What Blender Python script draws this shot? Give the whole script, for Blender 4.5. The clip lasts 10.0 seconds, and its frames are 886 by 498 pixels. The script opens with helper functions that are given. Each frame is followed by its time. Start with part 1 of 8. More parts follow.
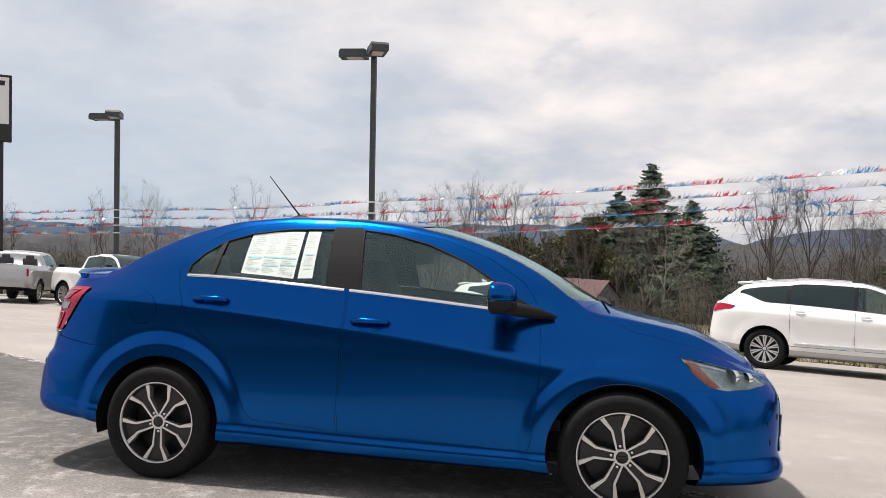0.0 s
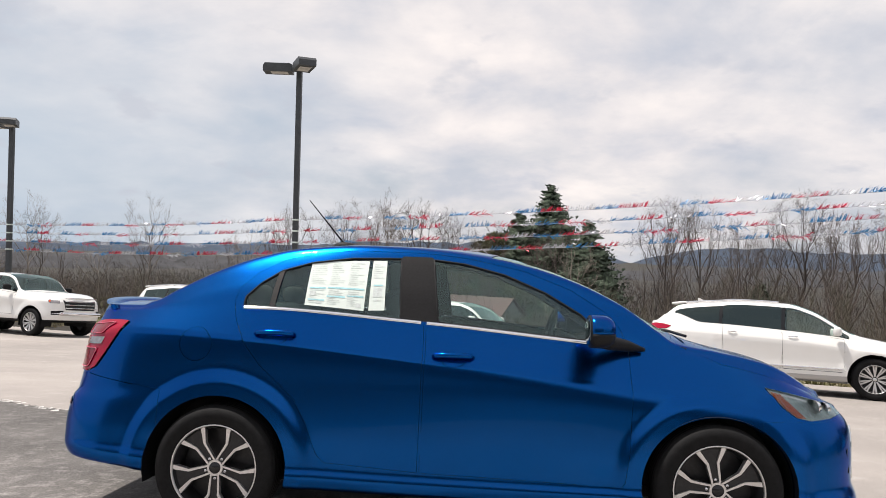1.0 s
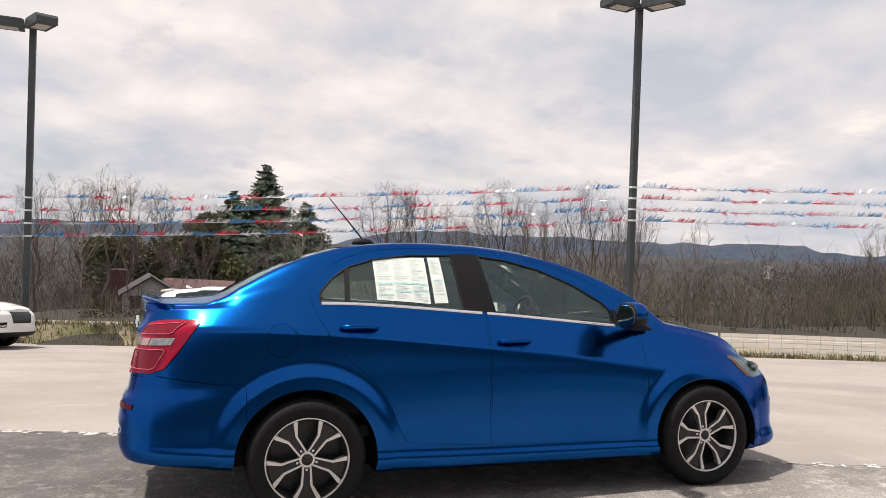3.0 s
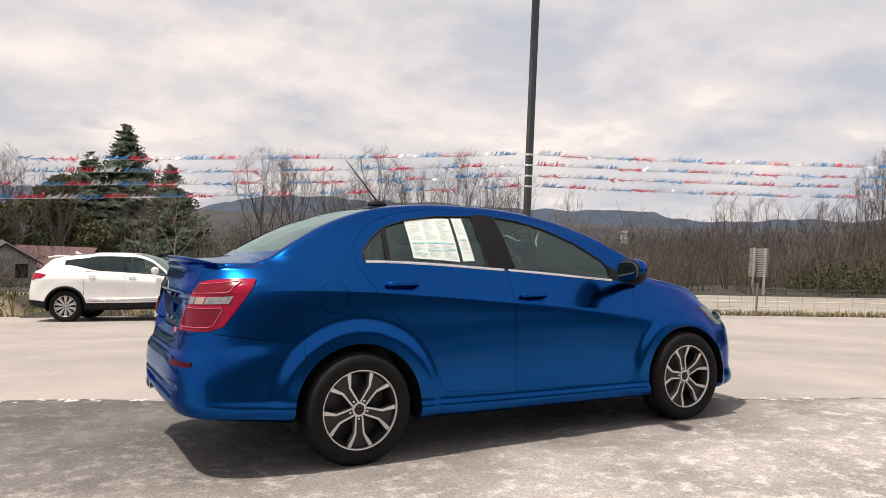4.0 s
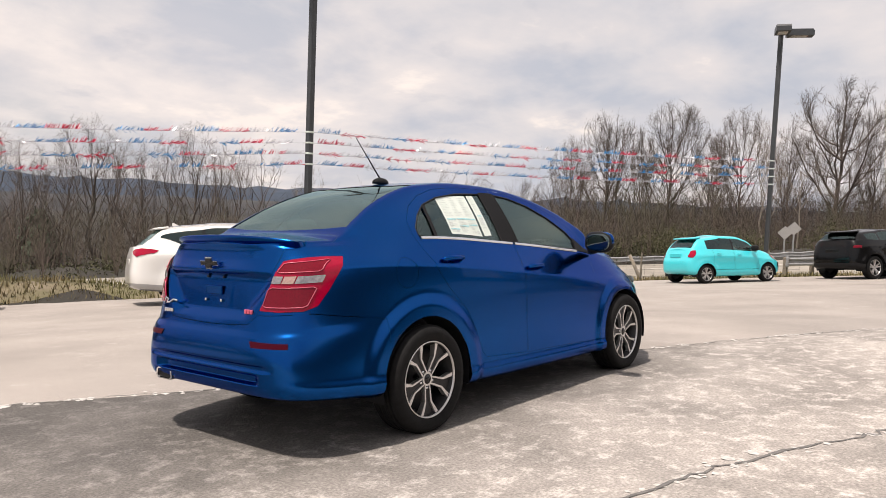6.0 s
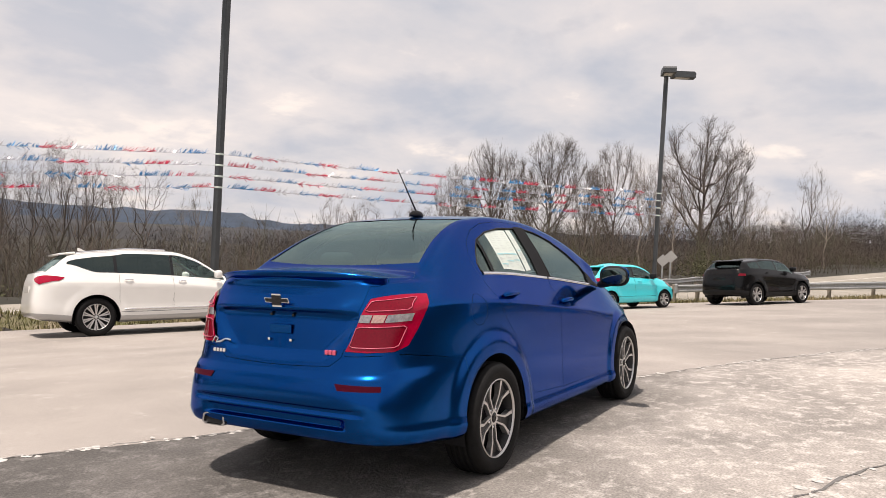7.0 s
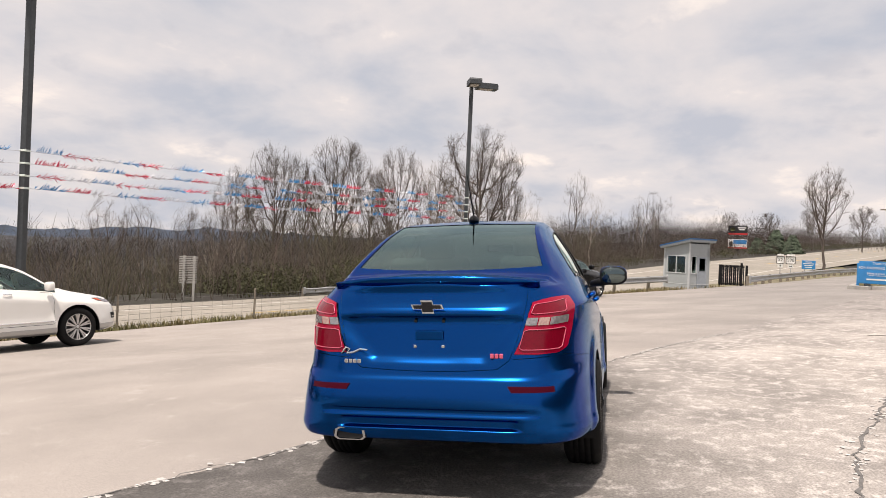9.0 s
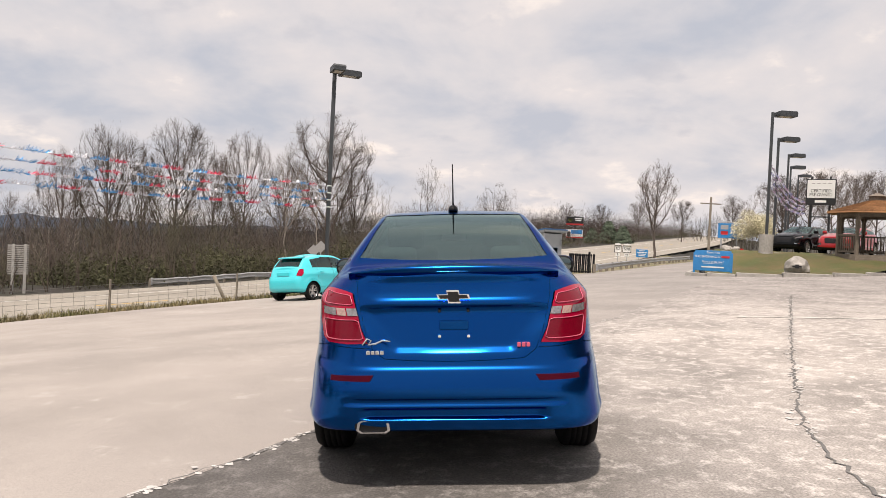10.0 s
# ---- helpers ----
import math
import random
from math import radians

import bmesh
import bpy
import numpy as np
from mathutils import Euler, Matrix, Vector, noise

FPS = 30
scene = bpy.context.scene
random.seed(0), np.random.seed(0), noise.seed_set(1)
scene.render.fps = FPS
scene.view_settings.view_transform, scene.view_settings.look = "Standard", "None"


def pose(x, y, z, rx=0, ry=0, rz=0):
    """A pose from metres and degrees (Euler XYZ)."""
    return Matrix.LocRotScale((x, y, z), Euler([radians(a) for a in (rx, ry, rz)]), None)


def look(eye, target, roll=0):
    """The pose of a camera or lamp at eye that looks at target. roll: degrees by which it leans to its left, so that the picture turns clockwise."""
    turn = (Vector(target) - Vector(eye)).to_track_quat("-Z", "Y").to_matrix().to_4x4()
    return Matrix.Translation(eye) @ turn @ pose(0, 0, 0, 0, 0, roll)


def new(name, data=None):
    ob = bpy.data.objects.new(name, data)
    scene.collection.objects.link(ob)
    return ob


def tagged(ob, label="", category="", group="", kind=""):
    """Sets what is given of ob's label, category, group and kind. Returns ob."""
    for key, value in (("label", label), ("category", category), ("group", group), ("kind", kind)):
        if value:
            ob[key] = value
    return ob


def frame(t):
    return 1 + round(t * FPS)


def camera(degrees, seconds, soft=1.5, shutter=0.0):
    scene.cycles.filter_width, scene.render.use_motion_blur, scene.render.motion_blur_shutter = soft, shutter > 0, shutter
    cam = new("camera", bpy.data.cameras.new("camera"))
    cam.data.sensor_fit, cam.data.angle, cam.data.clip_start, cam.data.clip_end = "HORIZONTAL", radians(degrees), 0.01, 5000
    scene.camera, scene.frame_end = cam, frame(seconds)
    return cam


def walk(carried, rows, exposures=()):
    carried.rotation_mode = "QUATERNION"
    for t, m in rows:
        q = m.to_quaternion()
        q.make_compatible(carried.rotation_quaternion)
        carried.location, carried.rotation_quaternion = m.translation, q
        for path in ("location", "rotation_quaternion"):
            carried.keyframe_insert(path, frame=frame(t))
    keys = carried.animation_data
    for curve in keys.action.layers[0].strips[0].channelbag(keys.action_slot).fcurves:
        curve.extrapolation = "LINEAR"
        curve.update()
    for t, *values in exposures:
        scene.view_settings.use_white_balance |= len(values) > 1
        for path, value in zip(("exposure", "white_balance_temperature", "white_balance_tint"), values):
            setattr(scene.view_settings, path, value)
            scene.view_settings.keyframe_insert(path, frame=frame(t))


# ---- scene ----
cam = camera(61.2, 10.0, soft=0.8)
PATH = [
    (0, (1.114, -4.562, 1.466), (0.713, -2.603, 1.417), 1.1),
    (0.5, (0.633, -4.541, 1.497), (0.347, -2.562, 1.47), 1.4),
    (1, (0.125, -4.559, 1.514), (-0.005, -2.564, 1.517), 1.5),
    (1.5, (-0.339, -4.636, 1.558), (-0.278, -2.637, 1.571), 1.6),
    (2, (-0.862, -4.691, 1.597), (-0.581, -2.711, 1.6), 1.6),
    (2.5, (-1.372, -4.749, 1.57), (-0.898, -2.806, 1.571), 1.5),
    (2.7, (-1.578, -4.768, 1.565), (-1.036, -2.843, 1.558), 1.7),
    (4, (-2.878, -4.633, 1.498), (-1.914, -2.883, 1.394), 2.1),
    (4.5, (-3.34, -4.489, 1.478), (-2.221, -2.837, 1.34), 2.3),
    (5, (-3.77, -4.261, 1.45), (-2.488, -2.733, 1.3), 2.2),
    (6.5, (-4.875, -3.141, 1.416), (-3.233, -2.003, 1.315), 2.7),
    (7, (-5.126, -2.651, 1.426), (-3.399, -1.645, 1.375), 3.1),
    (7.5, (-5.351, -2.225, 1.407), (-3.5566, -1.3417, 1.4105), 2.82),
    (8, (-5.585, -1.787, 1.385), (-3.7346, -1.0302, 1.4186), 2.53),
    (8.5, (-5.772, -1.352, 1.357), (-3.8708, -0.7310, 1.3717), 2.29),
    (9, (-5.940, -0.873, 1.338), (-3.9909, -0.4257, 1.3257), 2.51),
    (9.5, (-6.008, -0.399, 1.316), (-4.0232, -0.1509, 1.2899), 2.73),
    (10, (-6.033, 0.063, 1.298), (-4.0335, 0.0965, 1.2750), 2.72),
]
walk(cam, [(t, look(eye, target, roll)) for t, eye, target, roll in PATH],
     exposures=((0.0, 0.1, 6500, 13), (2.5, 0.1, 6650, 14), (4.0, 0.1, 6900, 15.5), (7.0, 0.1, 6950, 16), (10.0, 0.08, 6950, 16)))

# ---- world and sun ----
SUN_AZ, SUN_EL = 162.0, 70.0
world = bpy.data.worlds.new("sky")
scene.world = world
world.use_nodes = True
wn, wl = world.node_tree.nodes, world.node_tree.links
wn.clear()


def wnode(kind, **values):
    n = wn.new(kind)
    for k, v in values.items():
        n.inputs[k].default_value = v
    return n


wout = wn.new("ShaderNodeOutputWorld")
wback = wnode("ShaderNodeBackground", Strength=0.097)
nishita = wn.new("ShaderNodeTexSky")
nishita.sky_type, nishita.sun_disc = "NISHITA", False
nishita.sun_elevation, nishita.sun_rotation = radians(SUN_EL), radians(90 - SUN_AZ)
nishita.air_density, nishita.dust_density = 1.2, 2.5
wco = wn.new("ShaderNodeTexCoord")
wsep = wn.new("ShaderNodeSeparateXYZ")
wl.new(wco.outputs["Generated"], wsep.inputs[0])


def wmath(op, a, b=None, clamp=False):
    n = wn.new("ShaderNodeMath")
    n.operation, n.use_clamp = op, clamp
    for i, v in enumerate((a, b)):
        if v is None:
            continue
        if isinstance(v, (int, float)):
            n.inputs[i].default_value = v
        else:
            wl.new(v, n.inputs[i])
    return n.outputs[0]


# cloud deck: the direction is projected on a flat layer overhead, so that clouds shrink towards the horizon
height = wmath("MAXIMUM", wmath("ADD", wsep.outputs[2], 0.30), 0.05)
wcom = wn.new("ShaderNodeCombineXYZ")
wl.new(wmath("DIVIDE", wsep.outputs[0], height), wcom.inputs[0])
wl.new(wmath("DIVIDE", wsep.outputs[1], height), wcom.inputs[1])
big = wnode("ShaderNodeTexNoise", Scale=1.25, Detail=8.0, Roughness=0.55, Distortion=0.25)
fine = wnode("ShaderNodeTexNoise", Scale=2.2, Detail=7.0, Roughness=0.54, Distortion=0.15)
shift = wn.new("ShaderNodeVectorMath")
shift.operation = "ADD"
shift.inputs[1].default_value = (3.7, 8.2, 1.3)
wl.new(wcom.outputs[0], shift.inputs[0])
wl.new(shift.outputs[0], big.inputs["Vector"])
wl.new(wcom.outputs[0], fine.inputs["Vector"])
small = wnode("ShaderNodeTexNoise", Scale=4.6, Detail=5.0, Roughness=0.5, Distortion=0.1)
wl.new(shift.outputs[0], small.inputs["Vector"])


def wramp(value, *stops):
    n = wn.new("ShaderNodeValToRGB")
    e = n.color_ramp.elements
    while len(e) < len(stops):
        e.new(0.5)
    for el, (p, c) in zip(e, stops):
        el.position, el.color = p, (*c, 1)
    wl.new(value, n.inputs[0])
    return n.outputs[0]


def wmix(f, a, b, blend="MIX"):
    n = wn.new("ShaderNodeMix")
    n.data_type, n.blend_type = "RGBA", blend
    for sock, v in ((n.inputs[0], f), (n.inputs[6], a), (n.inputs[7], b)):
        if isinstance(v, (int, float)):
            sock.default_value = v
        elif isinstance(v, tuple):
            sock.default_value = (*v, 1)
        else:
            wl.new(v, sock)
    return n.outputs[2]


cover = wramp(big.outputs["Fac"], (0.34, (0.08, 0.08, 0.08)), (0.46, (0.65, 0.65, 0.65)), (0.58, (1, 1, 1)))
cloud = wramp(fine.outputs["Fac"], (0.34, (6.1, 6.35, 6.9)), (0.48, (7.9, 7.7, 7.7)), (0.63, (9.7, 9.15, 8.7)))
veil = wmix(0.72, nishita.outputs[0], (4.9, 5.6, 6.5))
# the deck thins and turns bluer over the highway, with fewer bright heaps
east = wmath("MULTIPLY", wmath("SUBTRACT", wsep.outputs[0], 0.15), 1.35, True)
cool = wramp(fine.outputs["Fac"], (0.36, (5.0, 5.6, 6.5)), (0.50, (6.5, 6.75, 7.2)), (0.60, (7.3, 7.3, 7.5)), (0.66, (9.6, 9.1, 8.6)))
sky = wmix(wmath("MULTIPLY", east, 0.85), wmix(cover, veil, cloud), cool)
# a blue-grey bank low over the far end of the lot
west = wmath("MULTIPLY", wmath("SUBTRACT", wmath("MULTIPLY", wsep.outputs[0], -1.0), 0.05), 2.0, True)
west = wmath("MULTIPLY", west, wmath("MULTIPLY", wmath("SUBTRACT", 0.34, wsep.outputs[2]), 4.5, True))
sky = wmix(wmath("MULTIPLY", west, 0.8), sky, (5.0, 6.0, 6.9))
# small grey cloudlets drifting under the deck
fleck = wramp(small.outputs["Fac"], (0.60, (0, 0, 0)), (0.70, (0.55, 0.55, 0.55)))
sky = wmix(fleck, sky, (5.4, 5.75, 6.4))
wl.new(sky, wback.inputs["Color"])
wl.new(wback.outputs[0], wout.inputs[0])

sun = new("sun", bpy.data.lights.new("sun", "SUN"))
sun.data.energy, sun.data.angle, sun.data.color = 5.0, radians(2.5), (1.0, 0.95, 0.88)
sa, se = radians(SUN_AZ), radians(SUN_EL)
sun.matrix_basis = look((math.cos(sa) * math.cos(se) * 60, math.sin(sa) * math.cos(se) * 60, math.sin(se) * 60), (0, 0, 0))

# ---- materials ----
def material(name, color, rough=0.5, metal=0.0, vary=0.0, scale=8.0, bump=0.0, bump_scale=60.0, coat=0.0, color2=None, coords="Object", spec=0.5,
             second=0.0, second_scale=1.2, random=0.0, detail=4.0):
    """A surface with two scales of variation: fine grain (vary, scale), broad patches (second, second_scale), and relief."""
    m = bpy.data.materials.new(name)
    m.use_nodes = True
    n, l = m.node_tree.nodes, m.node_tree.links
    p = n["Principled BSDF"]
    p.inputs["Roughness"].default_value = rough
    p.inputs["Metallic"].default_value = metal
    p.inputs["Coat Weight"].default_value = coat
    p.inputs["Coat Roughness"].default_value = 0.03
    p.inputs["Specular IOR Level"].default_value = spec
    p.inputs["Base Color"].default_value = (*color, 1)
    tc = n.new("ShaderNodeTexCoord")
    last = None

    def noise_tex(sc, det=detail):
        t = n.new("ShaderNodeTexNoise")
        t.inputs["Scale"].default_value, t.inputs["Detail"].default_value = sc, det
        t.inputs["Roughness"].default_value = 0.6
        l.new(tc.outputs[coords], t.inputs["Vector"])
        return t.outputs["Fac"]

    def mix(f, a, b, blend="MIX"):
        x = n.new("ShaderNodeMix")
        x.data_type, x.blend_type = "RGBA", blend
        for sock, v in ((x.inputs[0], f), (x.inputs[6], a), (x.inputs[7], b)):
            if isinstance(v, (int, float)):
                sock.default_value = v
            elif isinstance(v, tuple):
                sock.default_value = (*v[:3], 1)
            else:
                l.new(v, sock)
        return x.outputs[2]

    def spread(v, a, b, lo, hi):
        r = n.new("ShaderNodeMapRange")
        for i, q in enumerate((a, b, lo, hi)):
            r.inputs[i + 1].default_value = q
        l.new(v, r.inputs[0])
        return r.outputs[0]

    if vary or second or random or color2:
        last = (*color, 1)
        if color2:
            last = mix(spread(noise_tex(scale), 0.38, 0.62, 0, 1), color, color2)
        elif vary:
            last = mix(spread(noise_tex(scale), 0.3, 0.7, 0, 1), tuple(c * (1 - vary) for c in color), tuple(min(1, c * (1 + vary)) for c in color))
        if second:
            last = mix(1.0, last, mix(spread(noise_tex(second_scale, 3.0), 0.35, 0.65, 0, 1), (1 - second,) * 3, (1, 1, 1)), "MULTIPLY")
        if random:
            oi = n.new("ShaderNodeObjectInfo")
            r = spread(oi.outputs["Random"], 0, 1, 1 - random, 1 + random)
            h = n.new("ShaderNodeHueSaturation")
            l.new(r, h.inputs["Value"])
            if isinstance(last, tuple):
                h.inputs["Color"].default_value = last
            else:
                l.new(last, h.inputs["Color"])
            last = h.outputs[0]
        if not isinstance(last, tuple):
            l.new(last, p.inputs["Base Color"])
    if bump:
        b = n.new("ShaderNodeBump")
        b.inputs["Strength"].default_value, b.inputs["Distance"].default_value = bump, 0.02
        l.new(noise_tex(bump_scale), b.inputs["Height"])
        l.new(b.outputs[0], p.inputs["Normal"])
    return m


def glass(name, tint=(0.75, 0.82, 0.8), clear=0.8, rough=0.0, ior=1.65):
    """Thin pane: tinted see-through with a mirror sheen by Fresnel."""
    m = bpy.data.materials.new(name)
    m.use_nodes = True
    n, l = m.node_tree.nodes, m.node_tree.links
    n.clear()
    out = n.new("ShaderNodeOutputMaterial")
    mixer = n.new("ShaderNodeMixShader")
    tr = n.new("ShaderNodeBsdfTransparent")
    gl = n.new("ShaderNodeBsdfGlossy")
    fr = n.new("ShaderNodeFresnel")
    fr.inputs["IOR"].default_value = ior
    tr.inputs[0].default_value = (*[c * clear for c in tint], 1)
    gl.inputs["Roughness"].default_value = rough
    gl.inputs["Color"].default_value = (0.76, 1.0, 0.97, 1)
    l.new(fr.outputs[0], mixer.inputs[0])
    l.new(tr.outputs[0], mixer.inputs[1])
    l.new(gl.outputs[0], mixer.inputs[2])
    l.new(mixer.outputs[0], out.inputs[0])
    return m


def paint(name, color, metal=0.0, rough=0.35, coat=1.0, flake=0.0):
    m = material(name, color, rough, metal, coat=coat, vary=flake, scale=900.0, second=0.04, second_scale=1.5)
    m.node_tree.nodes["Principled BSDF"].inputs["Coat Roughness"].default_value = 0.02
    return m


M_BLUE = paint("blue_paint", (0.0009, 0.071, 0.288), 1.0, 0.20, 0.62, 0.12)
M_BLUE.node_tree.nodes["Principled BSDF"].inputs["Specular Tint"].default_value = (0.04, 0.42, 0.75, 1)
M_BLUE.node_tree.nodes["Principled BSDF"].inputs["Coat IOR"].default_value = 1.2
M_WHITE = paint("white_paint", (0.78, 0.77, 0.74), 0.0, 0.35)
M_SILVER = paint("silver_paint", (0.42, 0.42, 0.42), 0.6, 0.35)
M_TEAL = paint("turquoise_paint", (0.03, 0.62, 0.70), 0.0, 0.35)
M_BLACKP = paint("black_paint", (0.003, 0.003, 0.0035), 0.0, 0.2, 0.25)
M_BLACKP.node_tree.nodes["Principled BSDF"].inputs["Specular IOR Level"].default_value = 0.2
M_REDP = paint("red_paint", (0.40, 0.008, 0.012), 0.2, 0.3)
M_DARK = material("black_plastic", (0.010, 0.010, 0.011), 0.55, vary=0.25, scale=300, bump=0.1, bump_scale=400, spec=0.2)
M_GLOSSBLACK = material("gloss_black", (0.006, 0.006, 0.007), 0.2, coat=0.0, vary=0.1, scale=40)
M_INNER = material("dark_lining", (0.035, 0.035, 0.037), 0.8, vary=0.3, scale=60)
M_CLOTH = material("seat_cloth", (0.05, 0.05, 0.053), 0.85, vary=0.35, scale=200, bump=0.2, bump_scale=300)
M_RUBBER = material("tyre_rubber", (0.009, 0.009, 0.0095), 0.75, vary=0.3, scale=40, second=0.2, second_scale=4, bump=0.15, bump_scale=180, spec=0.2)
M_ALLOY = material("machined_alloy", (0.66, 0.65, 0.645), 0.32, 0.85, vary=0.06, scale=80)
M_ALLOYDARK = material("dark_alloy", (0.03, 0.03, 0.032), 0.4, 0.5, vary=0.2, scale=60)
M_CHROME = material("chrome", (0.85, 0.85, 0.86), 0.07, 1.0, vary=0.03, scale=20)
M_GLASS = glass("car_glass", (0.92, 1.0, 0.96), 1.0, 0.0, 1.85)
M_PRIVACY = glass("dark_car_glass", (0.12, 0.13, 0.14), 0.6, 0.0, 1.8)
M_REARGLASS = glass("rear_window_glass", (0.52, 0.70, 0.64), 0.85, 0.0, 2.6)
M_LENS = glass("clear_lens", (0.95, 0.95, 0.95), 0.95)
M_REDLENS = material("red_lens", (0.33, 0.0006, 0.026), 0.10, coat=0.10, spec=0.3, vary=0.2, scale=120, second=0.15, second_scale=8)
M_REDDARK = material("dark_red_lens", (0.15, 0.0003, 0.010), 0.10, coat=0.12, spec=0.3, vary=0.2, scale=120)
M_CLEARLAMP = material("lamp_reflector", (0.34, 0.32, 0.33), 0.15, 0.6, vary=0.35, scale=70)
M_AMBER = material("amber_lens", (0.55, 0.075, 0.01), 0.15, coat=1.0, vary=0.1, scale=90)
M_PAPER = material("paper_sticker", (0.66, 0.73, 0.68), 0.7, vary=0.03, scale=60)
M_INK = material("printed_ink", (0.55, 0.60, 0.58), 0.7, vary=0.2, scale=60)
M_INKBLUE = material("printed_blue_ink", (0.34, 0.62, 0.66), 0.7, vary=0.2, scale=60)
M_POLE = material("bronze_painted_steel", (0.060, 0.066, 0.072), 0.5, 0.2, vary=0.2, scale=20, second=0.2, second_scale=2)
M_PILLAR = material("pillar_foil", (0.010, 0.010, 0.011), 0.6, vary=0.2, scale=80, spec=0.12)

# ---- building tools ----
def mesh_object(name, verts, faces, mat, parent=None, label="", smooth=False, mats=None, mat_index=None):
    me = bpy.data.meshes.new(name)
    me.from_pydata([tuple(map(float, v)) for v in verts], [], [tuple(map(int, f)) for f in faces])
    for mm in (mats or [mat]):
        me.materials.append(mm)
    if mat_index is not None:
        me.polygons.foreach_set("material_index", list(map(int, mat_index)))
    if smooth:
        me.polygons.foreach_set("use_smooth", [True] * len(me.polygons))
    me.update()
    ob = new(name, me)
    if parent is not None:
        ob.parent = parent
    if label:
        ob["label"] = label
    return ob


def part(name, bm, mat, parent, label="", smooth=False):
    """Links a bmesh as one mesh object under a thing or a part."""
    me = bpy.data.meshes.new(name)
    bmesh.ops.recalc_face_normals(bm, faces=bm.faces)
    bm.to_mesh(me)
    bm.free()
    me.materials.append(mat)
    if smooth:
        me.polygons.foreach_set("use_smooth", [True] * len(me.polygons))
    ob = new(name, me)
    ob.parent = parent
    if label:
        ob["label"] = label
    return ob


def thing(name, m, label, category, group="", kind=""):
    ob = new(name)
    ob.matrix_basis = m
    ob.empty_display_size = 0.2
    return tagged(ob, label, category, group, kind)


def add_box(bm, c, size, m=None, bevel=0.0):
    r = bmesh.ops.create_cube(bm, size=1.0)
    vs = r["verts"]
    bmesh.ops.scale(bm, vec=size, verts=vs)
    if bevel:
        es = list({e for v in vs for e in v.link_edges})
        r2 = bmesh.ops.bevel(bm, geom=es, offset=bevel, segments=2, affect="EDGES", profile=0.5)
        vs = list({v for f in r2["faces"] for v in f.verts} | {v for v in vs if v.is_valid})
    mm = Matrix.Translation(c) if m is None else m @ Matrix.Translation(c)
    bmesh.ops.transform(bm, matrix=mm, verts=vs)
    return vs


def add_tube(bm, pts, radii, sides=6, cap=True):
    """A tube through pts, with a radius for each."""
    pts = [Vector(p) for p in pts]
    if isinstance(radii, (int, float)):
        radii = [radii] * len(pts)
    rings = []
    for i, p in enumerate(pts):
        d = (pts[min(i + 1, len(pts) - 1)] - pts[max(i - 1, 0)]).normalized()
        a = d.orthogonal().normalized() if i == 0 else (rings_a - d * rings_a.dot(d)).normalized()
        rings_a = a
        b = d.cross(a)
        rings.append([bm.verts.new(p + (a * math.cos(t) + b * math.sin(t)) * radii[i]) for t in (2 * math.pi * k / sides for k in range(sides))])
    for r, q in zip(rings, rings[1:]):
        for k in range(sides):
            bm.faces.new((r[k], r[(k + 1) % sides], q[(k + 1) % sides], q[k]))
    if cap:
        bm.faces.new(rings[0][::-1])
        bm.faces.new(rings[-1])
    return bm


def add_prism(bm, poly, depth, m=None, axis="y"):
    """Extrudes a 2D outline (a list of (u, v)) by depth; axis names the extruded axis."""
    def at(u, v, d):
        p = {"y": (u, d, v), "x": (d, u, v), "z": (u, v, d)}[axis]
        return (m @ Vector(p)) if m else Vector(p)
    lo = [bm.verts.new(at(u, v, 0)) for u, v in poly]
    hi = [bm.verts.new(at(u, v, depth)) for u, v in poly]
    n = len(poly)
    bm.faces.new(lo)
    bm.faces.new(hi[::-1])
    for i in range(n):
        bm.faces.new((lo[i], hi[i], hi[(i + 1) % n], lo[(i + 1) % n]))


def lathe(bm, profile, m, steps=40, axis_closed=True):
    """Turns a profile of (radius, offset) round the local y axis."""
    rings = []
    for r, o in profile:
        rings.append([bm.verts.new(m @ Vector((r * math.cos(a), o, r * math.sin(a)))) for a in (2 * math.pi * k / steps for k in range(steps))])
    for p, q in zip(rings, rings[1:]):
        for k in range(steps):
            bm.faces.new((p[k], p[(k + 1) % steps], q[(k + 1) % steps], q[k]))
    return rings


def pchip(xs, ys):
    """A smooth curve through knots that never overshoots them."""
    xs, ys = np.array(xs, float), np.array(ys, float)
    hs, dl = np.diff(xs), np.diff(ys) / np.diff(xs)
    d = np.zeros(len(xs))
    for i in range(1, len(xs) - 1):
        if dl[i - 1] * dl[i] > 0:
            w1, w2 = 2 * hs[i] + hs[i - 1], hs[i] + 2 * hs[i - 1]
            d[i] = (w1 + w2) / (w1 / dl[i - 1] + w2 / dl[i])
    d[0], d[-1] = dl[0], dl[-1]

    def f(x):
        x = np.clip(np.asarray(x, float), xs[0], xs[-1])
        i = np.clip(np.searchsorted(xs, x) - 1, 0, len(hs) - 1)
        t = (x - xs[i]) / hs[i]
        return (ys[i] * (1 + 2 * t) * (1 - t) ** 2 + hs[i] * d[i] * t * (1 - t) ** 2 + ys[i + 1] * t * t * (3 - 2 * t) + hs[i] * d[i + 1] * t * t * (t - 1))
    return f


def knots(*pairs):
    return pchip([p[0] for p in pairs], [p[1] for p in pairs])


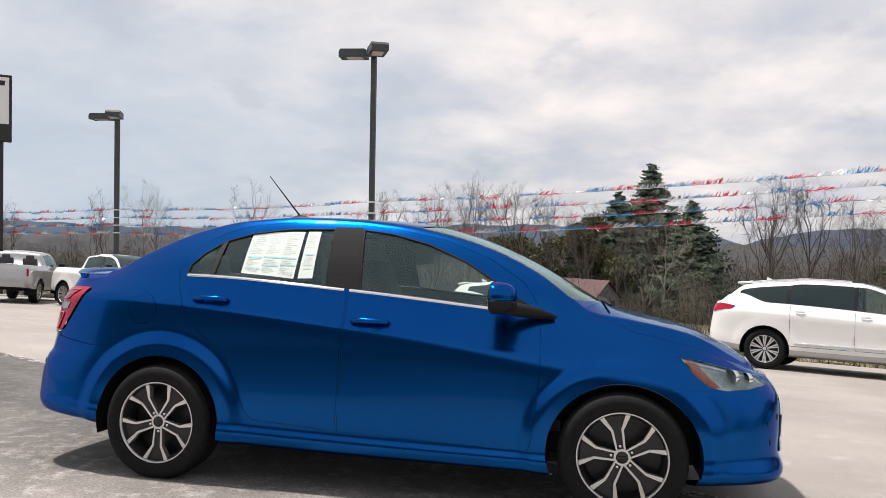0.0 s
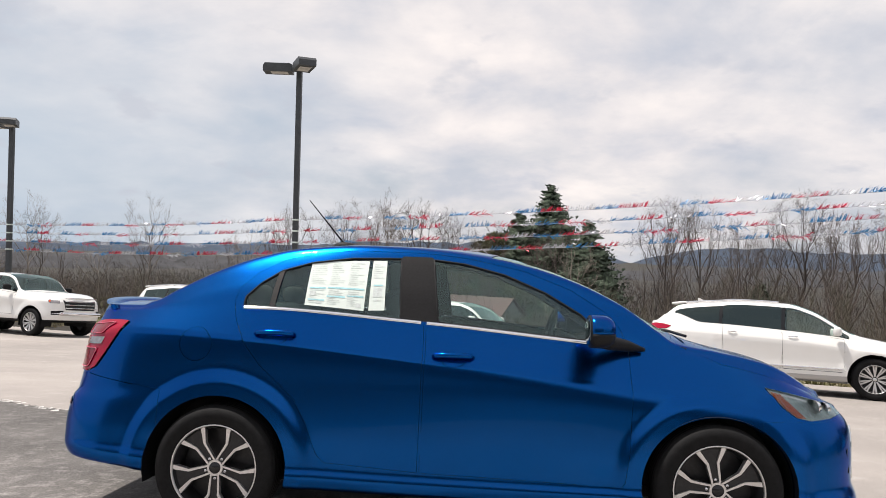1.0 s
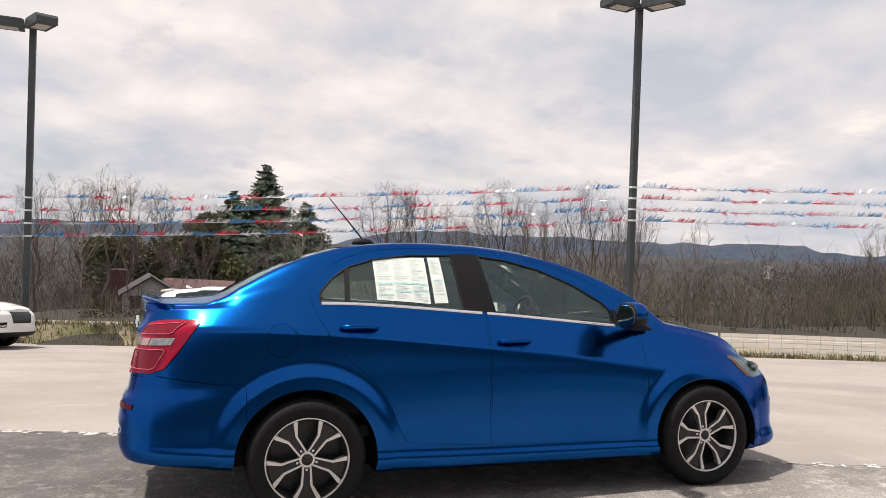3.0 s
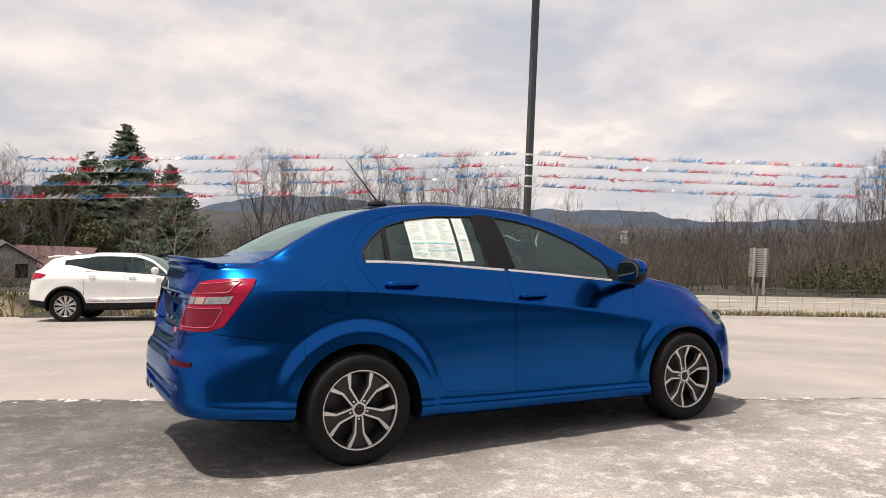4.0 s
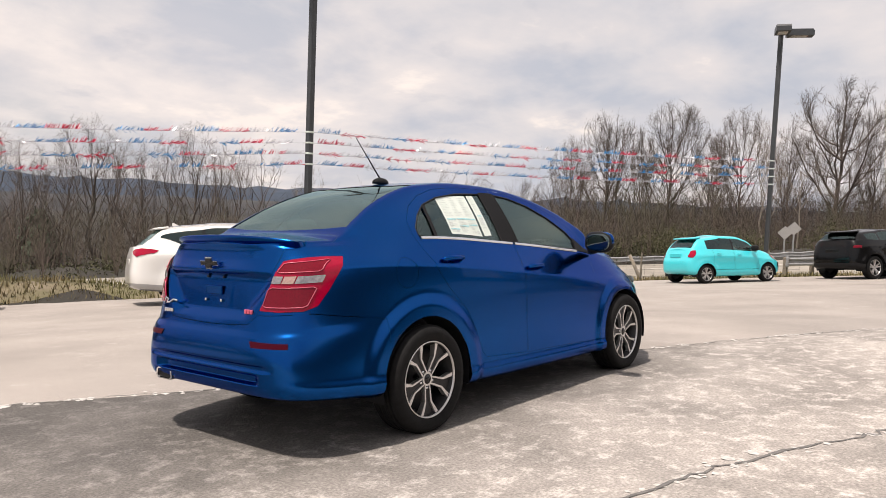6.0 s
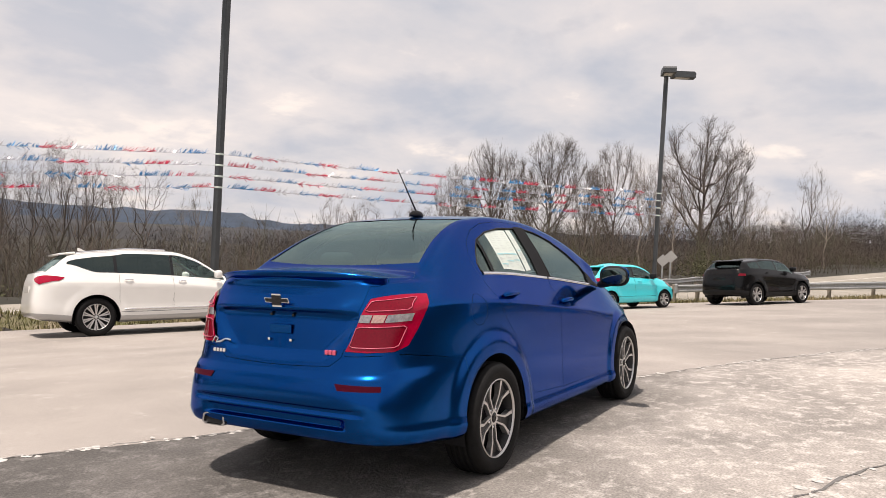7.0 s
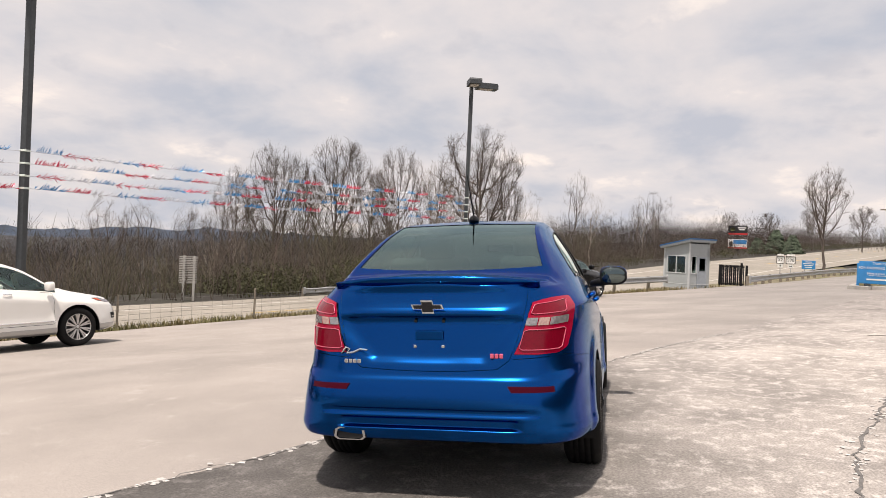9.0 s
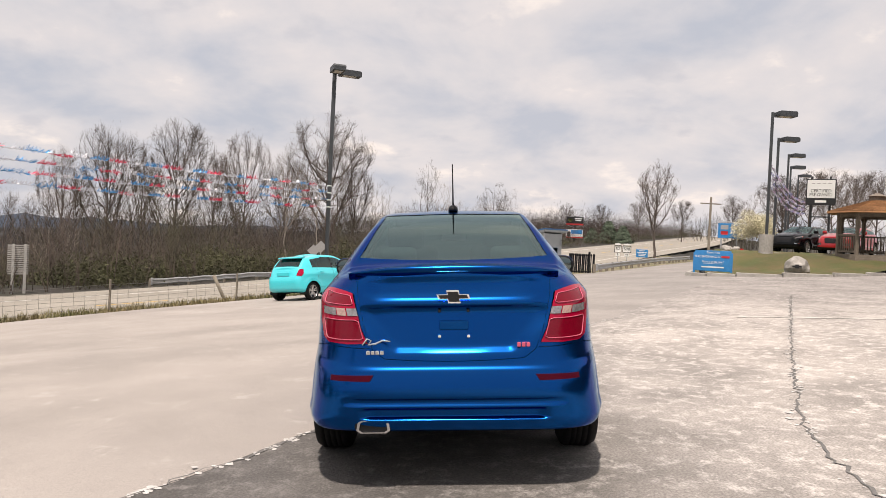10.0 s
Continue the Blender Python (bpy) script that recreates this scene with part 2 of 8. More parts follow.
def lettering(name, text, size, m, mat, parent=None, depth=0.004, align="CENTER"):
    """Raised letters in the built-in font, as a mesh."""
    cu = bpy.data.curves.new(name, "FONT")
    cu.body, cu.size, cu.extrude, cu.align_x, cu.align_y = text, size, depth, align, "CENTER"
    tmp = new(name + "_tmp", cu)
    me = bpy.data.meshes.new_from_object(tmp)
    bpy.data.objects.remove(tmp)
    bpy.data.curves.remove(cu)
    me.materials.clear()
    me.materials.append(mat)
    ob = new(name, me)
    ob.matrix_basis = m
    if parent is not None:
        ob.parent = parent
    return ob


# ---- ground ----
def smoothstep(a, b, x):
    t = np.clip((x - a) / (b - a), 0, 1)
    return t * t * (3 - 2 * t)


def lot_height(x, y):
    """The lot falls towards the road; it is a little flatter where the sedan stands."""
    x, y = np.asarray(x, float), np.asarray(y, float)
    w = 1 - smoothstep(2.5, 9.0, np.hypot(x, y))
    z = (1 - w) * (-0.022 * x - 0.091 * y) + w * (-0.0614 * y)
    z = z - 0.13 * smoothstep(-4, 3, -x) * smoothstep(6, 13, y)
    return np.where(z > 0.3, 0.3 + (z - 0.3) * 0.5, z)


EDGE = knots((-120, 61), (-80, 46), (-40, 31.5), (-20, 23.6), (-6, 18.2), (4.1, 14.6), (13.4, 11.2), (18, 8.5), (24, 4.1), (31, -3.4), (36, -8), (64, -22.3), (110, -42))
ROAD_X = np.array([-160, -100, -60, -20, 4, 18, 30, 45, 70, 110, 180, 260, 400], float)
ROAD_C = np.stack([ROAD_X, knots((-160, 87.5), (-100, 65.5), (-60, 50), (-20, 35.4), (4, 25.7), (18, 19.6), (30, 11.8), (45, .9), (70, -12.8), (110, -33), (180, -62), (260, -95), (400, -150))(ROAD_X),
                   knots((-160, -5.5), (-100, -4.7), (-60, -4.0), (-20, -3.3), (4, -2.85), (18, -2.4), (30, -2.0), (45, -1.1), (70, 0.45), (110, 2.3), (180, 4.8), (260, 7), (400, 8))(ROAD_X)], 1)
_rx = np.linspace(-160, 400, 400)
ROAD_Y = knots(*[(a, b) for a, b in zip(ROAD_C[:, 0], ROAD_C[:, 1])])
ROAD_Z = knots(*[(a, c) for a, c in zip(ROAD_C[:, 0], ROAD_C[:, 2])])
ROAD_PTS = np.stack([_rx, ROAD_Y(_rx), ROAD_Z(_rx)], 1)
ROAD_T = np.gradient(ROAD_PTS[:, :2], axis=0)
ROAD_T /= np.linalg.norm(ROAD_T, axis=1)[:, None]


def road_at(x, y):
    """Signed distance from the road's middle (positive on the far side) and its height there."""
    p = np.stack([np.ravel(x), np.ravel(y)], 1)
    i = np.argmin(((p[:, None] - ROAD_PTS[None, :, :2]) ** 2).sum(2), 1)
    off = p - ROAD_PTS[i, :2]
    d = off[:, 1] * ROAD_T[i, 0] - off[:, 0] * ROAD_T[i, 1]
    return d.reshape(np.shape(x)), ROAD_PTS[i, 2].reshape(np.shape(x))


def land_height(x, y):
    """The land under and beyond the lot and the road."""
    x, y = np.asarray(x, float), np.asarray(y, float)
    d, zr = road_at(x, y)
    near = lot_height(x, y) - 0.06
    w = smoothstep(6.3, 8.0, -d) * (d < 0)
    bank = near * w + (zr - 0.08) * (1 - w)
    rise = np.maximum(0, x - 60) * 0.035 + 0.9 * np.sin(x * 0.11) * np.sin(y * 0.09 + 1)
    beyond = zr - 0.08 - smoothstep(6.5, 60, d) * (9.0 - np.clip(rise, -1, 8)) + 0.35 * np.sin(x * 0.6) * smoothstep(9, 14, d)
    # the valley floor stays low right out to the hills
    deep = smoothstep(90, 220, d)
    beyond = beyond * (1 - deep) - 11.0 * deep
    # a low grassy bank behind the parked row, which ends before the wire fence begins
    past = y - EDGE(x)
    bank = bank + .55 * (1 - smoothstep(3.0, 9.0, x)) * smoothstep(.1, 1.3, past) * (1 - smoothstep(2.2, 4.0, past))
    return np.where(d > 6.0, beyond, bank)


def upper_floor(x, y):
    """The level of the wooded rise behind the upper lot."""
    return 1.4 + .03 * max(0.0, x - 80)


def put_on_lot(x, y):
    return float(lot_height(x, y))


def lot_pose(x, y, yaw, lift=0.0):
    """A pose that stands on the lot's slope, turned by yaw degrees."""
    e = 0.6
    gx = (put_on_lot(x + e, y) - put_on_lot(x - e, y)) / (2 * e)
    gy = (put_on_lot(x, y + e) - put_on_lot(x, y - e)) / (2 * e)
    up = Vector((-gx, -gy, 1)).normalized()
    f = Vector((math.cos(radians(yaw)), math.sin(radians(yaw)), 0))
    f = (f - up * f.dot(up)).normalized()
    left = up.cross(f)
    m = Matrix((f, left, up)).transposed().to_4x4()
    return Matrix.Translation((x, y, put_on_lot(x, y) + lift)) @ m

# ---- ground, pavements, road ----
def sheet(name, xs, ys_of, mat, height_of, label, smooth=True):
    """A sheet over columns x, each from ys_of(x)[0] to [1]."""
    verts, faces = [], []
    rows = None
    for x in xs:
        ys = ys_of(x)
        rows = len(ys)
        verts.append(np.stack([np.full(rows, x), ys, height_of(np.full(rows, x), ys)], 1))
    n = len(xs)
    for i in range(n - 1):
        for j in range(rows - 1):
            a = i * rows + j
            faces.append((a, a + rows, a + rows + 1, a + 1))
    ob = mesh_object(name, np.concatenate(verts), faces, mat, smooth=smooth)
    return tagged(ob, label, name.replace("_", " "), kind="structure")


def ground_material():
    m = material("grass_and_leaf_litter", (0.030, 0.025, 0.021), 0.95, color2=(0.028, 0.027, 0.017), scale=0.5, second=0.35, second_scale=0.12, bump=0.6, bump_scale=9)
    return m


def pavement_material(name, base, patch, stain, scale, amount, bump, fleck=5.5, lo=0.57, hi=0.66, grit=0.25, grit_scale=130.0):
    """Worn paving: aggregate grain, broad fading, pale scuffed flecks and dark stains."""
    m = material(name, base, 0.85, color2=patch, scale=scale, second=0.18, second_scale=0.35, bump=bump, bump_scale=45, detail=8.0)
    n, l = m.node_tree.nodes, m.node_tree.links
    p = n["Principled BSDF"]
    src = p.inputs["Base Color"].links[0].from_socket
    tc = n.new("ShaderNodeTexCoord")
    v = n.new("ShaderNodeTexNoise")
    v.inputs["Scale"].default_value, v.inputs["Detail"].default_value, v.inputs["Roughness"].default_value = fleck, 10.0, 0.72
    l.new(tc.outputs["Object"], v.inputs["Vector"])
    r = n.new("ShaderNodeValToRGB")
    r.color_ramp.elements[0].position, r.color_ramp.elements[1].position = lo, hi
    l.new(v.outputs["Fac"], r.inputs[0])
    g = n.new("ShaderNodeTexNoise")
    g.inputs["Scale"].default_value, g.inputs["Detail"].default_value = grit_scale, 4.0
    l.new(tc.outputs["Object"], g.inputs["Vector"])
    mul = n.new("ShaderNodeMath")
    mul.operation = "MULTIPLY"
    mul.inputs[1].default_value = amount
    l.new(r.outputs[0], mul.inputs[0])
    mx = n.new("ShaderNodeMix")
    mx.data_type = "RGBA"
    l.new(mul.outputs[0], mx.inputs[0])
    l.new(src, mx.inputs[6])
    mx.inputs[7].default_value = (*stain, 1)
    grain = n.new("ShaderNodeMix")
    grain.data_type, grain.blend_type = "RGBA", "MULTIPLY"
    gr = n.new("ShaderNodeMapRange")
    for i, q in enumerate((0.32, 0.68, 1 - grit, 1 + grit * .9)):
        gr.inputs[i + 1].default_value = q
    l.new(g.outputs["Fac"], gr.inputs[0])
    grain.inputs[0].default_value = 1.0
    l.new(mx.outputs[2], grain.inputs[6])
    l.new(gr.outputs[0], grain.inputs[7])
    l.new(grain.outputs[2], p.inputs["Base Color"])
    return m


M_GROUND = ground_material()
M_LOT = pavement_material("worn_pale_paving", (0.348, 0.315, 0.288), (0.296, 0.268, 0.244), (0.445, 0.412, 0.385), 0.6, 0.4, 0.12, 3.0)
M_APRON = pavement_material("rough_old_asphalt", (0.325, 0.30, 0.28), (0.205, 0.19, 0.177), (0.53, 0.495, 0.47), 1.1, 0.68, 0.5, 8.0, 0.50, 0.64, 0.30, 70.0)
M_ROAD = pavement_material("highway_asphalt", (0.30, 0.275, 0.235), (0.26, 0.238, 0.20), (0.36, 0.33, 0.29), 0.5, 0.3, 0.1)

# the apron is darker and barer along its upper edge behind the car, painted dark on round the car to deepen its shadow,
# and paler past the long crack
n_, l_ = M_APRON.node_tree.nodes, M_APRON.node_tree.links
p_ = n_["Principled BSDF"]
src_ = p_.inputs["Base Color"].links[0].from_socket
tc_ = n_.new("ShaderNodeTexCoord")
sp_ = n_.new("ShaderNodeSeparateXYZ")
l_.new(tc_.outputs["Object"], sp_.inputs[0])
ny_ = n_.new("ShaderNodeTexNoise")
ny_.inputs["Scale"].default_value = 0.9
l_.new(tc_.outputs["Object"], ny_.inputs["Vector"])


def amath(op, a, b):
    q = n_.new("ShaderNodeMath")
    q.operation = op
    for i, v in enumerate((a, b)):
        if isinstance(v, (int, float)):
            q.inputs[i].default_value = v
        else:
            l_.new(v, q.inputs[i])
    return q.outputs[0]


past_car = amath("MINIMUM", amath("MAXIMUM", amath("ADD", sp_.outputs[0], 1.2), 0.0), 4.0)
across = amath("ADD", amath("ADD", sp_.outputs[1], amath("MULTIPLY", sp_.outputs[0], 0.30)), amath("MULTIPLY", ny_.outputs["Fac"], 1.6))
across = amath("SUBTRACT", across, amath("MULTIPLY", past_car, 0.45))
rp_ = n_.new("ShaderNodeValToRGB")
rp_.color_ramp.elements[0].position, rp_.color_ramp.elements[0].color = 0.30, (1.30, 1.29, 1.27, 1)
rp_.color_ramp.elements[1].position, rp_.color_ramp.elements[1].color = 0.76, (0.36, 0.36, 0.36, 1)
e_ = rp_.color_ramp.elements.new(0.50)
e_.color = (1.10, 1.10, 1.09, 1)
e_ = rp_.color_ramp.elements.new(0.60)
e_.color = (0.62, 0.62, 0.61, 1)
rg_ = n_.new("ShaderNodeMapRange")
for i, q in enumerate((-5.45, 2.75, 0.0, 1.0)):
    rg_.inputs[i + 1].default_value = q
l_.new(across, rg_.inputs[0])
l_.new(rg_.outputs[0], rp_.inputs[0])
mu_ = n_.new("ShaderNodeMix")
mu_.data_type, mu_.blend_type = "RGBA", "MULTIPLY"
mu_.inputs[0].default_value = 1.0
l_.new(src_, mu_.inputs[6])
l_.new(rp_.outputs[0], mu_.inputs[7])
fa_ = n_.new("ShaderNodeMapRange")
for i, q in enumerate((5.0, 13.0, 0.0, 1.0)):
    fa_.inputs[i + 1].default_value = q
l_.new(sp_.outputs[0], fa_.inputs[0])
m2_ = n_.new("ShaderNodeMix")
m2_.data_type, m2_.blend_type = "RGBA", "MULTIPLY"
l_.new(fa_.outputs[0], m2_.inputs[0])
l_.new(mu_.outputs[2], m2_.inputs[6])
m2_.inputs[7].default_value = (0.70, 0.70, 0.71, 1)
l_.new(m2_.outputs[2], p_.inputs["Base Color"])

n_, l_ = M_LOT.node_tree.nodes, M_LOT.node_tree.links
p_ = n_["Principled BSDF"]
src_ = p_.inputs["Base Color"].links[0].from_socket
tc_ = n_.new("ShaderNodeTexCoord")
sp_ = n_.new("ShaderNodeSeparateXYZ")
l_.new(tc_.outputs["Object"], sp_.inputs[0])
ny_ = n_.new("ShaderNodeTexNoise")
ny_.inputs["Scale"].default_value, ny_.inputs["Detail"].default_value = 0.35, 5.0
l_.new(tc_.outputs["Object"], ny_.inputs["Vector"])
rg_ = n_.new("ShaderNodeMapRange")
for i, q in enumerate((2.5, -5.0, 0.0, 1.0)):
    rg_.inputs[i + 1].default_value = q
l_.new(amath("ADD", sp_.outputs[1], amath("MULTIPLY", ny_.outputs["Fac"], 3.0)), rg_.inputs[0])
mu_ = n_.new("ShaderNodeMix")
mu_.data_type, mu_.blend_type = "RGBA", "MULTIPLY"
l_.new(rg_.outputs[0], mu_.inputs[0])
l_.new(src_, mu_.inputs[6])
mu_.inputs[7].default_value = (0.80, 0.82, 0.84, 1)
l_.new(mu_.outputs[2], p_.inputs["Base Color"])

gx = np.concatenate([np.linspace(-900, -170, 16), np.linspace(-150, -45, 24), np.linspace(-40, 75, 92), np.linspace(80, 200, 34), np.linspace(220, 1200, 22)])
gy = np.concatenate([np.linspace(-700, -90, 14), np.linspace(-80, -26, 16), np.linspace(-24, 60, 84), np.linspace(62, 150, 34), np.linspace(165, 1200, 24)])
ground = sheet("ground", gx, lambda x: gy, M_GROUND, land_height, "rough spring grass and brown leaf litter sloping to the road")

lot = sheet("pavement", np.concatenate([np.linspace(-110, -30, 20), np.linspace(-28, 50, 118), np.linspace(53, 110, 16)]),
            lambda x: EDGE(x) - np.concatenate([np.linspace(0, 30, 61), np.linspace(32, 90, 24)]), M_LOT, lot_height,
            "pale worn dealership lot paving with scuffs and cracks")


def apron_top(x):
    return 0.59 - 0.476 * x + 0.05 * np.sin(x * 1.7) + 0.03 * np.sin(x * 4.3)


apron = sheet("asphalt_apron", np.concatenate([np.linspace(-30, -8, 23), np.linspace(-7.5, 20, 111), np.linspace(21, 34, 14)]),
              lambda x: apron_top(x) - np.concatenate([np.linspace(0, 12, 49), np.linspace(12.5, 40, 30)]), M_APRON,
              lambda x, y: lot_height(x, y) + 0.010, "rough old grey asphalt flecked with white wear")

# unseen asphalt added beside the camera's path, so the doors reflect dark ground
M_UNSEENLANE = pavement_material("unseen_dark_asphalt", (0.060, 0.057, 0.055), (0.048, 0.046, 0.045), (0.10, 0.095, 0.09), 0.8, 0.3, 0.3)
sheet("asphalt_lane", np.linspace(-34, 10, 45), lambda x: (-5.9 - 3.2 * float(smoothstep(-2.5, 1.0, np.float64(x))) - .35 * max(0.0, x)) - np.linspace(0, 18, 37), M_UNSEENLANE,
      lambda x, y: lot_height(x, y) + 0.022, "unseen dark asphalt added to darken the car's side reflections")

# the verge between lot and road, straw and litter over thin grass
M_VERGE = material("straw_and_thin_grass", (0.25, 0.205, 0.145), 0.95, color2=(0.125, 0.125, 0.05), scale=0.9, second=0.35, second_scale=0.3, bump=0.6, bump_scale=14, detail=8.0)
sheet("ground_verge", np.linspace(-70, 75, 146), lambda x: np.linspace(float(EDGE(x)) - .05, float(ROAD_Y(x)) - 6.2 / math.cos(math.atan2(abs(float(ROAD_Y(x + 1) - ROAD_Y(x))), 1)), 16), M_VERGE,
      lambda x, y: land_height(x, y) + .03, "verge of straw, litter and thin spring grass")

# road strip with shoulders
rv, rf = [], []
offs = np.array([-6.0, -5.2, -3.6, 0.0, 3.6, 5.2, 6.0])
for p, t in zip(ROAD_PTS, ROAD_T):
    nrm = np.array([-t[1], t[0]])
    for o in offs:
        rv.append((*(p[:2] + nrm * o), p[2] + 0.02 - 0.012 * abs(o) / 3))
k = len(offs)
for i in range(len(ROAD_PTS) - 1):
    for j in range(k - 1):
        a = i * k + j
        rf.append((a, a + k, a + k + 1, a + 1))
tagged(mesh_object("road", rv, rf, M_ROAD, smooth=True), "two-lane highway of sun-bleached asphalt below the lot", "road", kind="structure")


def line_strip(name, off, width, mat, label, dash=None, lo=0, hi=400):
    v, f = [], []
    for i in range(lo, hi - 1):
        if dash and (i // 2) % 3:
            continue
        b = len(v)
        for j in (i, i + 1):
            p, t = ROAD_PTS[j], ROAD_T[j]
            nrm = np.array([-t[1], t[0]])
            for o in (off - width / 2, off + width / 2):
                v.append((*(p[:2] + nrm * o), p[2] + 0.028 - 0.012 * abs(o) / 3))
        f.append((b, b + 2, b + 3, b + 1))
    tagged(mesh_object(name, v, f, mat), label, "road marking", kind="structure")


M_LINE = material("worn_road_paint", (0.62, 0.60, 0.55), 0.8, vary=0.2, scale=12, second=0.3, second_scale=3)
M_YELLOW = material("worn_yellow_paint", (0.55, 0.36, 0.06), 0.8, vary=0.2, scale=12, second=0.3, second_scale=3)
line_strip("trim_edge_line_near", -3.65, 0.13, M_LINE, "faded white edge line")
line_strip("trim_edge_line_far", 3.65, 0.13, M_LINE, "faded white edge line")
line_strip("trim_centre_line", 0.0, 0.12, M_YELLOW, "faded yellow dashed centre line", dash=True)

# ---- vehicles: a body surface of level curves, cut into panels ----
class Shell:
    """One half of a car body (y >= 0) as a grid of points: s runs from the rear middle round the corner to the front middle,
    r from the underside up over the shoulder and the roof rail to the roof's middle."""

    def __init__(self, levels, top, rail_y, rail_z, arches, ns=240, per=5, per_top=8, flare=0.02, flare_in=0.042, flare_out=0.162):
        lev = []
        for zk, b, xr, xf, nr, nf in levels:
            phi = np.linspace(0, np.pi, 1500)
            c, s = np.cos(phi), np.sin(phi)
            x = np.where(c > 0, xr * np.abs(c) ** (2 / nr), xf * np.abs(c) ** (2 / nf))
            y = b * np.where(c > 0, np.abs(s) ** (2 / nr), np.abs(s) ** (2 / nf))
            arc = np.r_[0, np.cumsum(np.hypot(np.diff(x), np.diff(y)))]
            q = np.linspace(0, arc[-1], ns)
            x, y = np.interp(q, arc, x), np.interp(q, arc, y)
            y[0] = y[-1] = 0.0
            lev.append(np.stack([x, y, zk(x)], 1))
        lev = np.array(lev)
        rows = []
        for k in range(len(lev) - 1):
            p0, p1, p2, p3 = lev[max(k - 1, 0)], lev[k], lev[k + 1], lev[min(k + 2, len(lev) - 1)]
            d = np.linalg.norm(p2 - p1, axis=1)[:, None] + 1e-9
            m1 = (p2 - p0) / (np.linalg.norm(p2 - p1, axis=1) + np.linalg.norm(p1 - p0, axis=1) + 1e-9)[:, None] * d
            m2 = (p3 - p1) / (np.linalg.norm(p3 - p2, axis=1) + np.linalg.norm(p2 - p1, axis=1) + 1e-9)[:, None] * d
            n = per if np.mean(d) > 0.03 else 1
            for t in np.arange(n) / n:
                rows.append(p1 * (1 + 2 * t) * (1 - t) ** 2 + m1 * t * (1 - t) ** 2 + p2 * t * t * (3 - 2 * t) + m2 * t * t * (t - 1))
        self.belt = len(rows)
        rows.append(lev[-1])
        low = np.array(rows)
        for cx, cz, rx, rz in arches:
            rho = np.hypot((low[..., 0] - cx) / rx, (low[..., 2] - cz) / rz)
            side = smoothstep(0.45, 0.7, low[..., 1])
            out = (np.maximum(rho, 1.0) - 1.0) * rx
            low[..., 1] += flare * (1 - smoothstep(flare_in, flare_out, out)) * side
        xb, yb, zb = low[-1].T
        zc = np.maximum(top(xb), zb + 0.004)
        yr = np.minimum(rail_y(xb), yb * 0.9)
        zr = np.clip(rail_z(xb), zb + 0.35 * (zc - zb), zc - 0.02 * np.minimum(1, (zc - zb) / 0.05))
        ks = [np.stack([xb, yb, zb], 1), np.stack([xb, yb + 0.5 * (yr - yb) + 0.018 * np.minimum(1, (zr - zb) / 0.3), zb + 0.5 * (zr - zb)], 1), np.stack([xb, yr, zr], 1),
              np.stack([xb, yr * 0.58, zr + 0.72 * (zc - zr)], 1), np.stack([xb, yb * 0, zc], 1)]
        rows = []
        for k in range(4):
            p0, p1, p2 = ks[max(k - 1, 0)], ks[k], ks[k + 1]
            p3 = ks[k + 2] if k < 3 else ks[3] * np.array([1, -1, 1])
            m1, m2 = (p2 - p0) * (0.5 if k else 1), (p3 - p1) * 0.5
            if k == 1:
                m2 = m2 * 0.55
            if k == 2:
                m1 = m1 * 0.55
            for t in np.arange(per_top) / per_top:
                rows.append(p1 * (1 + 2 * t) * (1 - t) ** 2 + m1 * t * (1 - t) ** 2 + p2 * t * t * (3 - 2 * t) + m2 * t * t * (t - 1))
        rows.append(ks[4])
        self.rail = self.belt + 2 * per_top
        self.grid = np.concatenate([low[:-1], np.array(rows)]).transpose(1, 0, 2).copy()
        self.grid[0, :, 1] = 0
        self.grid[-1, :, 1] = 0
        self.grid[:, -1, 1] = 0
        self.ns, self.nr = self.grid.shape[:2]
        du, dv = np.gradient(self.grid, axis=0), np.gradient(self.grid, axis=1)
        n = np.cross(du, dv)
        n /= np.linalg.norm(n, axis=2)[..., None] + 1e-12
        mid = self.grid - np.array([0, 0, 0.75])
        self.turn = np.mean((n * mid).sum(2) < 0) > 0.5
        self.normal = n * np.where((n * mid).sum(2) < 0, -1, 1)[..., None]
        self.names, self.polys = [], []
        self.owner = np.full((self.ns - 1, self.nr - 1), -1)

    def at(self, ij, which=None):
        g = self.grid if which is None else which
        ij = np.asarray(ij, float)
        i = np.clip(ij[:, 0], 0, self.ns - 1.0001)
        j = np.clip(ij[:, 1], 0, self.nr - 1.0001)
        a, b = i.astype(int), j.astype(int)
        u, v = (i - a)[:, None], (j - b)[:, None]
        return g[a, b] * (1 - u) * (1 - v) + g[a + 1, b] * u * (1 - v) + g[a, b + 1] * (1 - u) * v + g[a + 1, b + 1] * u * v

    def param(self, pts, axes=(0, 2), rows=None, xs=(-9, 9)):
        """Grid places of points given by two or three coordinates, the second half of the rows or all of them."""
        lo, hi = rows or (0, self.nr - 1)
        g = self.grid[:, lo:hi + 1][..., list(axes)]
        shut = (self.grid[:, lo:hi + 1, 0] < xs[0]) | (self.grid[:, lo:hi + 1, 0] > xs[1])
        du, dv = np.gradient(g, axis=0), np.gradient(g, axis=1)
        out = []
        for p in pts:
            d = ((g - np.array(p)) ** 2).sum(2) + shut * 9
            i, j = np.unravel_index(np.argmin(d), d.shape)
            A = np.stack([du[i, j], dv[i, j]], 1)
            st = np.linalg.lstsq(A, np.array(p) - g[i, j], rcond=None)[0]
            st = np.clip(st, -1, 1)
            out.append((i + st[0], j + lo + st[1]))
        return np.array(out)

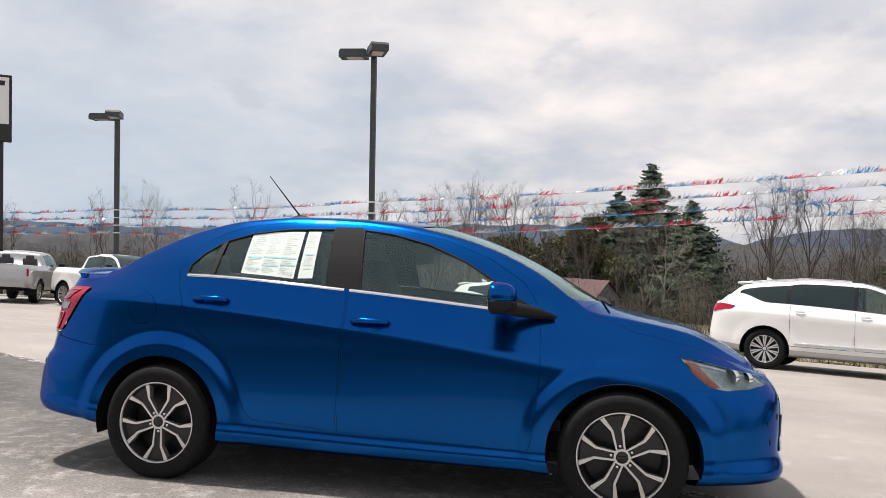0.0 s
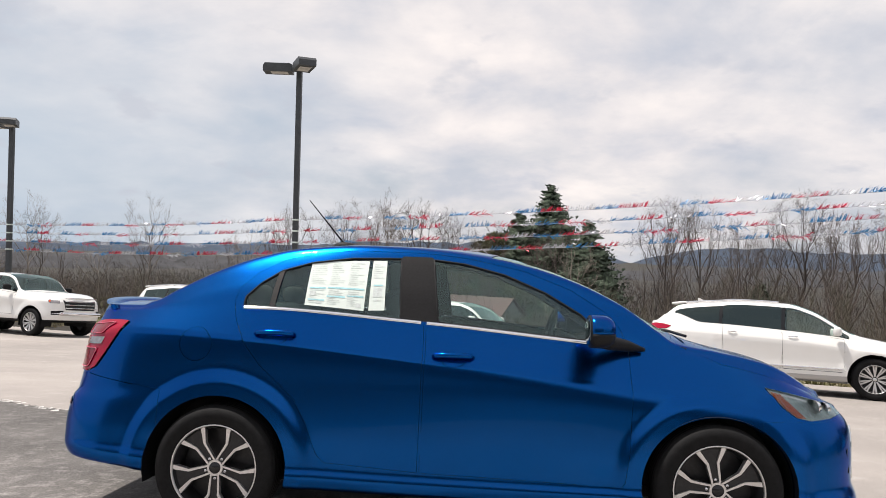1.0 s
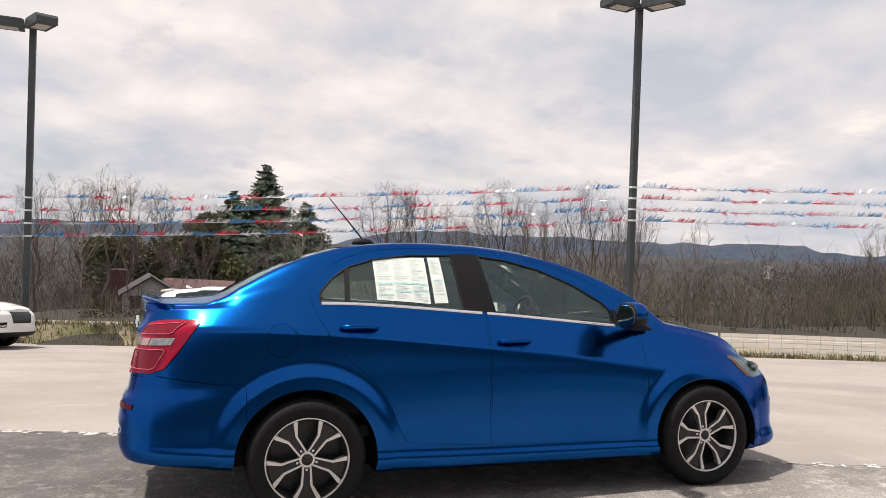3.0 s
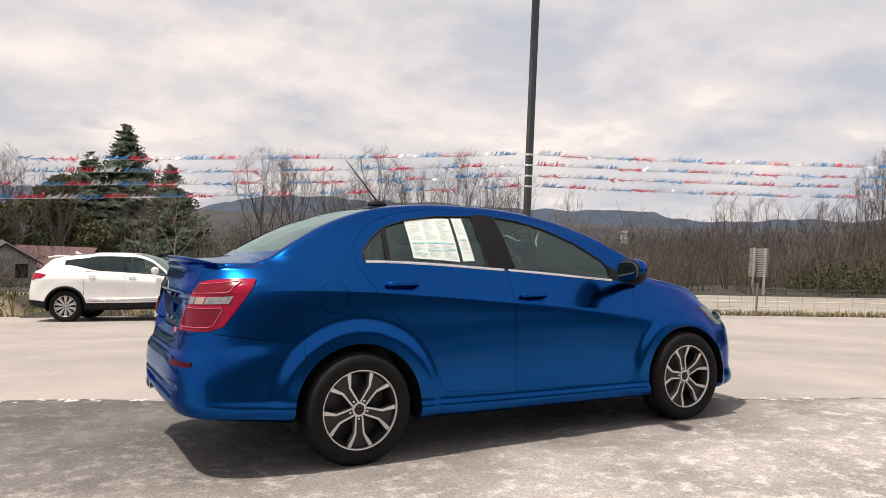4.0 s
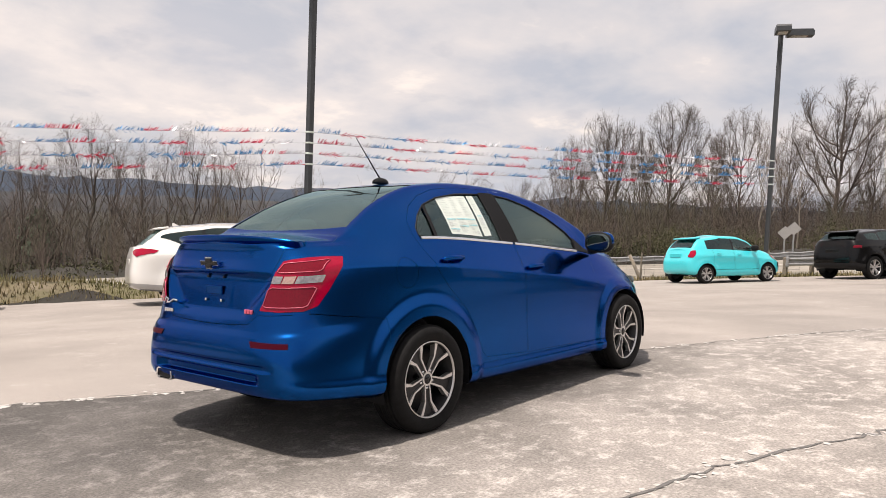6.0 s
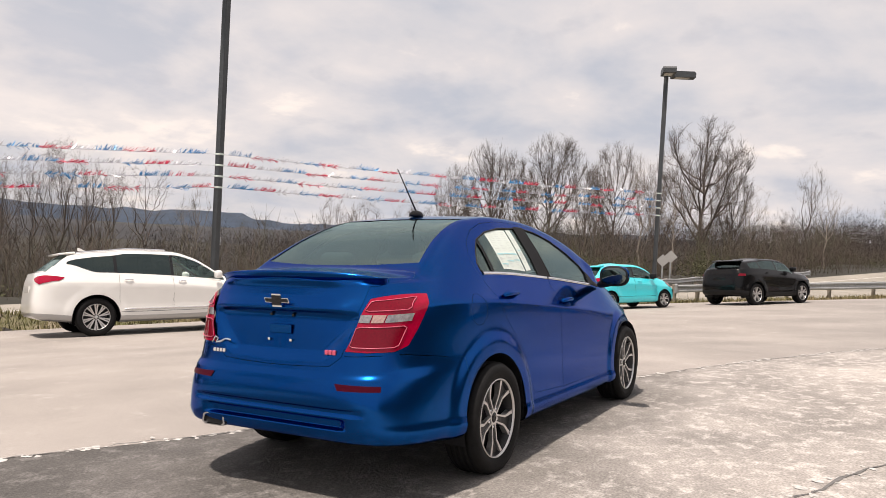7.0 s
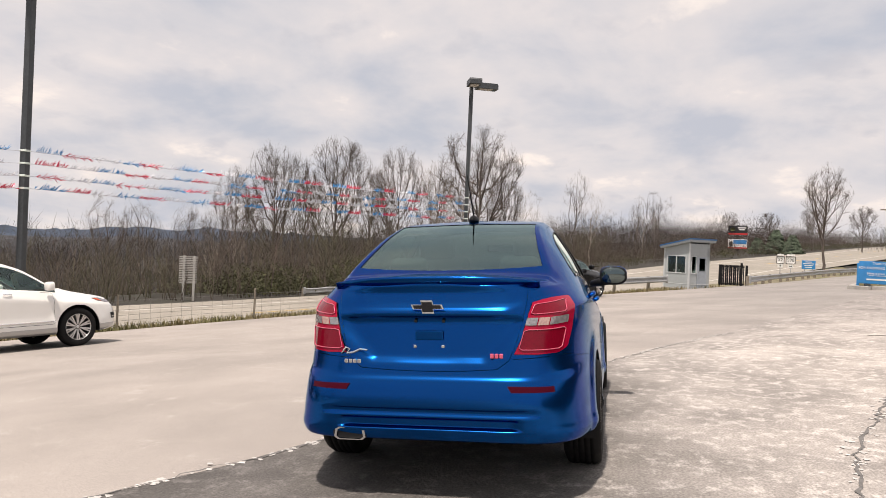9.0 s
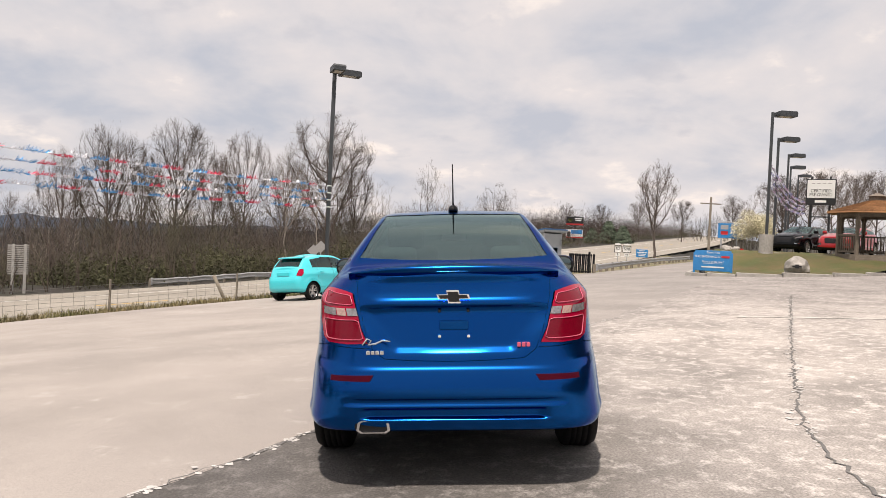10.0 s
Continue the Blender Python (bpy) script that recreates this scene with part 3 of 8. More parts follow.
    def cut(self, name, pts, axes=(0, 2), rows=None, fine=4, xs=(-9, 9), raw=None, round_=0):
        """Claims the cells inside an outline for a panel. Earlier panels keep what they have."""
        if raw is None:
            pts = [np.array(p, float) for p in pts]
            for _ in range(round_):
                pts = [q for a, b in zip(pts, pts[1:] + pts[:1]) for q in (a * 0.75 + b * 0.25, a * 0.25 + b * 0.75)]
            dense = [a + (b - a) * k / fine for a, b in zip(pts, pts[1:] + pts[:1]) for k in range(fine)]
            poly = self.param(dense, axes, rows, xs)
        else:
            poly = np.array(raw, float)
        area = 0.5 * np.sum(poly[:, 0] * np.roll(poly[:, 1], -1) - poly[:, 1] * np.roll(poly[:, 0], -1))
        if area < 0:
            poly = poly[::-1]
        ci, cj = np.meshgrid(np.arange(self.ns - 1) + 0.5, np.arange(self.nr - 1) + 0.5, indexing="ij")
        inside = np.zeros(ci.shape, bool)
        for (x1, y1), (x2, y2) in zip(poly, np.roll(poly, -1, axis=0)):
            hit = (y1 > cj) != (y2 > cj)
            with np.errstate(divide="ignore", invalid="ignore"):
                inside ^= hit & (ci < (x2 - x1) * (cj - y1) / (y2 - y1 + 1e-12) + x1)
        self.owner[inside & (self.owner == -1)] = len(self.names)
        self.names.append(name)
        self.polys.append(poly)
        return poly

    def _snap(self, p, poly, push):
        a, b = poly, np.roll(poly, -1, axis=0)
        ab = b - a
        t = np.clip(((p - a) * ab).sum(1) / ((ab ** 2).sum(1) + 1e-12), 0, 1)
        q = a + ab * t[:, None]
        k = np.argmin(((q - p) ** 2).sum(1))
        e = ab[k] / (np.linalg.norm(ab[k]) + 1e-12)
        return q[k] + np.array([-e[1], e[0]]) * push

    def half(self, name, gap=0.16, offset=0.0):
        """The points and faces of a panel on the y >= 0 side."""
        o = -1 if name is None else self.names.index(name)
        cells = np.argwhere(self.owner == o)
        index, ij, faces = {}, [], []
        for ci, cj in cells:
            f = []
            for a, b in ((ci, cj), (ci + 1, cj), (ci + 1, cj + 1), (ci, cj + 1)):
                k = a * self.nr + b
                if k not in index:
                    index[k] = len(ij)
                    near = self.owner[max(a - 1, 0):a + 1, max(b - 1, 0):b + 1]
                    p = np.array([a, b], float)
                    others = set(near.ravel().tolist())
                    if len(others) > 1:
                        w = min(v for v in others if v >= 0)
                        p2 = self._snap(p, self.polys[w], gap if w == o else -0.0)
                        if a in (0, self.ns - 1):
                            p2[0] = a
                        if b == self.nr - 1:
                            p2[1] = b
                        if np.abs(p2 - p).max() < 1.6:
                            p = p2
                    ij.append(p)
                f.append(index[k])
            faces.append(f[::-1] if self.turn else f)
        ij = np.array(ij).reshape(-1, 2)
        if not len(ij):
            return np.zeros((0, 3)), []
        v = self.at(ij)
        if offset:
            v = v + self.at(ij, self.normal) * offset
        return v, faces

    def patch(self, corners, u, v, nu, nv, offset, hug=0.0):
        """A rounded patch inside the four corners (grid places), as points and faces, lifted off the surface."""
        c = np.array(corners, float)
        pts, faces = [], []
        for i in range(nu + 1):
            for j in range(nv + 1):
                a, b = u[0] + (u[1] - u[0]) * i / nu, v[0] + (v[1] - v[0]) * j / nv
                pts.append(c[0] * (1 - a) * (1 - b) + c[1] * a * (1 - b) + c[2] * a * b + c[3] * (1 - a) * b)
        for i in range(nu):
            for j in range(nv):
                k = i * (nv + 1) + j
                faces.append((k, k + nv + 1, k + nv + 2, k + 1))
        if np.cross(c[1] - c[0], c[3] - c[0]) < 0:
            faces = [q[::-1] for q in faces]
        if self.turn:
            faces = [q[::-1] for q in faces]
        return self.at(pts) + self.at(pts, self.normal) * offset, faces


def both(v, f):
    """A half panel and its mirror image as one mesh, welded along the middle."""
    n = len(v)
    m = v * np.array([1, -1, 1])
    remap = [i if abs(v[i][1]) < 2e-4 else n + i for i in range(n)]
    return np.concatenate([v, m]), list(f) + [tuple(remap[k] for k in reversed(face)) for face in f]


def mirrored(v, f, side):
    return (v, f) if side > 0 else (v * np.array([1, -1, 1]), [tuple(reversed(a)) for a in f])


def car_wheel(parent, x, y, r, rim, width, side, style="split", spin=0.0):
    """A wheel with its tyre, rim and spokes; side is -1 on the right of the car."""
    m = Matrix.Translation((x, y, r)) @ (pose(0, 0, 0, 0, 0, 180) if side > 0 else Matrix.Identity(4))
    hub = mesh_object("wheel", *tyre_mesh(r, rim, width), M_RUBBER, parent, smooth=True)
    hub.name = "wheel"
    hub.matrix_basis = m
    bm = bmesh.new()
    lathe(bm, [(rim, -width * 0.47), (rim * 0.98, -width * 0.49), (rim * 0.965, -width * 0.455), (rim * 0.955, -width * 0.43)], Matrix.Identity(4), 48)
    part("rim", bm, M_ALLOY if style != "steel" else M_ALLOYDARK, hub, "bright alloy rim", True)
    bm = bmesh.new()
    lathe(bm, [(rim * 0.955, -width * 0.43), (rim * 0.90, -width * 0.30), (rim * 0.86, width * 0.1), (rim * 0.9, width * 0.45)], Matrix.Identity(4), 40)
    part("rim_barrel", bm, M_ALLOYDARK, hub, "dark rim barrel", True)
    bm = bmesh.new()
    lathe(bm, [(rim * 0.89, width * 0.12), (0.02, width * 0.12)], Matrix.Identity(4), 24)
    part("brake_disc", bm, M_ALLOYDARK, hub, "dark brake disc", True)
    face = -width * 0.42

    def bar(bm, a0, r0, a1, r1, w0, w1, d=0.035, out=0.0, out1=0.0):
        p0, p1 = Vector((r0 * math.sin(a0), 0, r0 * math.cos(a0))), Vector((r1 * math.sin(a1), 0, r1 * math.cos(a1)))
        t = (p1 - p0).normalized()
        s = Vector((t.z, 0, -t.x))
        lo = [p0 - s * w0, p0 + s * w0, p1 + s * w1, p1 - s * w1]
        fv = [bm.verts.new(p + Vector((0, face + (out if i < 2 else out1), 0))) for i, p in enumerate(lo)]
        bv = [bm.verts.new(p + Vector((0, face + d + 0.01, 0))) for p in lo]
        bm.faces.new(fv)
        bm.faces.new(bv[::-1])
        for i in range(4):
            bm.faces.new((fv[i], bv[i], bv[(i + 1) % 4], fv[(i + 1) % 4]))

    count = 5 if style in ("split", "five") else 10
    k = rim / 0.223
    for n in range(count):
        a = 2 * math.pi * n / count + spin + (0.0 if side < 0 else 0.2)
        bm = bmesh.new()
        if style == "split":
            for sgn in (-1, 1):
                bar(bm, a + sgn * 0.55, 0.036 * k, a + sgn * 0.185, 0.138 * k, 0.0044 * k, 0.0060 * k, 0.03, 0.016, 0.010)
                bar(bm, a + sgn * 0.185, 0.135 * k, a + sgn * 0.312, 0.217 * k, 0.0062 * k, 0.0118 * k, 0.03, 0.010, 0.0)
            part("spoke", bm, M_ALLOY, hub, "machined split spoke")
            bm = bmesh.new()
            bar(bm, a, 0.045 * k, a, 0.135 * k, 0.016 * k, 0.024 * k, 0.012, 0.028, 0.020)
            bar(bm, a, 0.135 * k, a, 0.215 * k, 0.024 * k, 0.056 * k, 0.012, 0.020, 0.016)
            part("spoke_web", bm, M_ALLOYDARK, hub, "dark painted web between the spokes")
        elif style == "five":
            bar(bm, a - 0.12, 0.04 * k, a - 0.2, 0.216 * k, 0.018 * k, 0.014 * k, 0.03, 0.012, 0.0)
            bar(bm, a + 0.12, 0.04 * k, a + 0.2, 0.216 * k, 0.018 * k, 0.014 * k, 0.03, 0.012, 0.0)
            part("spoke", bm, M_ALLOY, hub)
        else:
            bar(bm, a - .03, 0.04 * k, a - .10, 0.217 * k, 0.0075 * k, 0.0125 * k, 0.03, 0.014, 0.0)
            bar(bm, a + .03, 0.04 * k, a + .10, 0.217 * k, 0.0075 * k, 0.0125 * k, 0.03, 0.014, 0.0)
            part("spoke", bm, M_ALLOY, hub)
    bm = bmesh.new()
    lathe(bm, [(0.001, face + 0.010), (0.026 * k, face + 0.012), (0.031 * k, face + 0.020)], Matrix.Identity(4), 20)
    part("hub_cap", bm, M_GLOSSBLACK if style == "split" else M_ALLOY, hub, "small round hub cap", True)
    if style == "split":
        bm = bmesh.new()
        lathe(bm, [(0.030, face + 0.0145), (0.041, face + 0.0145), (0.043, face + 0.030)], Matrix.Identity(4), 30)
        part("hub_ring", bm, M_ALLOY, hub, "machined hub face")
        for n in range(5):
            a = 2 * math.pi * n / 5 + spin + (0.0 if side < 0 else 0.2)
            bm = bmesh.new()
            lathe(bm, [(0.001, face + 0.016), (0.007, face + 0.017), (0.0085, face + 0.03)], pose(0.054 * math.sin(a), 0, 0.054 * math.cos(a)), 8)
            part("wheel_nut", bm, M_CHROME, hub, "chrome wheel nut", True)
    return hub


def tyre_mesh(r, rim, width, steps=56):
    w = width / 2
    prof = [(rim * 0.97, -w * 0.86), (rim + 0.008, -w * 0.98), (rim + (r - rim) * 0.45, -w * 1.06), (rim + (r - rim) * 0.78, -w * 1.02), (r - 0.012, -w * 0.86), (r - 0.001, -w * 0.70)]
    for g in (-0.45, -0.12, 0.2, 0.5):
        prof += [(r, w * (g - 0.06)), (r - 0.008, w * (g - 0.045)), (r - 0.008, w * (g + 0.0)), (r, w * (g + 0.015))]
    prof += [(r - 0.001, w * 0.70), (r - 0.012, w * 0.86), (rim + (r - rim) * 0.45, w * 1.05), (rim * 0.95, w * 0.86)]
    v, f = [], []
    for rr, o in prof:
        for k in range(steps):
            a = 2 * math.pi * k / steps
            v.append((rr * math.cos(a), o, rr * math.sin(a)))
    for i in range(len(prof) - 1):
        for k in range(steps):
            f.append((i * steps + k, i * steps + (k + 1) % steps, (i + 1) * steps + (k + 1) % steps, (i + 1) * steps + k))
    return v, f


def arch_liner(parent, cx, cz, rx, rz, y0, y1, side):
    """The dark inside of a wheel arch."""
    v, f = [], []
    n = 24
    for k in range(n + 1):
        a = math.pi * (-0.08 + 1.16 * k / n)
        for y in (y0, y1):
            v.append((cx + rx * 1.02 * math.cos(a), side * y, cz + rz * 1.02 * math.sin(a)))
    for k in range(n):
        f.append((2 * k, 2 * k + 1, 2 * k + 3, 2 * k + 2))
    c = len(v)
    for k in range(n + 1):
        a = math.pi * (-0.08 + 1.16 * k / n)
        v.append((cx + rx * 1.02 * math.cos(a), side * y0, cz + rz * 1.02 * math.sin(a)))
    f.append(tuple(range(c, c + n + 1)))
    return mesh_object("wheel_arch", v, f, M_DARK, parent, "black wheel arch lining", True)


def tube_along(name, pts, radius, mat, parent, label="", sides=6):
    bm = bmesh.new()
    add_tube(bm, pts, radius, sides)
    return part(name, bm, mat, parent, label, True)

# ---- the blue sedan ----
TILT = math.degrees(math.atan(0.0614))
CAR = pose(0, 0, 0, -TILT, 0, 0)
sedan = thing("sedan", CAR, "metallic blue compact sedan with boot spoiler and split-spoke wheels", "car")
Z = knots
LEVELS = [
    (Z((-2.2, .35), (-1.5, .25), (0, .20), (1.5, .20), (2.1, .215)), .76, -2.08, 1.98, 6, 4),
    (Z((-2.2, .325), (-1.7, .30), (-1.0, .245), (0, .225), (.9, .215), (1.6, .20), (2.1, .195)), .828, -2.185, 2.09, 7, 4.5),
    (Z((-2.2, .375), (-1.7, .35), (-1.0, .295), (0, .27), (.9, .262), (1.6, .24), (2.1, .24)), .848, -2.215, 2.115, 7, 4.5),
    (Z((-2.2, .43), (-1.7, .41), (-1.0, .355), (0, .33), (.9, .318), (2.1, .33)), .838, -2.222, 2.09, 7, 4.5),
    (Z((-2.2, .53), (0, .5), (2.1, .45)), .832, -2.226, 2.095, 6.6, 4.5),
    (Z((-2.2, .63), (0, .65), (2.1, .57)), .826, -2.208, 2.10, 6.3, 4.2),
    (Z((-2.2, .665), (-1.5, .74), (0, .765), (1.3, .70), (2.1, .63)), .821, -2.188, 2.085, 6.0, 4.0),
    (Z((-2.2, .94), (-1.75, 1.005), (0, .872), (.85, .785), (1.5, .755), (2.1, .68)), .814, -2.15, 2.05, 5.4, 3.6),
    (Z((-2.2, .955), (-1.75, 1.022), (0, .890), (.85, .803), (1.5, .772), (2.1, .69)), .802, -2.148, 2.045, 5.3, 3.6),
    (Z((-2.15, 1.095), (-1.8, 1.108), (-1.18, 1.137), (-.23, 1.084), (.68, 1.006), (.95, .985), (1.3, .935), (1.6, .862), (1.85, .77), (2.05, .69)), .718, -2.125, 2.0, 5, 3.3),
]
TOP = Z((-2.13, 1.13), (-2.05, 1.15), (-1.85, 1.160), (-1.74, 1.175), (-1.6, 1.25), (-1.4, 1.355), (-1.2, 1.432), (-1.0, 1.482), (-.7, 1.515), (-.4, 1.524), (-.1, 1.516),
        (.15, 1.49), (.4, 1.43), (.65, 1.335), (.9, 1.21), (1.1, 1.095), (1.2, 1.045), (1.35, 1.0), (1.6, .945), (1.8, .87), (1.93, .79), (2.02, .70))
RAIL_Y = Z((-2.1, .50), (-1.8, .58), (-1.65, .57), (-1.4, .52), (-1.0, .475), (-.3, .475), (.1, .49), (.4, .52), (.7, .575), (1.0, .655), (1.2, .66), (1.6, .58), (2.0, .45))
RAIL_Z = Z((-2.1, 1.13), (-1.8, 1.135), (-1.68, 1.20), (-1.555, 1.275), (-1.371, 1.365), (-1.18, 1.428), (-.92, 1.472), (-.59, 1.493), (-.28, 1.485), (.0, 1.46), (.3, 1.405), (.565, 1.325),
           (.8, 1.215), (.99, 1.09), (1.1, 1.02), (1.3, .985), (1.6, .92), (1.9, .77))
ARCH_F, ARCH_R = (1.2625, .325, .375, .345), (-1.2625, .325, .375, .362)
sh = Shell(LEVELS, TOP, RAIL_Y, RAIL_Z, (ARCH_F, ARCH_R), ns=420, per=14, per_top=12, flare=0.017, flare_in=0.060, flare_out=0.150)
# the boot lid's face: number-plate recess, the ledge above it and the hollow under the spoiler
gz, gy_, gxx = sh.grid[..., 2], np.abs(sh.grid[..., 1]), sh.grid[..., 0]
edge_y = 0.30 + 0.17 * smoothstep(0.70, 0.95, gz)
floor_z = 0.722 + 0.045 * (np.minimum(gy_, .5) / 0.45) ** 3
relief = 0.032 * smoothstep(0.0, 0.014, gz - floor_z) * (1 - smoothstep(0.945, 0.96, gz)) * (1 - smoothstep(-0.03, 0.06, gy_ - edge_y))
relief = relief - 0.009 * smoothstep(0.955, 0.975, gz) * (1 - smoothstep(0.99, 1.0, gz)) * (1 - smoothstep(0.40, 0.47, gy_))
relief = relief + 0.010 * smoothstep(0.995, 1.04, gz) * (1 - smoothstep(1.075, 1.12, gz)) * (1 - smoothstep(0.44, 0.52, gy_))
# bumper: shelf lines and the lower valance
relief = relief + 0.014 * smoothstep(0.455, 0.47, gz) * (1 - smoothstep(0.485, 0.50, gz)) * (1 - smoothstep(0.50, 0.60, gy_))
relief = relief + 0.035 * smoothstep(0.385, 0.40, gz) * (1 - smoothstep(0.435, 0.45, gz)) * (1 - smoothstep(0.42, 0.50, gy_))
sh.grid[..., 0] += relief * (gxx < -1.9)
low, win, allrows = (0, sh.belt), (sh.belt, sh.rail), (0, sh.nr - 1)
for nm, (cx, cz, rx, rz) in (("arch_front", ARCH_F), ("arch_rear", ARCH_R)):
    ring = [(cx + rx * math.cos(a), max(cz + rz * math.sin(a), 0.06)) for a in np.linspace(-0.55, math.pi + 0.55, 40)]
    P = sh.param([p for p in ring], (0, 2), low, (-2.0, 2.0))
    P[ring.index(ring[0]), 1] = -2
    P[0, 1] = P[1, 1] = P[-1, 1] = P[-2, 1] = -2
    sh.cut(nm, None, raw=P)
W_REAR = [(-1.19, 1.152), (-1.187, 1.20), (-1.12, 1.275), (-1.02, 1.345), (-.86, 1.395), (-.64, 1.425), (-.37, 1.432), (-.345, 1.103), (-.75, 1.125)]
W_FRONT = [(-.19, 1.43), (-.02, 1.41), (.2, 1.355), (.42, 1.262), (.60, 1.155), (.655, 1.10), (.655, 1.022), (.3, 1.052), (-.145, 1.093)]
sh.cut("rear_side_glass", W_REAR, rows=win)
sh.cut("front_side_glass", W_FRONT, rows=win)
sh.cut("b_pillar", [(-.365, 1.445), (-.195, 1.443), (-.138, 1.09), (-.35, 1.102)], rows=win)
sh.cut("mirror_base", [(.662, 1.115), (.80, 1.03), (.925, .992), (.92, .978), (.662, 1.015)], rows=(sh.belt - 2, sh.rail))
# windshield and rear window, across the middle
last = sh.nr - 1
top_rows = (sh.rail, last)


def across(pts):
    """A half outline in x and y on the top, closed along the middle."""
    P = sh.param(pts, (0, 1), top_rows)
    P[0, 1] = P[-1, 1] = last + 1
    return P


def glass_edge(x0, x1, inset, bow0, bow1, n=14):
    pts = []
    for k in range(n + 1):
        y = (RAIL_Y(x0) - inset) * k / n
        pts.append((x0 + bow0 * (y / 0.5) ** 2, y))
    for k in range(1, n):
        x = x0 + bow0 + (x1 + bow1 - x0 - bow0) * k / n
        pts.append((x, float(RAIL_Y(x)) - inset))
    for k in range(n, -1, -1):
        y = (RAIL_Y(x1) - inset) * k / n
        pts.append((x1 + bow1 * (y / 0.5) ** 2, y))
    return pts


sh.cut("windshield", None, raw=across(glass_edge(0.17, 1.16, 0.02, -0.05, -0.10)))
sh.cut("rear_window", None, raw=across(glass_edge(-1.70, -1.0, 0.025, 0.05, 0.03)))
sh.cut("roof", None, raw=across(glass_edge(-0.985, 0.155, 0.008, 0.03, -0.05)))
# lamps
TL = sh.param([(-1.815, .712, 1.06), (-2.105, .535, 1.045), (-2.13, .44, .765), (-2.04, .70, .775)], (0, 1, 2), low)
TLP = [(-1.815, .712, 1.06), (-1.90, .68, 1.066), (-2.03, .61, 1.06), (-2.10, .55, 1.045), (-2.11, .52, .98), (-2.125, .48, .85), (-2.13, .44, .765), (-2.11, .55, .762), (-2.05, .66, .770), (-1.995, .715, .80), (-1.93, .73, .88), (-1.84, .73, 1.0)]
sh.cut("tail_lamp", TLP, axes=(0, 1, 2), rows=low, fine=3)
HLP = [(1.56, .735, .866), (1.70, .685, .842), (1.85, .59, .785), (1.95, .49, .735), (1.99, .46, .68), (1.96, .50, .652), (1.88, .59, .645), (1.76, .68, .65), (1.68, .72, .672), (1.62, .745, .74)]
sh.cut("headlamp", HLP, axes=(0, 1, 2), rows=(0, sh.belt + 3), fine=3)
sh.cut("grille", None, raw=np.array([[sh.ns, 26], [sh.ns, 77], [sh.ns - 34, 77], [sh.ns - 30, 26]]))
FUEL = [(-1.405 + .088 * math.cos(a), .945 + .088 * math.sin(a)) for a in np.linspace(0, 2 * math.pi, 28)[:-1]]
sh.cut("fuel_door", FUEL, rows=(0, sh.belt + 2), fine=1)
D_REAR = [(-.232, 1.466), (-.60, 1.472), (-.85, 1.452), (-1.02, 1.405), (-1.15, 1.335), (-1.235, 1.245), (-1.245, 1.17), (-1.215, 1.08), (-1.14, .95), (-1.06, .85), (-.95, .755), (-.87, .68), (-.80, .56), (-.765, .47), (-.74, .41), (-.70, .372), (-.222, .342), (-.215, 1.0)]
D_FRONT = [(-.222, 1.466), (0, 1.442), (.3, 1.382), (.55, 1.285), (.74, 1.165), (.80, 1.09), (.84, 1.0), (.848, .75), (.835, .5), (.81, .34), (.79, .315), (-.212, .34), (-.205, 1.0)]
sh.cut("rear_door", D_REAR, rows=(0, sh.rail + 2))
sh.cut("front_door", D_FRONT, rows=(0, sh.rail + 2))


def hood_outline():
    pts = [(1.17, 0.0)] + [(1.17 - 0.12 * (y / .66) ** 2, y) for y in np.linspace(.1, .63, 8)]
    pts += [(1.3, .665), (1.5, .645), (1.7, .585), (1.85, .50), (1.95, .40), (1.99, .28), (2.005, .15), (2.01, 0.0)]
    return pts


P = sh.param(hood_outline(), (0, 1), (sh.belt, last))
P[0, 1] = P[-1, 1] = last + 1
sh.cut("hood", None, raw=P)
# trunk lid: the deck and the upper rear face
deck = [(-1.76, 0.0), (-1.75, .3), (-1.72, .5), (-1.74, .585), (-1.9, .60), (-2.03, .59), (-2.09, .565)]
P = sh.param(deck, (0, 1), (sh.belt, last))
P[0, 1] = last + 1
face = sh.param([(-2.115, .53, 1.06), (-2.12, .50, .98), (-2.135, .465, .85), (-2.145, .42, .735), (-2.16, .36, .69), (-2.163, .2, .672), (-2.165, .05, .67)], (0, 1, 2), low)
end = face[-1].copy()
end[0] = -1
sh.cut("trunk_lid", None, raw=np.r_[P, face, [end], [[-1, last + 1]]])
# bumpers
sh.cut("rear_bumper", None, raw=np.r_[[[-1, -1]], [[-1, end[1] - 0.1]], sh.param([(-2.163, .2, .672), (-2.16, .36, .69), (-2.145, .43, .745), (-2.10, .58, .752), (-2.02, .70, .762), (-1.9, .75, .745), (-1.72, .78, .722), (-1.58, .80, .70)], (0, 1, 2), low), sh.param([(-1.5, .84, .45)], (0, 1, 2), low) * [1, 0] + [0, -1]])
sh.cut("front_bumper", None, raw=np.r_[sh.param([(1.5, .84, .45)], (0, 1, 2), low) * [1, 0] + [0, -1], sh.param([(1.49, .80, .655), (1.66, .75, .66), (1.78, .68, .643), (1.9, .58, .64), (1.99, .47, .65), (2.02, .40, .70)], (0, 1, 2), low), [[sh.ns, sh.belt + 1]], [[sh.ns, -1]]])

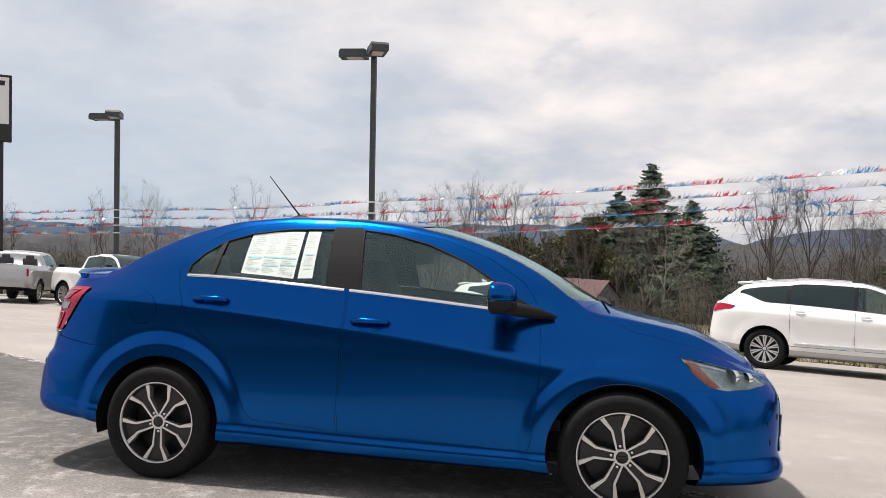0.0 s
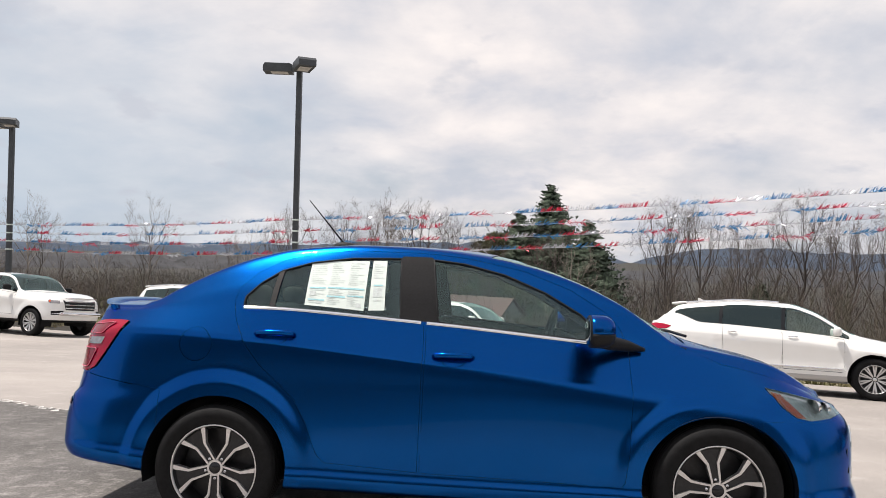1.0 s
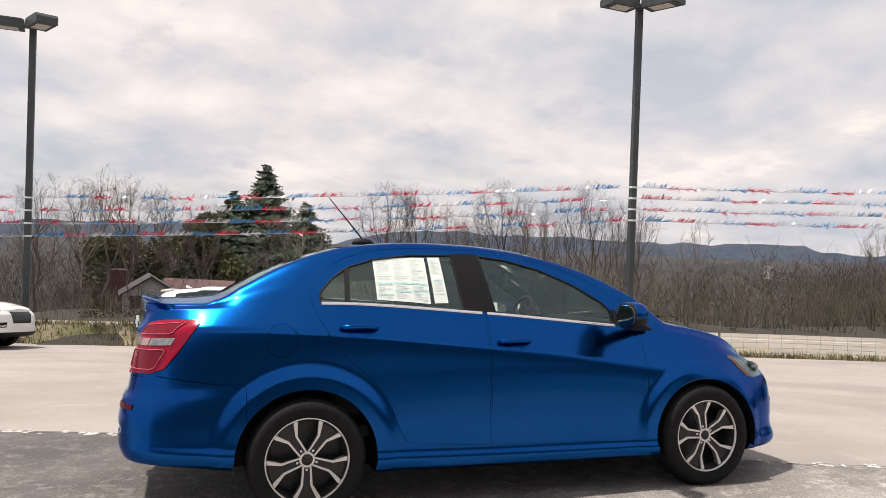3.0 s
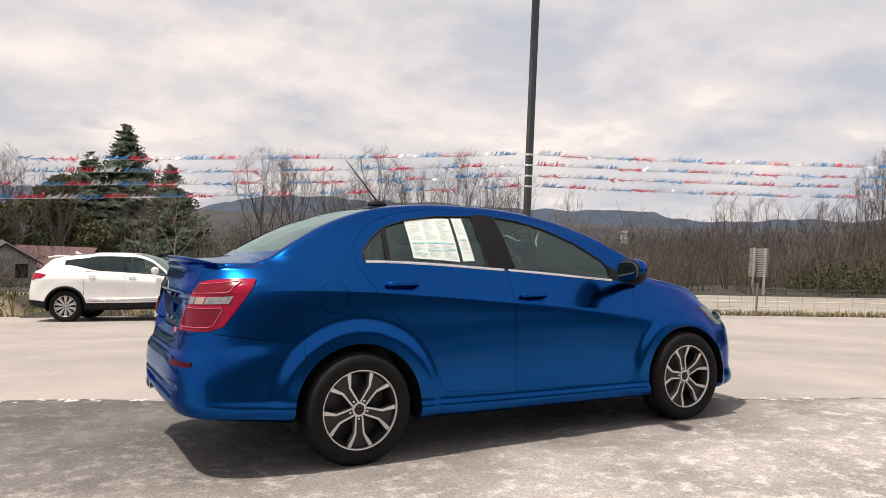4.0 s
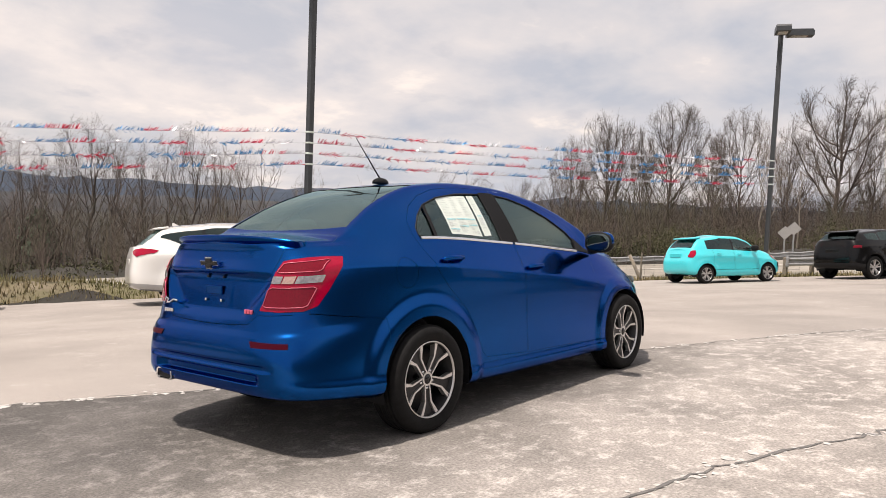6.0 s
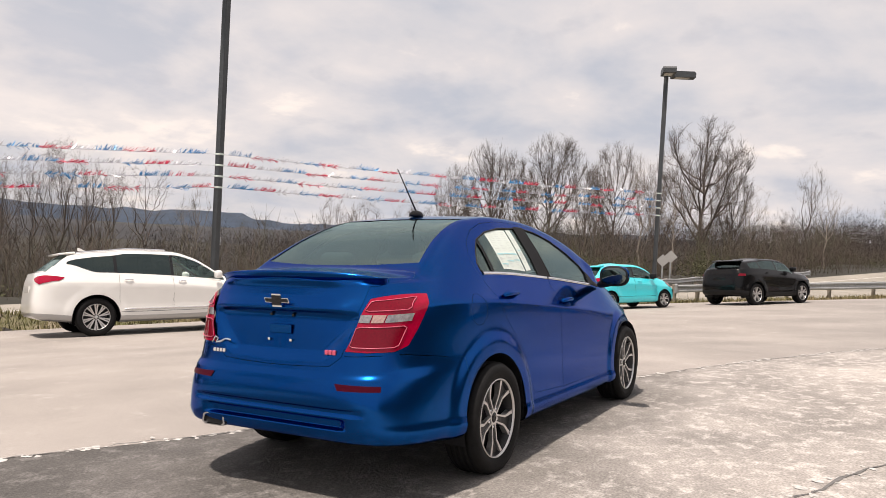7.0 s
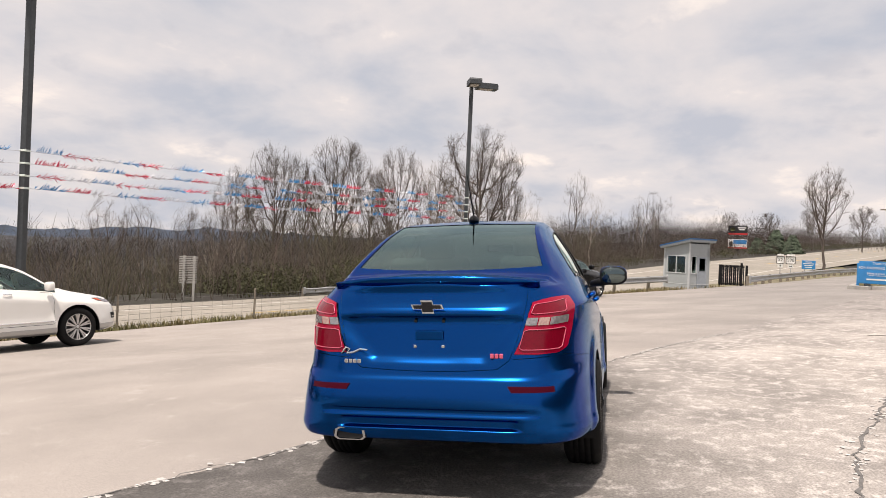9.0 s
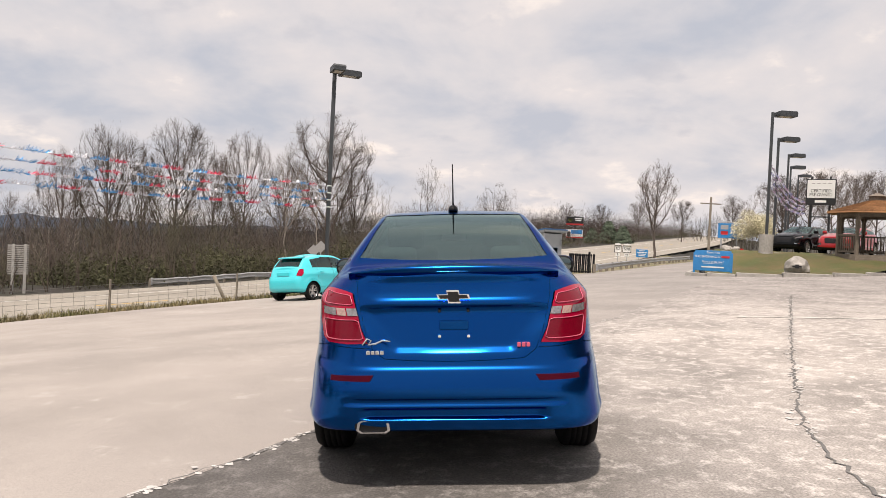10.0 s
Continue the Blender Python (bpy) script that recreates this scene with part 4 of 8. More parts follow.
PANELS = [("body_shell", None, "metallic blue body panels", M_BLUE), ("hood", "hood", "metallic blue bonnet", M_BLUE), ("trunk_lid", "trunk_lid", "metallic blue boot lid", M_BLUE),
          ("roof_panel", "roof", "metallic blue roof", M_BLUE), ("rear_bumper", "rear_bumper", "metallic blue rear bumper", M_BLUE), ("front_bumper", "front_bumper", "metallic blue front bumper", M_BLUE)]
for nm, key, lab, mat in PANELS:
    v, f = sh.half(key)
    mesh_object(nm, *both(v, f), mat, sedan, lab, True)
mesh_object("windshield", *both(*sh.half("windshield", 0.05, -0.004)), M_GLASS, sedan, "clear greenish windshield", True)
mesh_object("rear_window", *both(*sh.half("rear_window", 0.05, -0.004)), M_REARGLASS, sedan, "grey-green rear window", True)
if "grille" in sh.names:
    mesh_object("grille", *both(*sh.half("grille", 0.1, -0.02)), M_DARK, sedan, "black honeycomb grille", True)
for side in (-1, 1):
    word = "right" if side < 0 else "left"
    for key, mat, off, lab in (("front_door", M_BLUE, 0, "metallic blue front door"), ("rear_door", M_BLUE, 0, "metallic blue rear door"), ("fuel_door", M_BLUE, 0, "round blue fuel flap"),
                               ("front_side_glass", M_GLASS, -.006, "clear greenish door glass"), ("rear_side_glass", M_GLASS, -.006, "clear greenish door glass"), ("b_pillar", M_PILLAR, .001, "matt black door pillar"),
                               ("mirror_base", M_DARK, .004, "black mirror sail panel"), ("tail_lamp", M_REDLENS, .008, "red tail lamp with clear reversing band"), ("headlamp", M_LENS, .004, "clear headlamp lens")):
        if key == "fuel_door" and side > 0:
            continue
        v, f = sh.half(key, 0.16 if mat is M_BLUE else 0.08, off)
        mesh_object(key, *mirrored(v, f, side), mat, sedan, lab, True)
    for cx, cz, rx, rz in (ARCH_F, ARCH_R):
        arch_liner(sedan, cx, cz, rx, rz, .52, .835, side)
    for wx in (-1.2625, 1.2625):
        car_wheel(sedan, wx, side * 0.748, 0.318, 0.224, 0.208, side, spin=radians(36 if wx < 0 else -11))
# dark inner shell behind the panel gaps, and the underside
inner = sh.grid[:, 7:sh.belt + 1] * np.array([0.985, 0.965, 1.0])
v = inner.reshape(-1, 3)
nr = inner.shape[1]
f = []
for i in range(sh.ns - 1):
    for j in range(nr - 1):
        c = inner[i, j]
        if any(((c[0] - cx) / (rx * 1.06)) ** 2 + ((c[2] - cz) / (rz * 1.06)) ** 2 < 1 for cx, cz, rx, rz in (ARCH_F, ARCH_R)):
            continue
        f.append((i * nr + j, (i + 1) * nr + j, (i + 1) * nr + j + 1, i * nr + j + 1))
mesh_object("inner_shell", *both(v, f), M_INNER, sedan, "dark inner body lining")
bm = bmesh.new()
add_box(bm, (0, 0, .235), (2.3, 1.10, .05))
add_box(bm, (0, 0, .24), (1.7, 1.5, .05))
add_box(bm, (-1.85, 0, .41), (.5, 1.2, .1))
add_box(bm, (1.85, 0, .30), (.3, 1.1, .1))
part("underbody", bm, M_DARK, sedan, "black underbody")
def on_shell(pts, axes=(0, 1, 2), rows=None, off=0.0):
    ij = sh.param(pts, axes, rows)
    return sh.at(ij) + sh.at(ij, sh.normal) * off


def right_left(fn):
    for side in (-1, 1):
        fn(side)


def ribbon(name, pts2, height, off, mat, side, label="", rows=None):
    """A flat moulding that follows the body along points given in x and z."""
    rows = rows or (sh.belt - 4, sh.rail)
    a = on_shell(pts2, (0, 2), rows, off)
    b = on_shell([(x, z + height) for x, z in pts2], (0, 2), rows, off)
    c = on_shell([(x, z + height) for x, z in pts2], (0, 2), rows, -0.004)
    d = on_shell(pts2, (0, 2), rows, -0.004)
    n = len(pts2)
    v = np.concatenate([a, b, c, d])
    f = []
    for i in range(n - 1):
        f += [(i, i + 1, n + i + 1, n + i), (n + i, n + i + 1, 2 * n + i + 1, 2 * n + i), (3 * n + i + 1, 3 * n + i, i, i + 1)[::-1]]
    return mesh_object(name, *mirrored(v, f, side), mat, sedan, label, True)


def belt_line(x0, x1, n, dz):
    zk = LEVELS[-1][0]
    return [(x, float(zk(x)) + dz) for x in np.linspace(x0, x1, n)]


M_MIRROR = material("mirror_surface", (0.14, 0.17, 0.17), 0.04, 1.0, vary=0.02, scale=10)
M_REFLECTOR = material("deep_red_reflector", (0.050, 0.0003, 0.008), 0.3, spec=0.12, vary=0.2, scale=120)
M_BOWL = material("headlamp_bowl", (0.88, 0.88, 0.89), 0.18, 0.55, vary=0.3, scale=38, second=0.3, second_scale=14)
M_PINKLAMP = material("pink_signal_lens", (0.46, 0.30, 0.27), 0.15, 0.2, vary=0.25, scale=90)


def sedan_sides(side):
    ribbon("belt_moulding", belt_line(-1.185, -.235, 40, -.004), .014, .007, M_CHROME, side, "bright chrome window moulding")
    ribbon("belt_moulding", belt_line(-.205, .665, 40, -.004), .014, .007, M_CHROME, side, "bright chrome window moulding")
    # quarter-window divider
    a = on_shell([(-1.052, 1.146), (-1.045, 1.26), (-1.036, 1.335)], (0, 2), win, .002)
    b = on_shell([(-1.022, 1.146), (-1.015, 1.26), (-1.006, 1.345)], (0, 2), win, .002)
    mesh_object("window_divider", *mirrored(np.concatenate([a, b]), [(0, 3, 4, 1), (1, 4, 5, 2)], side), M_DARK, sedan, "black window divider", True)
    # window rubber
    for key in ("front_side_glass", "rear_side_glass"):
        poly = sh.polys[sh.names.index(key)]
        ring = sh.at(poly) + sh.at(poly, sh.normal) * -0.002
        ring = ring * np.array([1, side, 1])
        bm = bmesh.new()
        add_tube(bm, [*ring, ring[0]], 0.006, 5, False)
        part("window_seal", bm, M_DARK, sedan, "black window rubber", True)
    # door handles: scooped cup and a pull bar
    for hx, hz in ((-.985, 1.0), (-.055, .915)):
        c = on_shell([(hx, hz)], (0, 2), low, 0)[0]
        ring = [(hx + .062 * math.cos(t), hz - .012 + .032 * math.sin(t)) for t in np.linspace(0, 2 * math.pi, 19)[:-1]]
        p = on_shell(ring, (0, 2), low, .0015)
        mid = on_shell([(hx, hz - .012)], (0, 2), low, -.012)
        v = np.concatenate([p, mid])
        f = [(i, (i + 1) % 18, 18) for i in range(18)]
        mesh_object("handle_cup", *mirrored(v, f, side), M_BLUE, sedan, "blue handle recess", True)
        bar = [on_shell([(hx + dx, hz + .004)], (0, 2), low, o)[0] for dx, o in ((-.105, .004), (-.09, .022), (-.04, .030), (.04, .030), (.085, .022), (.10, .004))]
        bm = bmesh.new()
        add_tube(bm, [q * np.array([1, side, 1]) for q in bar], [.010, .014, .0145, .0145, .014, .010], 10)
        part("door_handle", bm, M_BLUE, sedan, "body-coloured pull handle", True)
    # mirror: blue cap over a black lower shell and a foot that runs down into the sail panel
    c = Vector((.640, side * .935, 1.082))

    def mirror_shell(lo, hi, grow):
        bm = bmesh.new()
        bmesh.ops.create_uvsphere(bm, u_segments=32, v_segments=20, radius=1.0)
        for v in bm.verts:
            q = Vector([math.copysign(abs(t) ** .72, t) for t in v.co])
            q = Vector((max(q.x, -.30) * .095, q.y * .115, q.z * .080)) * grow
            q.y *= 1 - .25 * max(q.x, 0) / .095
            q.z = min(max(q.z, lo), hi)
            v.co = q + c
        return bm

    cap = part("mirror_cap", mirror_shell(-.016, 1, 1.0), M_BLUE, sedan, "blue door mirror cap", True)
    part("mirror_base_shell", mirror_shell(-.085, -.010, 1.012), M_DARK, cap, "black mirror underside", True)
    bm = bmesh.new()
    add_tube(bm, [c + Vector((.03, -side * .05, -.052)), c + Vector((.10, -side * .12, -.062)), c + Vector((.18, -side * .175, -.075)), c + Vector((.275, -side * .20, -.094))], [.032, .036, .030, .010], 12)
    part("mirror_arm", bm, M_DARK, cap, "black mirror arm", True)
    bm = bmesh.new()
    bmesh.ops.create_uvsphere(bm, u_segments=26, v_segments=10, radius=1.0)
    for v in bm.verts:
        v.co = Vector((v.co.x * .012, math.copysign(abs(v.co.y) ** .8, v.co.y) * .114, math.copysign(abs(v.co.z) ** .8, v.co.z) * .079)) + c + Vector((-.028, 0, 0))
    ring_ = part("mirror_rim", bm, M_DARK, cap, "black mirror rim", True)
    bm = bmesh.new()
    bmesh.ops.create_uvsphere(bm, u_segments=26, v_segments=10, radius=1.0)
    for v in bm.verts:
        v.co = Vector((v.co.x * .008, math.copysign(abs(v.co.y) ** .8, v.co.y) * .100, math.copysign(abs(v.co.z) ** .8, v.co.z) * .066)) + c + Vector((-.036, 0, 0))
    part("mirror_glass", bm, M_MIRROR, cap, "grey mirror glass", True)
    # tail lamp lenses in the red housing
    ij = TL
    for (u0, u1, w0, w1), mat, off, lab in (((.16, .90, .10, .40), M_REDDARK, .0115, "red upper lens"), ((.06, .52, .455, .565), M_CLEARLAMP, .0115, "clear reversing lens"), ((.54, .74, .455, .565), M_PINKLAMP, .0115, "pinkish signal lens"), ((.76, .95, .455, .565), M_CLEARLAMP, .0115, "clear reversing lens"), ((.10, .94, .63, .93), M_REDDARK, .0115, "red lower lens")):
        v, f = sh.patch(ij, (u0, u1), (w0, w1), 8, 6, off)
        mesh_object("lamp_lens", *mirrored(v, f, side), mat, sedan, lab, True)
        if mat is M_REDDARK:
            edge = []
            for a, b in ((u0, w0), (u1, w0), (u1, w1), (u0, w1)):
                edge.append((a, b))
            loop = []
            for (a0, b0), (a1, b1) in zip(edge, edge[1:] + edge[:1]):
                for t in np.linspace(0.08, 0.92, 6):
                    loop.append((a0 + (a1 - a0) * t, b0 + (b1 - b0) * t))
            q = [ij[0] * (1 - a) * (1 - b) + ij[1] * a * (1 - b) + ij[2] * a * b + ij[3] * (1 - a) * b for a, b in loop]
            pp = (sh.at(q) + sh.at(q, sh.normal) * .013) * np.array([1, side, 1])
            tube_along("lens_bezel", [*pp, pp[0]], .0024, M_BEZEL, sedan, "pale pink lens rim", 5)
    # rear reflector
    rc = sh.param([(-2.212, .415, .617), (-2.152, .655, .617), (-2.155, .655, .588), (-2.218, .435, .585)], (0, 1, 2), low)
    v, f = sh.patch(rc, (0, 1), (0, 1), 12, 2, .004)
    mesh_object("reflector", *mirrored(v, f, side), M_REFLECTOR, sedan, "slim dark red reflector", True)
    # headlamp insides
    v, f = sh.half("headlamp", 0.3, -.010)
    mesh_object("lamp_bowl", *mirrored(v, f, side), M_BOWL, sedan, "bright headlamp bowl", True)
    for (lx, ly, lz), r in (((1.79, .625, .715), .042), ((1.87, .55, .70), .038)):
        bm = bmesh.new()
        lathe(bm, [(r, .0), (r * .9, .03), (.012, .045)], Matrix.Translation((lx, side * ly, lz)) @ pose(0, 0, 0, 0, 0, -55 * -side if side < 0 else -125 + 180), 20)
        part("lamp_reflector", bm, M_CHROME, sedan, "round chrome lamp reflector", True)
    q = on_shell([(1.585, .735, .845), (1.64, .715, .83), (1.735, .69, .665), (1.69, .715, .672), (1.625, .742, .745)], rows=(0, sh.belt + 3), off=-.002)
    mesh_object("turn_signal", *mirrored(q, [(0, 1, 2, 3, 4)], side), M_AMBER, sedan, "amber turn signal")
    # fog lamp recess and chrome grille edge
    q = on_shell([(1.98, .60, .50), (2.05, .50, .53), (2.07, .46, .40), (2.0, .585, .38)], rows=low, off=.003)
    mesh_object("fog_recess", *mirrored(q, [(0, 1, 2, 3)], side), M_DARK, sedan, "black fog lamp recess")
    pts = on_shell([(2.075, .40, .60), (2.085, .41, .50), (2.09, .42, .40), (2.10, .43, .33)], rows=low, off=.006) * np.array([1, side, 1])
    tube_along("grille_trim", pts, .008, M_CHROME, sedan, "chrome grille edge")


M_BEZEL = material("pale_pink_plastic", (0.60, 0.10, 0.17), 0.3, vary=0.1, scale=60)
right_left(sedan_sides)

# spoiler lip on the boot edge
n = 33
prof = [(.01, -.05), (.0, .006), (-.05, .020), (-.082, .028), (-.096, .026), (-.098, .014), (-.080, -.006), (-.020, -.05)]
v, f = [], []
for i in range(n):
    y = -.565 + 1.13 * i / (n - 1)
    e = 1 - abs(y / .565) ** 4 * .9
    x0 = -2.045 + .095 * (abs(y) / .565) ** 3
    z0 = 1.142 - .012 * (y / .565) ** 2
    for px, pz in prof:
        v.append((x0 + px * (0.55 + .45 * e), y, z0 + (pz * e if pz > -.02 else pz * 1.5)))
k = len(prof)
for i in range(n - 1):
    for j in range(k):
        f.append((i * k + j, i * k + (j + 1) % k, (i + 1) * k + (j + 1) % k, (i + 1) * k + j))
f += [tuple(range(k)), tuple(reversed(range((n - 1) * k, n * k)))]
mesh_object("spoiler", v, f, M_BLUE, sedan, "blue boot-lip spoiler", True)

# emblem on the boot: a black cross-bar shape with a chrome border
def emblem(sx, sz, x, depth, mat, name, label):
    o = [(-1, -.36), (-.88, .36), (-.36, .36), (-.30, 1), (.42, 1), (.36, .36), (1, .36), (.88, -.36), (.36, -.36), (.30, -1), (-.42, -1), (-.36, -.36)]
    bm = bmesh.new()
    add_prism(bm, [(u * sx, w * sz + 1.012) for u, w in o], depth, Matrix.Translation((x, 0, 0)), "x")
    return part(name, bm, mat, sedan, label)


emblem(.088, .034, -2.172, .012, M_CHROME, "emblem_border", "chrome emblem border")
emblem(.078, .026, -2.178, .012, M_GLOSSBLACK, "emblem_face", "gloss black emblem face")
for y0, w, mat, z, hgt, lab, xx in ((-.36, .075, M_BEZEL, .762, .024, "pink badge bar", -2.170), (.40, .115, M_CHROME, .728, .022, "chrome badge bar", -2.176)):
    for i in range(int(w / .024)):
        bm = bmesh.new()
        add_box(bm, (xx, y0 + w / 2 - .024 * (i + .5), z), (.012, .019, hgt), pose(0, 0, 0), .003)
        part("badge", bm, mat, sedan, lab)
bm = bmesh.new()
add_tube(bm, [(-2.166, .475, .765), (-2.168, .45, .80), (-2.168, .43, .79), (-2.168, .445, .768), (-2.170, .41, .772), (-2.170, .37, .79), (-2.170, .33, .785)], .006, 6)
part("dealer_decal", bm, M_CHROME, sedan, "silver script decal shape", True)
for sx, z in ((.075, .805), (-.075, .805), (.075, .935), (-.075, .935)):
    bm = bmesh.new()
    add_box(bm, (-2.124 if z > .9 else -2.142, sx, z), (.014, .016, .016), None, .003)
    part("plate_clip", bm, M_CHROME if z < .9 else M_GLOSSBLACK, sedan, "small plate screw clip")
bm = bmesh.new()
add_box(bm, (-2.137, 0, .862), (.012, .15, .05), None, .005)
part("plate_plinth", bm, M_BLUE, sedan, "blue raised plate plinth")
# exhaust finisher: an open rounded box
bm = bmesh.new()
loop = [(-.085, -.018), (-.065, -.032), (.065, -.032), (.085, -.018), (.078, .022), (.058, .032), (-.058, .032), (-.078, .022)]
rings = []
for sc, x in ((1, -2.205), (1.02, -2.213), (.86, -2.213), (.84, -2.12)):
    rings.append([bm.verts.new((x, .42 + u * sc, .352 + w * sc)) for u, w in loop])
rings.insert(0, [bm.verts.new((-2.08, .42 + u, .352 + w)) for u, w in loop])
for a, b in zip(rings, rings[1:]):
    for i in range(8):
        bm.faces.new((a[i], a[(i + 1) % 8], b[(i + 1) % 8], b[i]))
part("exhaust_tip", bm, M_CHROME, sedan, "bright rectangular exhaust finisher")
bm = bmesh.new()
add_box(bm, (-2.199, .42, .352), (.012, .142, .052), None, .004)
part("exhaust_inside", bm, M_DARK, sedan, "black exhaust opening")
bm = bmesh.new()
add_box(bm, (-2.180, .42, .362), (.05, .20, .062), None, .015)
part("exhaust_notch", bm, M_DARK, sedan, "black notch round the exhaust")
# roof antenna
bm = bmesh.new()
bmesh.ops.create_uvsphere(bm, u_segments=18, v_segments=10, radius=1.0)
for v_ in bm.verts:
    v_.co = Vector((v_.co.x * .075 - .80, v_.co.y * .034, max(v_.co.z, -.2) * .036 + 1.516))
part("antenna_base", bm, M_DARK, sedan, "black antenna foot", True)
bm = bmesh.new()
add_tube(bm, [(-.80, 0, 1.54), (-.91, 0, 1.67), (-1.03, 0, 1.81)], [.006, .0045, .003], 8)
part("antenna_rod", bm, M_DARK, sedan, "thin black antenna rod", True)
# wipers at the windshield's foot
for y0 in (-.42, .12):
    tube_along("wiper", [(1.20, y0, 1.052), (1.165, y0 + .25, 1.068), (1.14, y0 + .44, 1.068)], .009, M_DARK, sedan, "black wiper")
# window sticker: a sheet and a strip with printed bars
ST = sh.param([(-.865, 1.40), (-.545, 1.415), (-.545, 1.142), (-.865, 1.165)], (0, 2), win)
ST2 = sh.param([(-.525, 1.418), (-.448, 1.42), (-.435, 1.148), (-.52, 1.145)], (0, 2), win)


def sticker(corners, name, label):
    v, f = sh.patch(corners, (0, 1), (0, 1), 8, 8, -.0045)
    ob = mesh_object(name, *mirrored(v, f, -1), M_PAPER, sedan, label, True)
    return ob


def printed(parent, corners, u, w, mat):
    v, f = sh.patch(corners, u, w, 3, 1, -.0028)
    mesh_object("printed_bar", *mirrored(v, f, -1), mat, parent)


sheet1 = sticker(ST, "window_sticker", "white printed price sheet on the rear door glass")
rs = random.Random(5)
for u0 in (.04, .37, .69):
    for r in range(11):
        w0 = .05 + r * .042
        printed(sheet1, ST, (u0, u0 + .27 * rs.uniform(.45, 1)), (w0, w0 + .009), M_INK)
for u0, u1, w0 in ((.04, .32, .56), (.35, .97, .545), (.35, .66, .74), (.69, .97, .70), (.04, .32, .84)):
    printed(sheet1, ST, (u0, u1), (w0, w0 + .035), M_INKBLUE)
for r in range(8):
    w0 = .62 + r * .042
    for u0 in (.05, .37, .70):
        printed(sheet1, ST, (u0, u0 + .25 * rs.uniform(.3, 1)), (w0, w0 + .012), M_INK)
for u, w in (((.06, .16), (.66, .75)), ((.86, .95), (.86, .95)), ((.18, .28), (.88, .94))):
    printed(sheet1, ST, u, w, M_INK)
sheet2 = sticker(ST2, "window_strip", "white printed strip on the rear door glass")
for r in range(7):
    printed(sheet2, ST2, (.15, .15 + .7 * rs.uniform(.5, 1)), (.07 + r * .04, .08 + r * .04), M_INK)
printed(sheet2, ST2, (.2, .8), (.46, .49), M_INKBLUE)
printed(sheet2, ST2, (.2, .8), (.52, .72), M_INK)
printed(sheet2, ST2, (.25, .75), (.78, .80), M_INK)

# cabin: floor, dash, wheel, seats
bm = bmesh.new()
add_box(bm, (-.15, 0, .42), (2.2, 1.3, .06))
part("cabin_floor", bm, M_INNER, sedan, "dark cabin floor")
bm = bmesh.new()
add_prism(bm, [(.62, .55), (.60, .88), (.72, 1.0), (.95, 1.03), (1.15, 1.0), (1.2, .6)], 1.28, Matrix.Translation((0, -.64, 0)), "y")
part("dashboard", bm, M_INNER, sedan, "dark dashboard")
for side in (-1, 1):
    bm = bmesh.new()
    add_box(bm, (.0, side * .36, .60), (.52, .50, .20), None, .06)
    add_box(bm, (0, 0, 0), (.17, .48, .66), pose(-.30, side * .36, .95, 0, -16, 0), .06)
    part("front_seat", bm, M_CLOTH, sedan, "dark cloth front seat", True)
    bm = bmesh.new()
    add_box(bm, (0, 0, 0), (.11, .27, .18), pose(-.40, side * .36, 1.32, 0, -12, 0), .045)
    part("headrest", bm, M_CLOTH, sedan, "dark headrest", True)
    bm = bmesh.new()
    add_box(bm, (0, 0, 0), (.10, .25, .13), pose(-1.20, side * .36, 1.20, 0, -16, 0), .04)
    part("headrest", bm, M_CLOTH, sedan, "dark headrest", True)
bm = bmesh.new()
add_box(bm, (-.85, 0, .60), (.5, 1.2, .2), None, .05)
add_box(bm, (0, 0, 0), (.16, 1.2, .58), pose(-1.12, 0, .88, 0, -22, 0), .05)
part("rear_bench", bm, M_CLOTH, sedan, "dark cloth rear bench", True)
bm = bmesh.new()
add_box(bm, (-1.48, 0, 1.10), (.55, 1.15, .03), None, .01)
part("parcel_shelf", bm, M_INNER, sedan, "dark parcel shelf")
bm = bmesh.new()
ring = [(.50 + .06 * math.sin(t), .36 + .185 * math.cos(t), .99 + .175 * math.sin(t)) for t in np.linspace(0, 2 * math.pi, 25)]
add_tube(bm, ring, .015, 8, False)
add_tube(bm, [(.56, .36, .98), (.75, .36, .93)], [.06, .04], 10)
add_box(bm, (.515, .36, .985), (.03, .30, .06), None, .01)
part("steering_wheel", bm, M_INNER, sedan, "dark steering wheel", True)
# headliner under the roof, so that the cabin is closed above
v, f = sh.half("roof", 0, -.03)
mesh_object("headliner", *both(v, f), M_INNER, sedan, "grey headliner", True)
bm = bmesh.new()
add_box(bm, (.42, 0, 1.33), (.03, .22, .065), None, .012)
part("rear_view_mirror", bm, M_DARK, sedan, "black rear-view mirror")

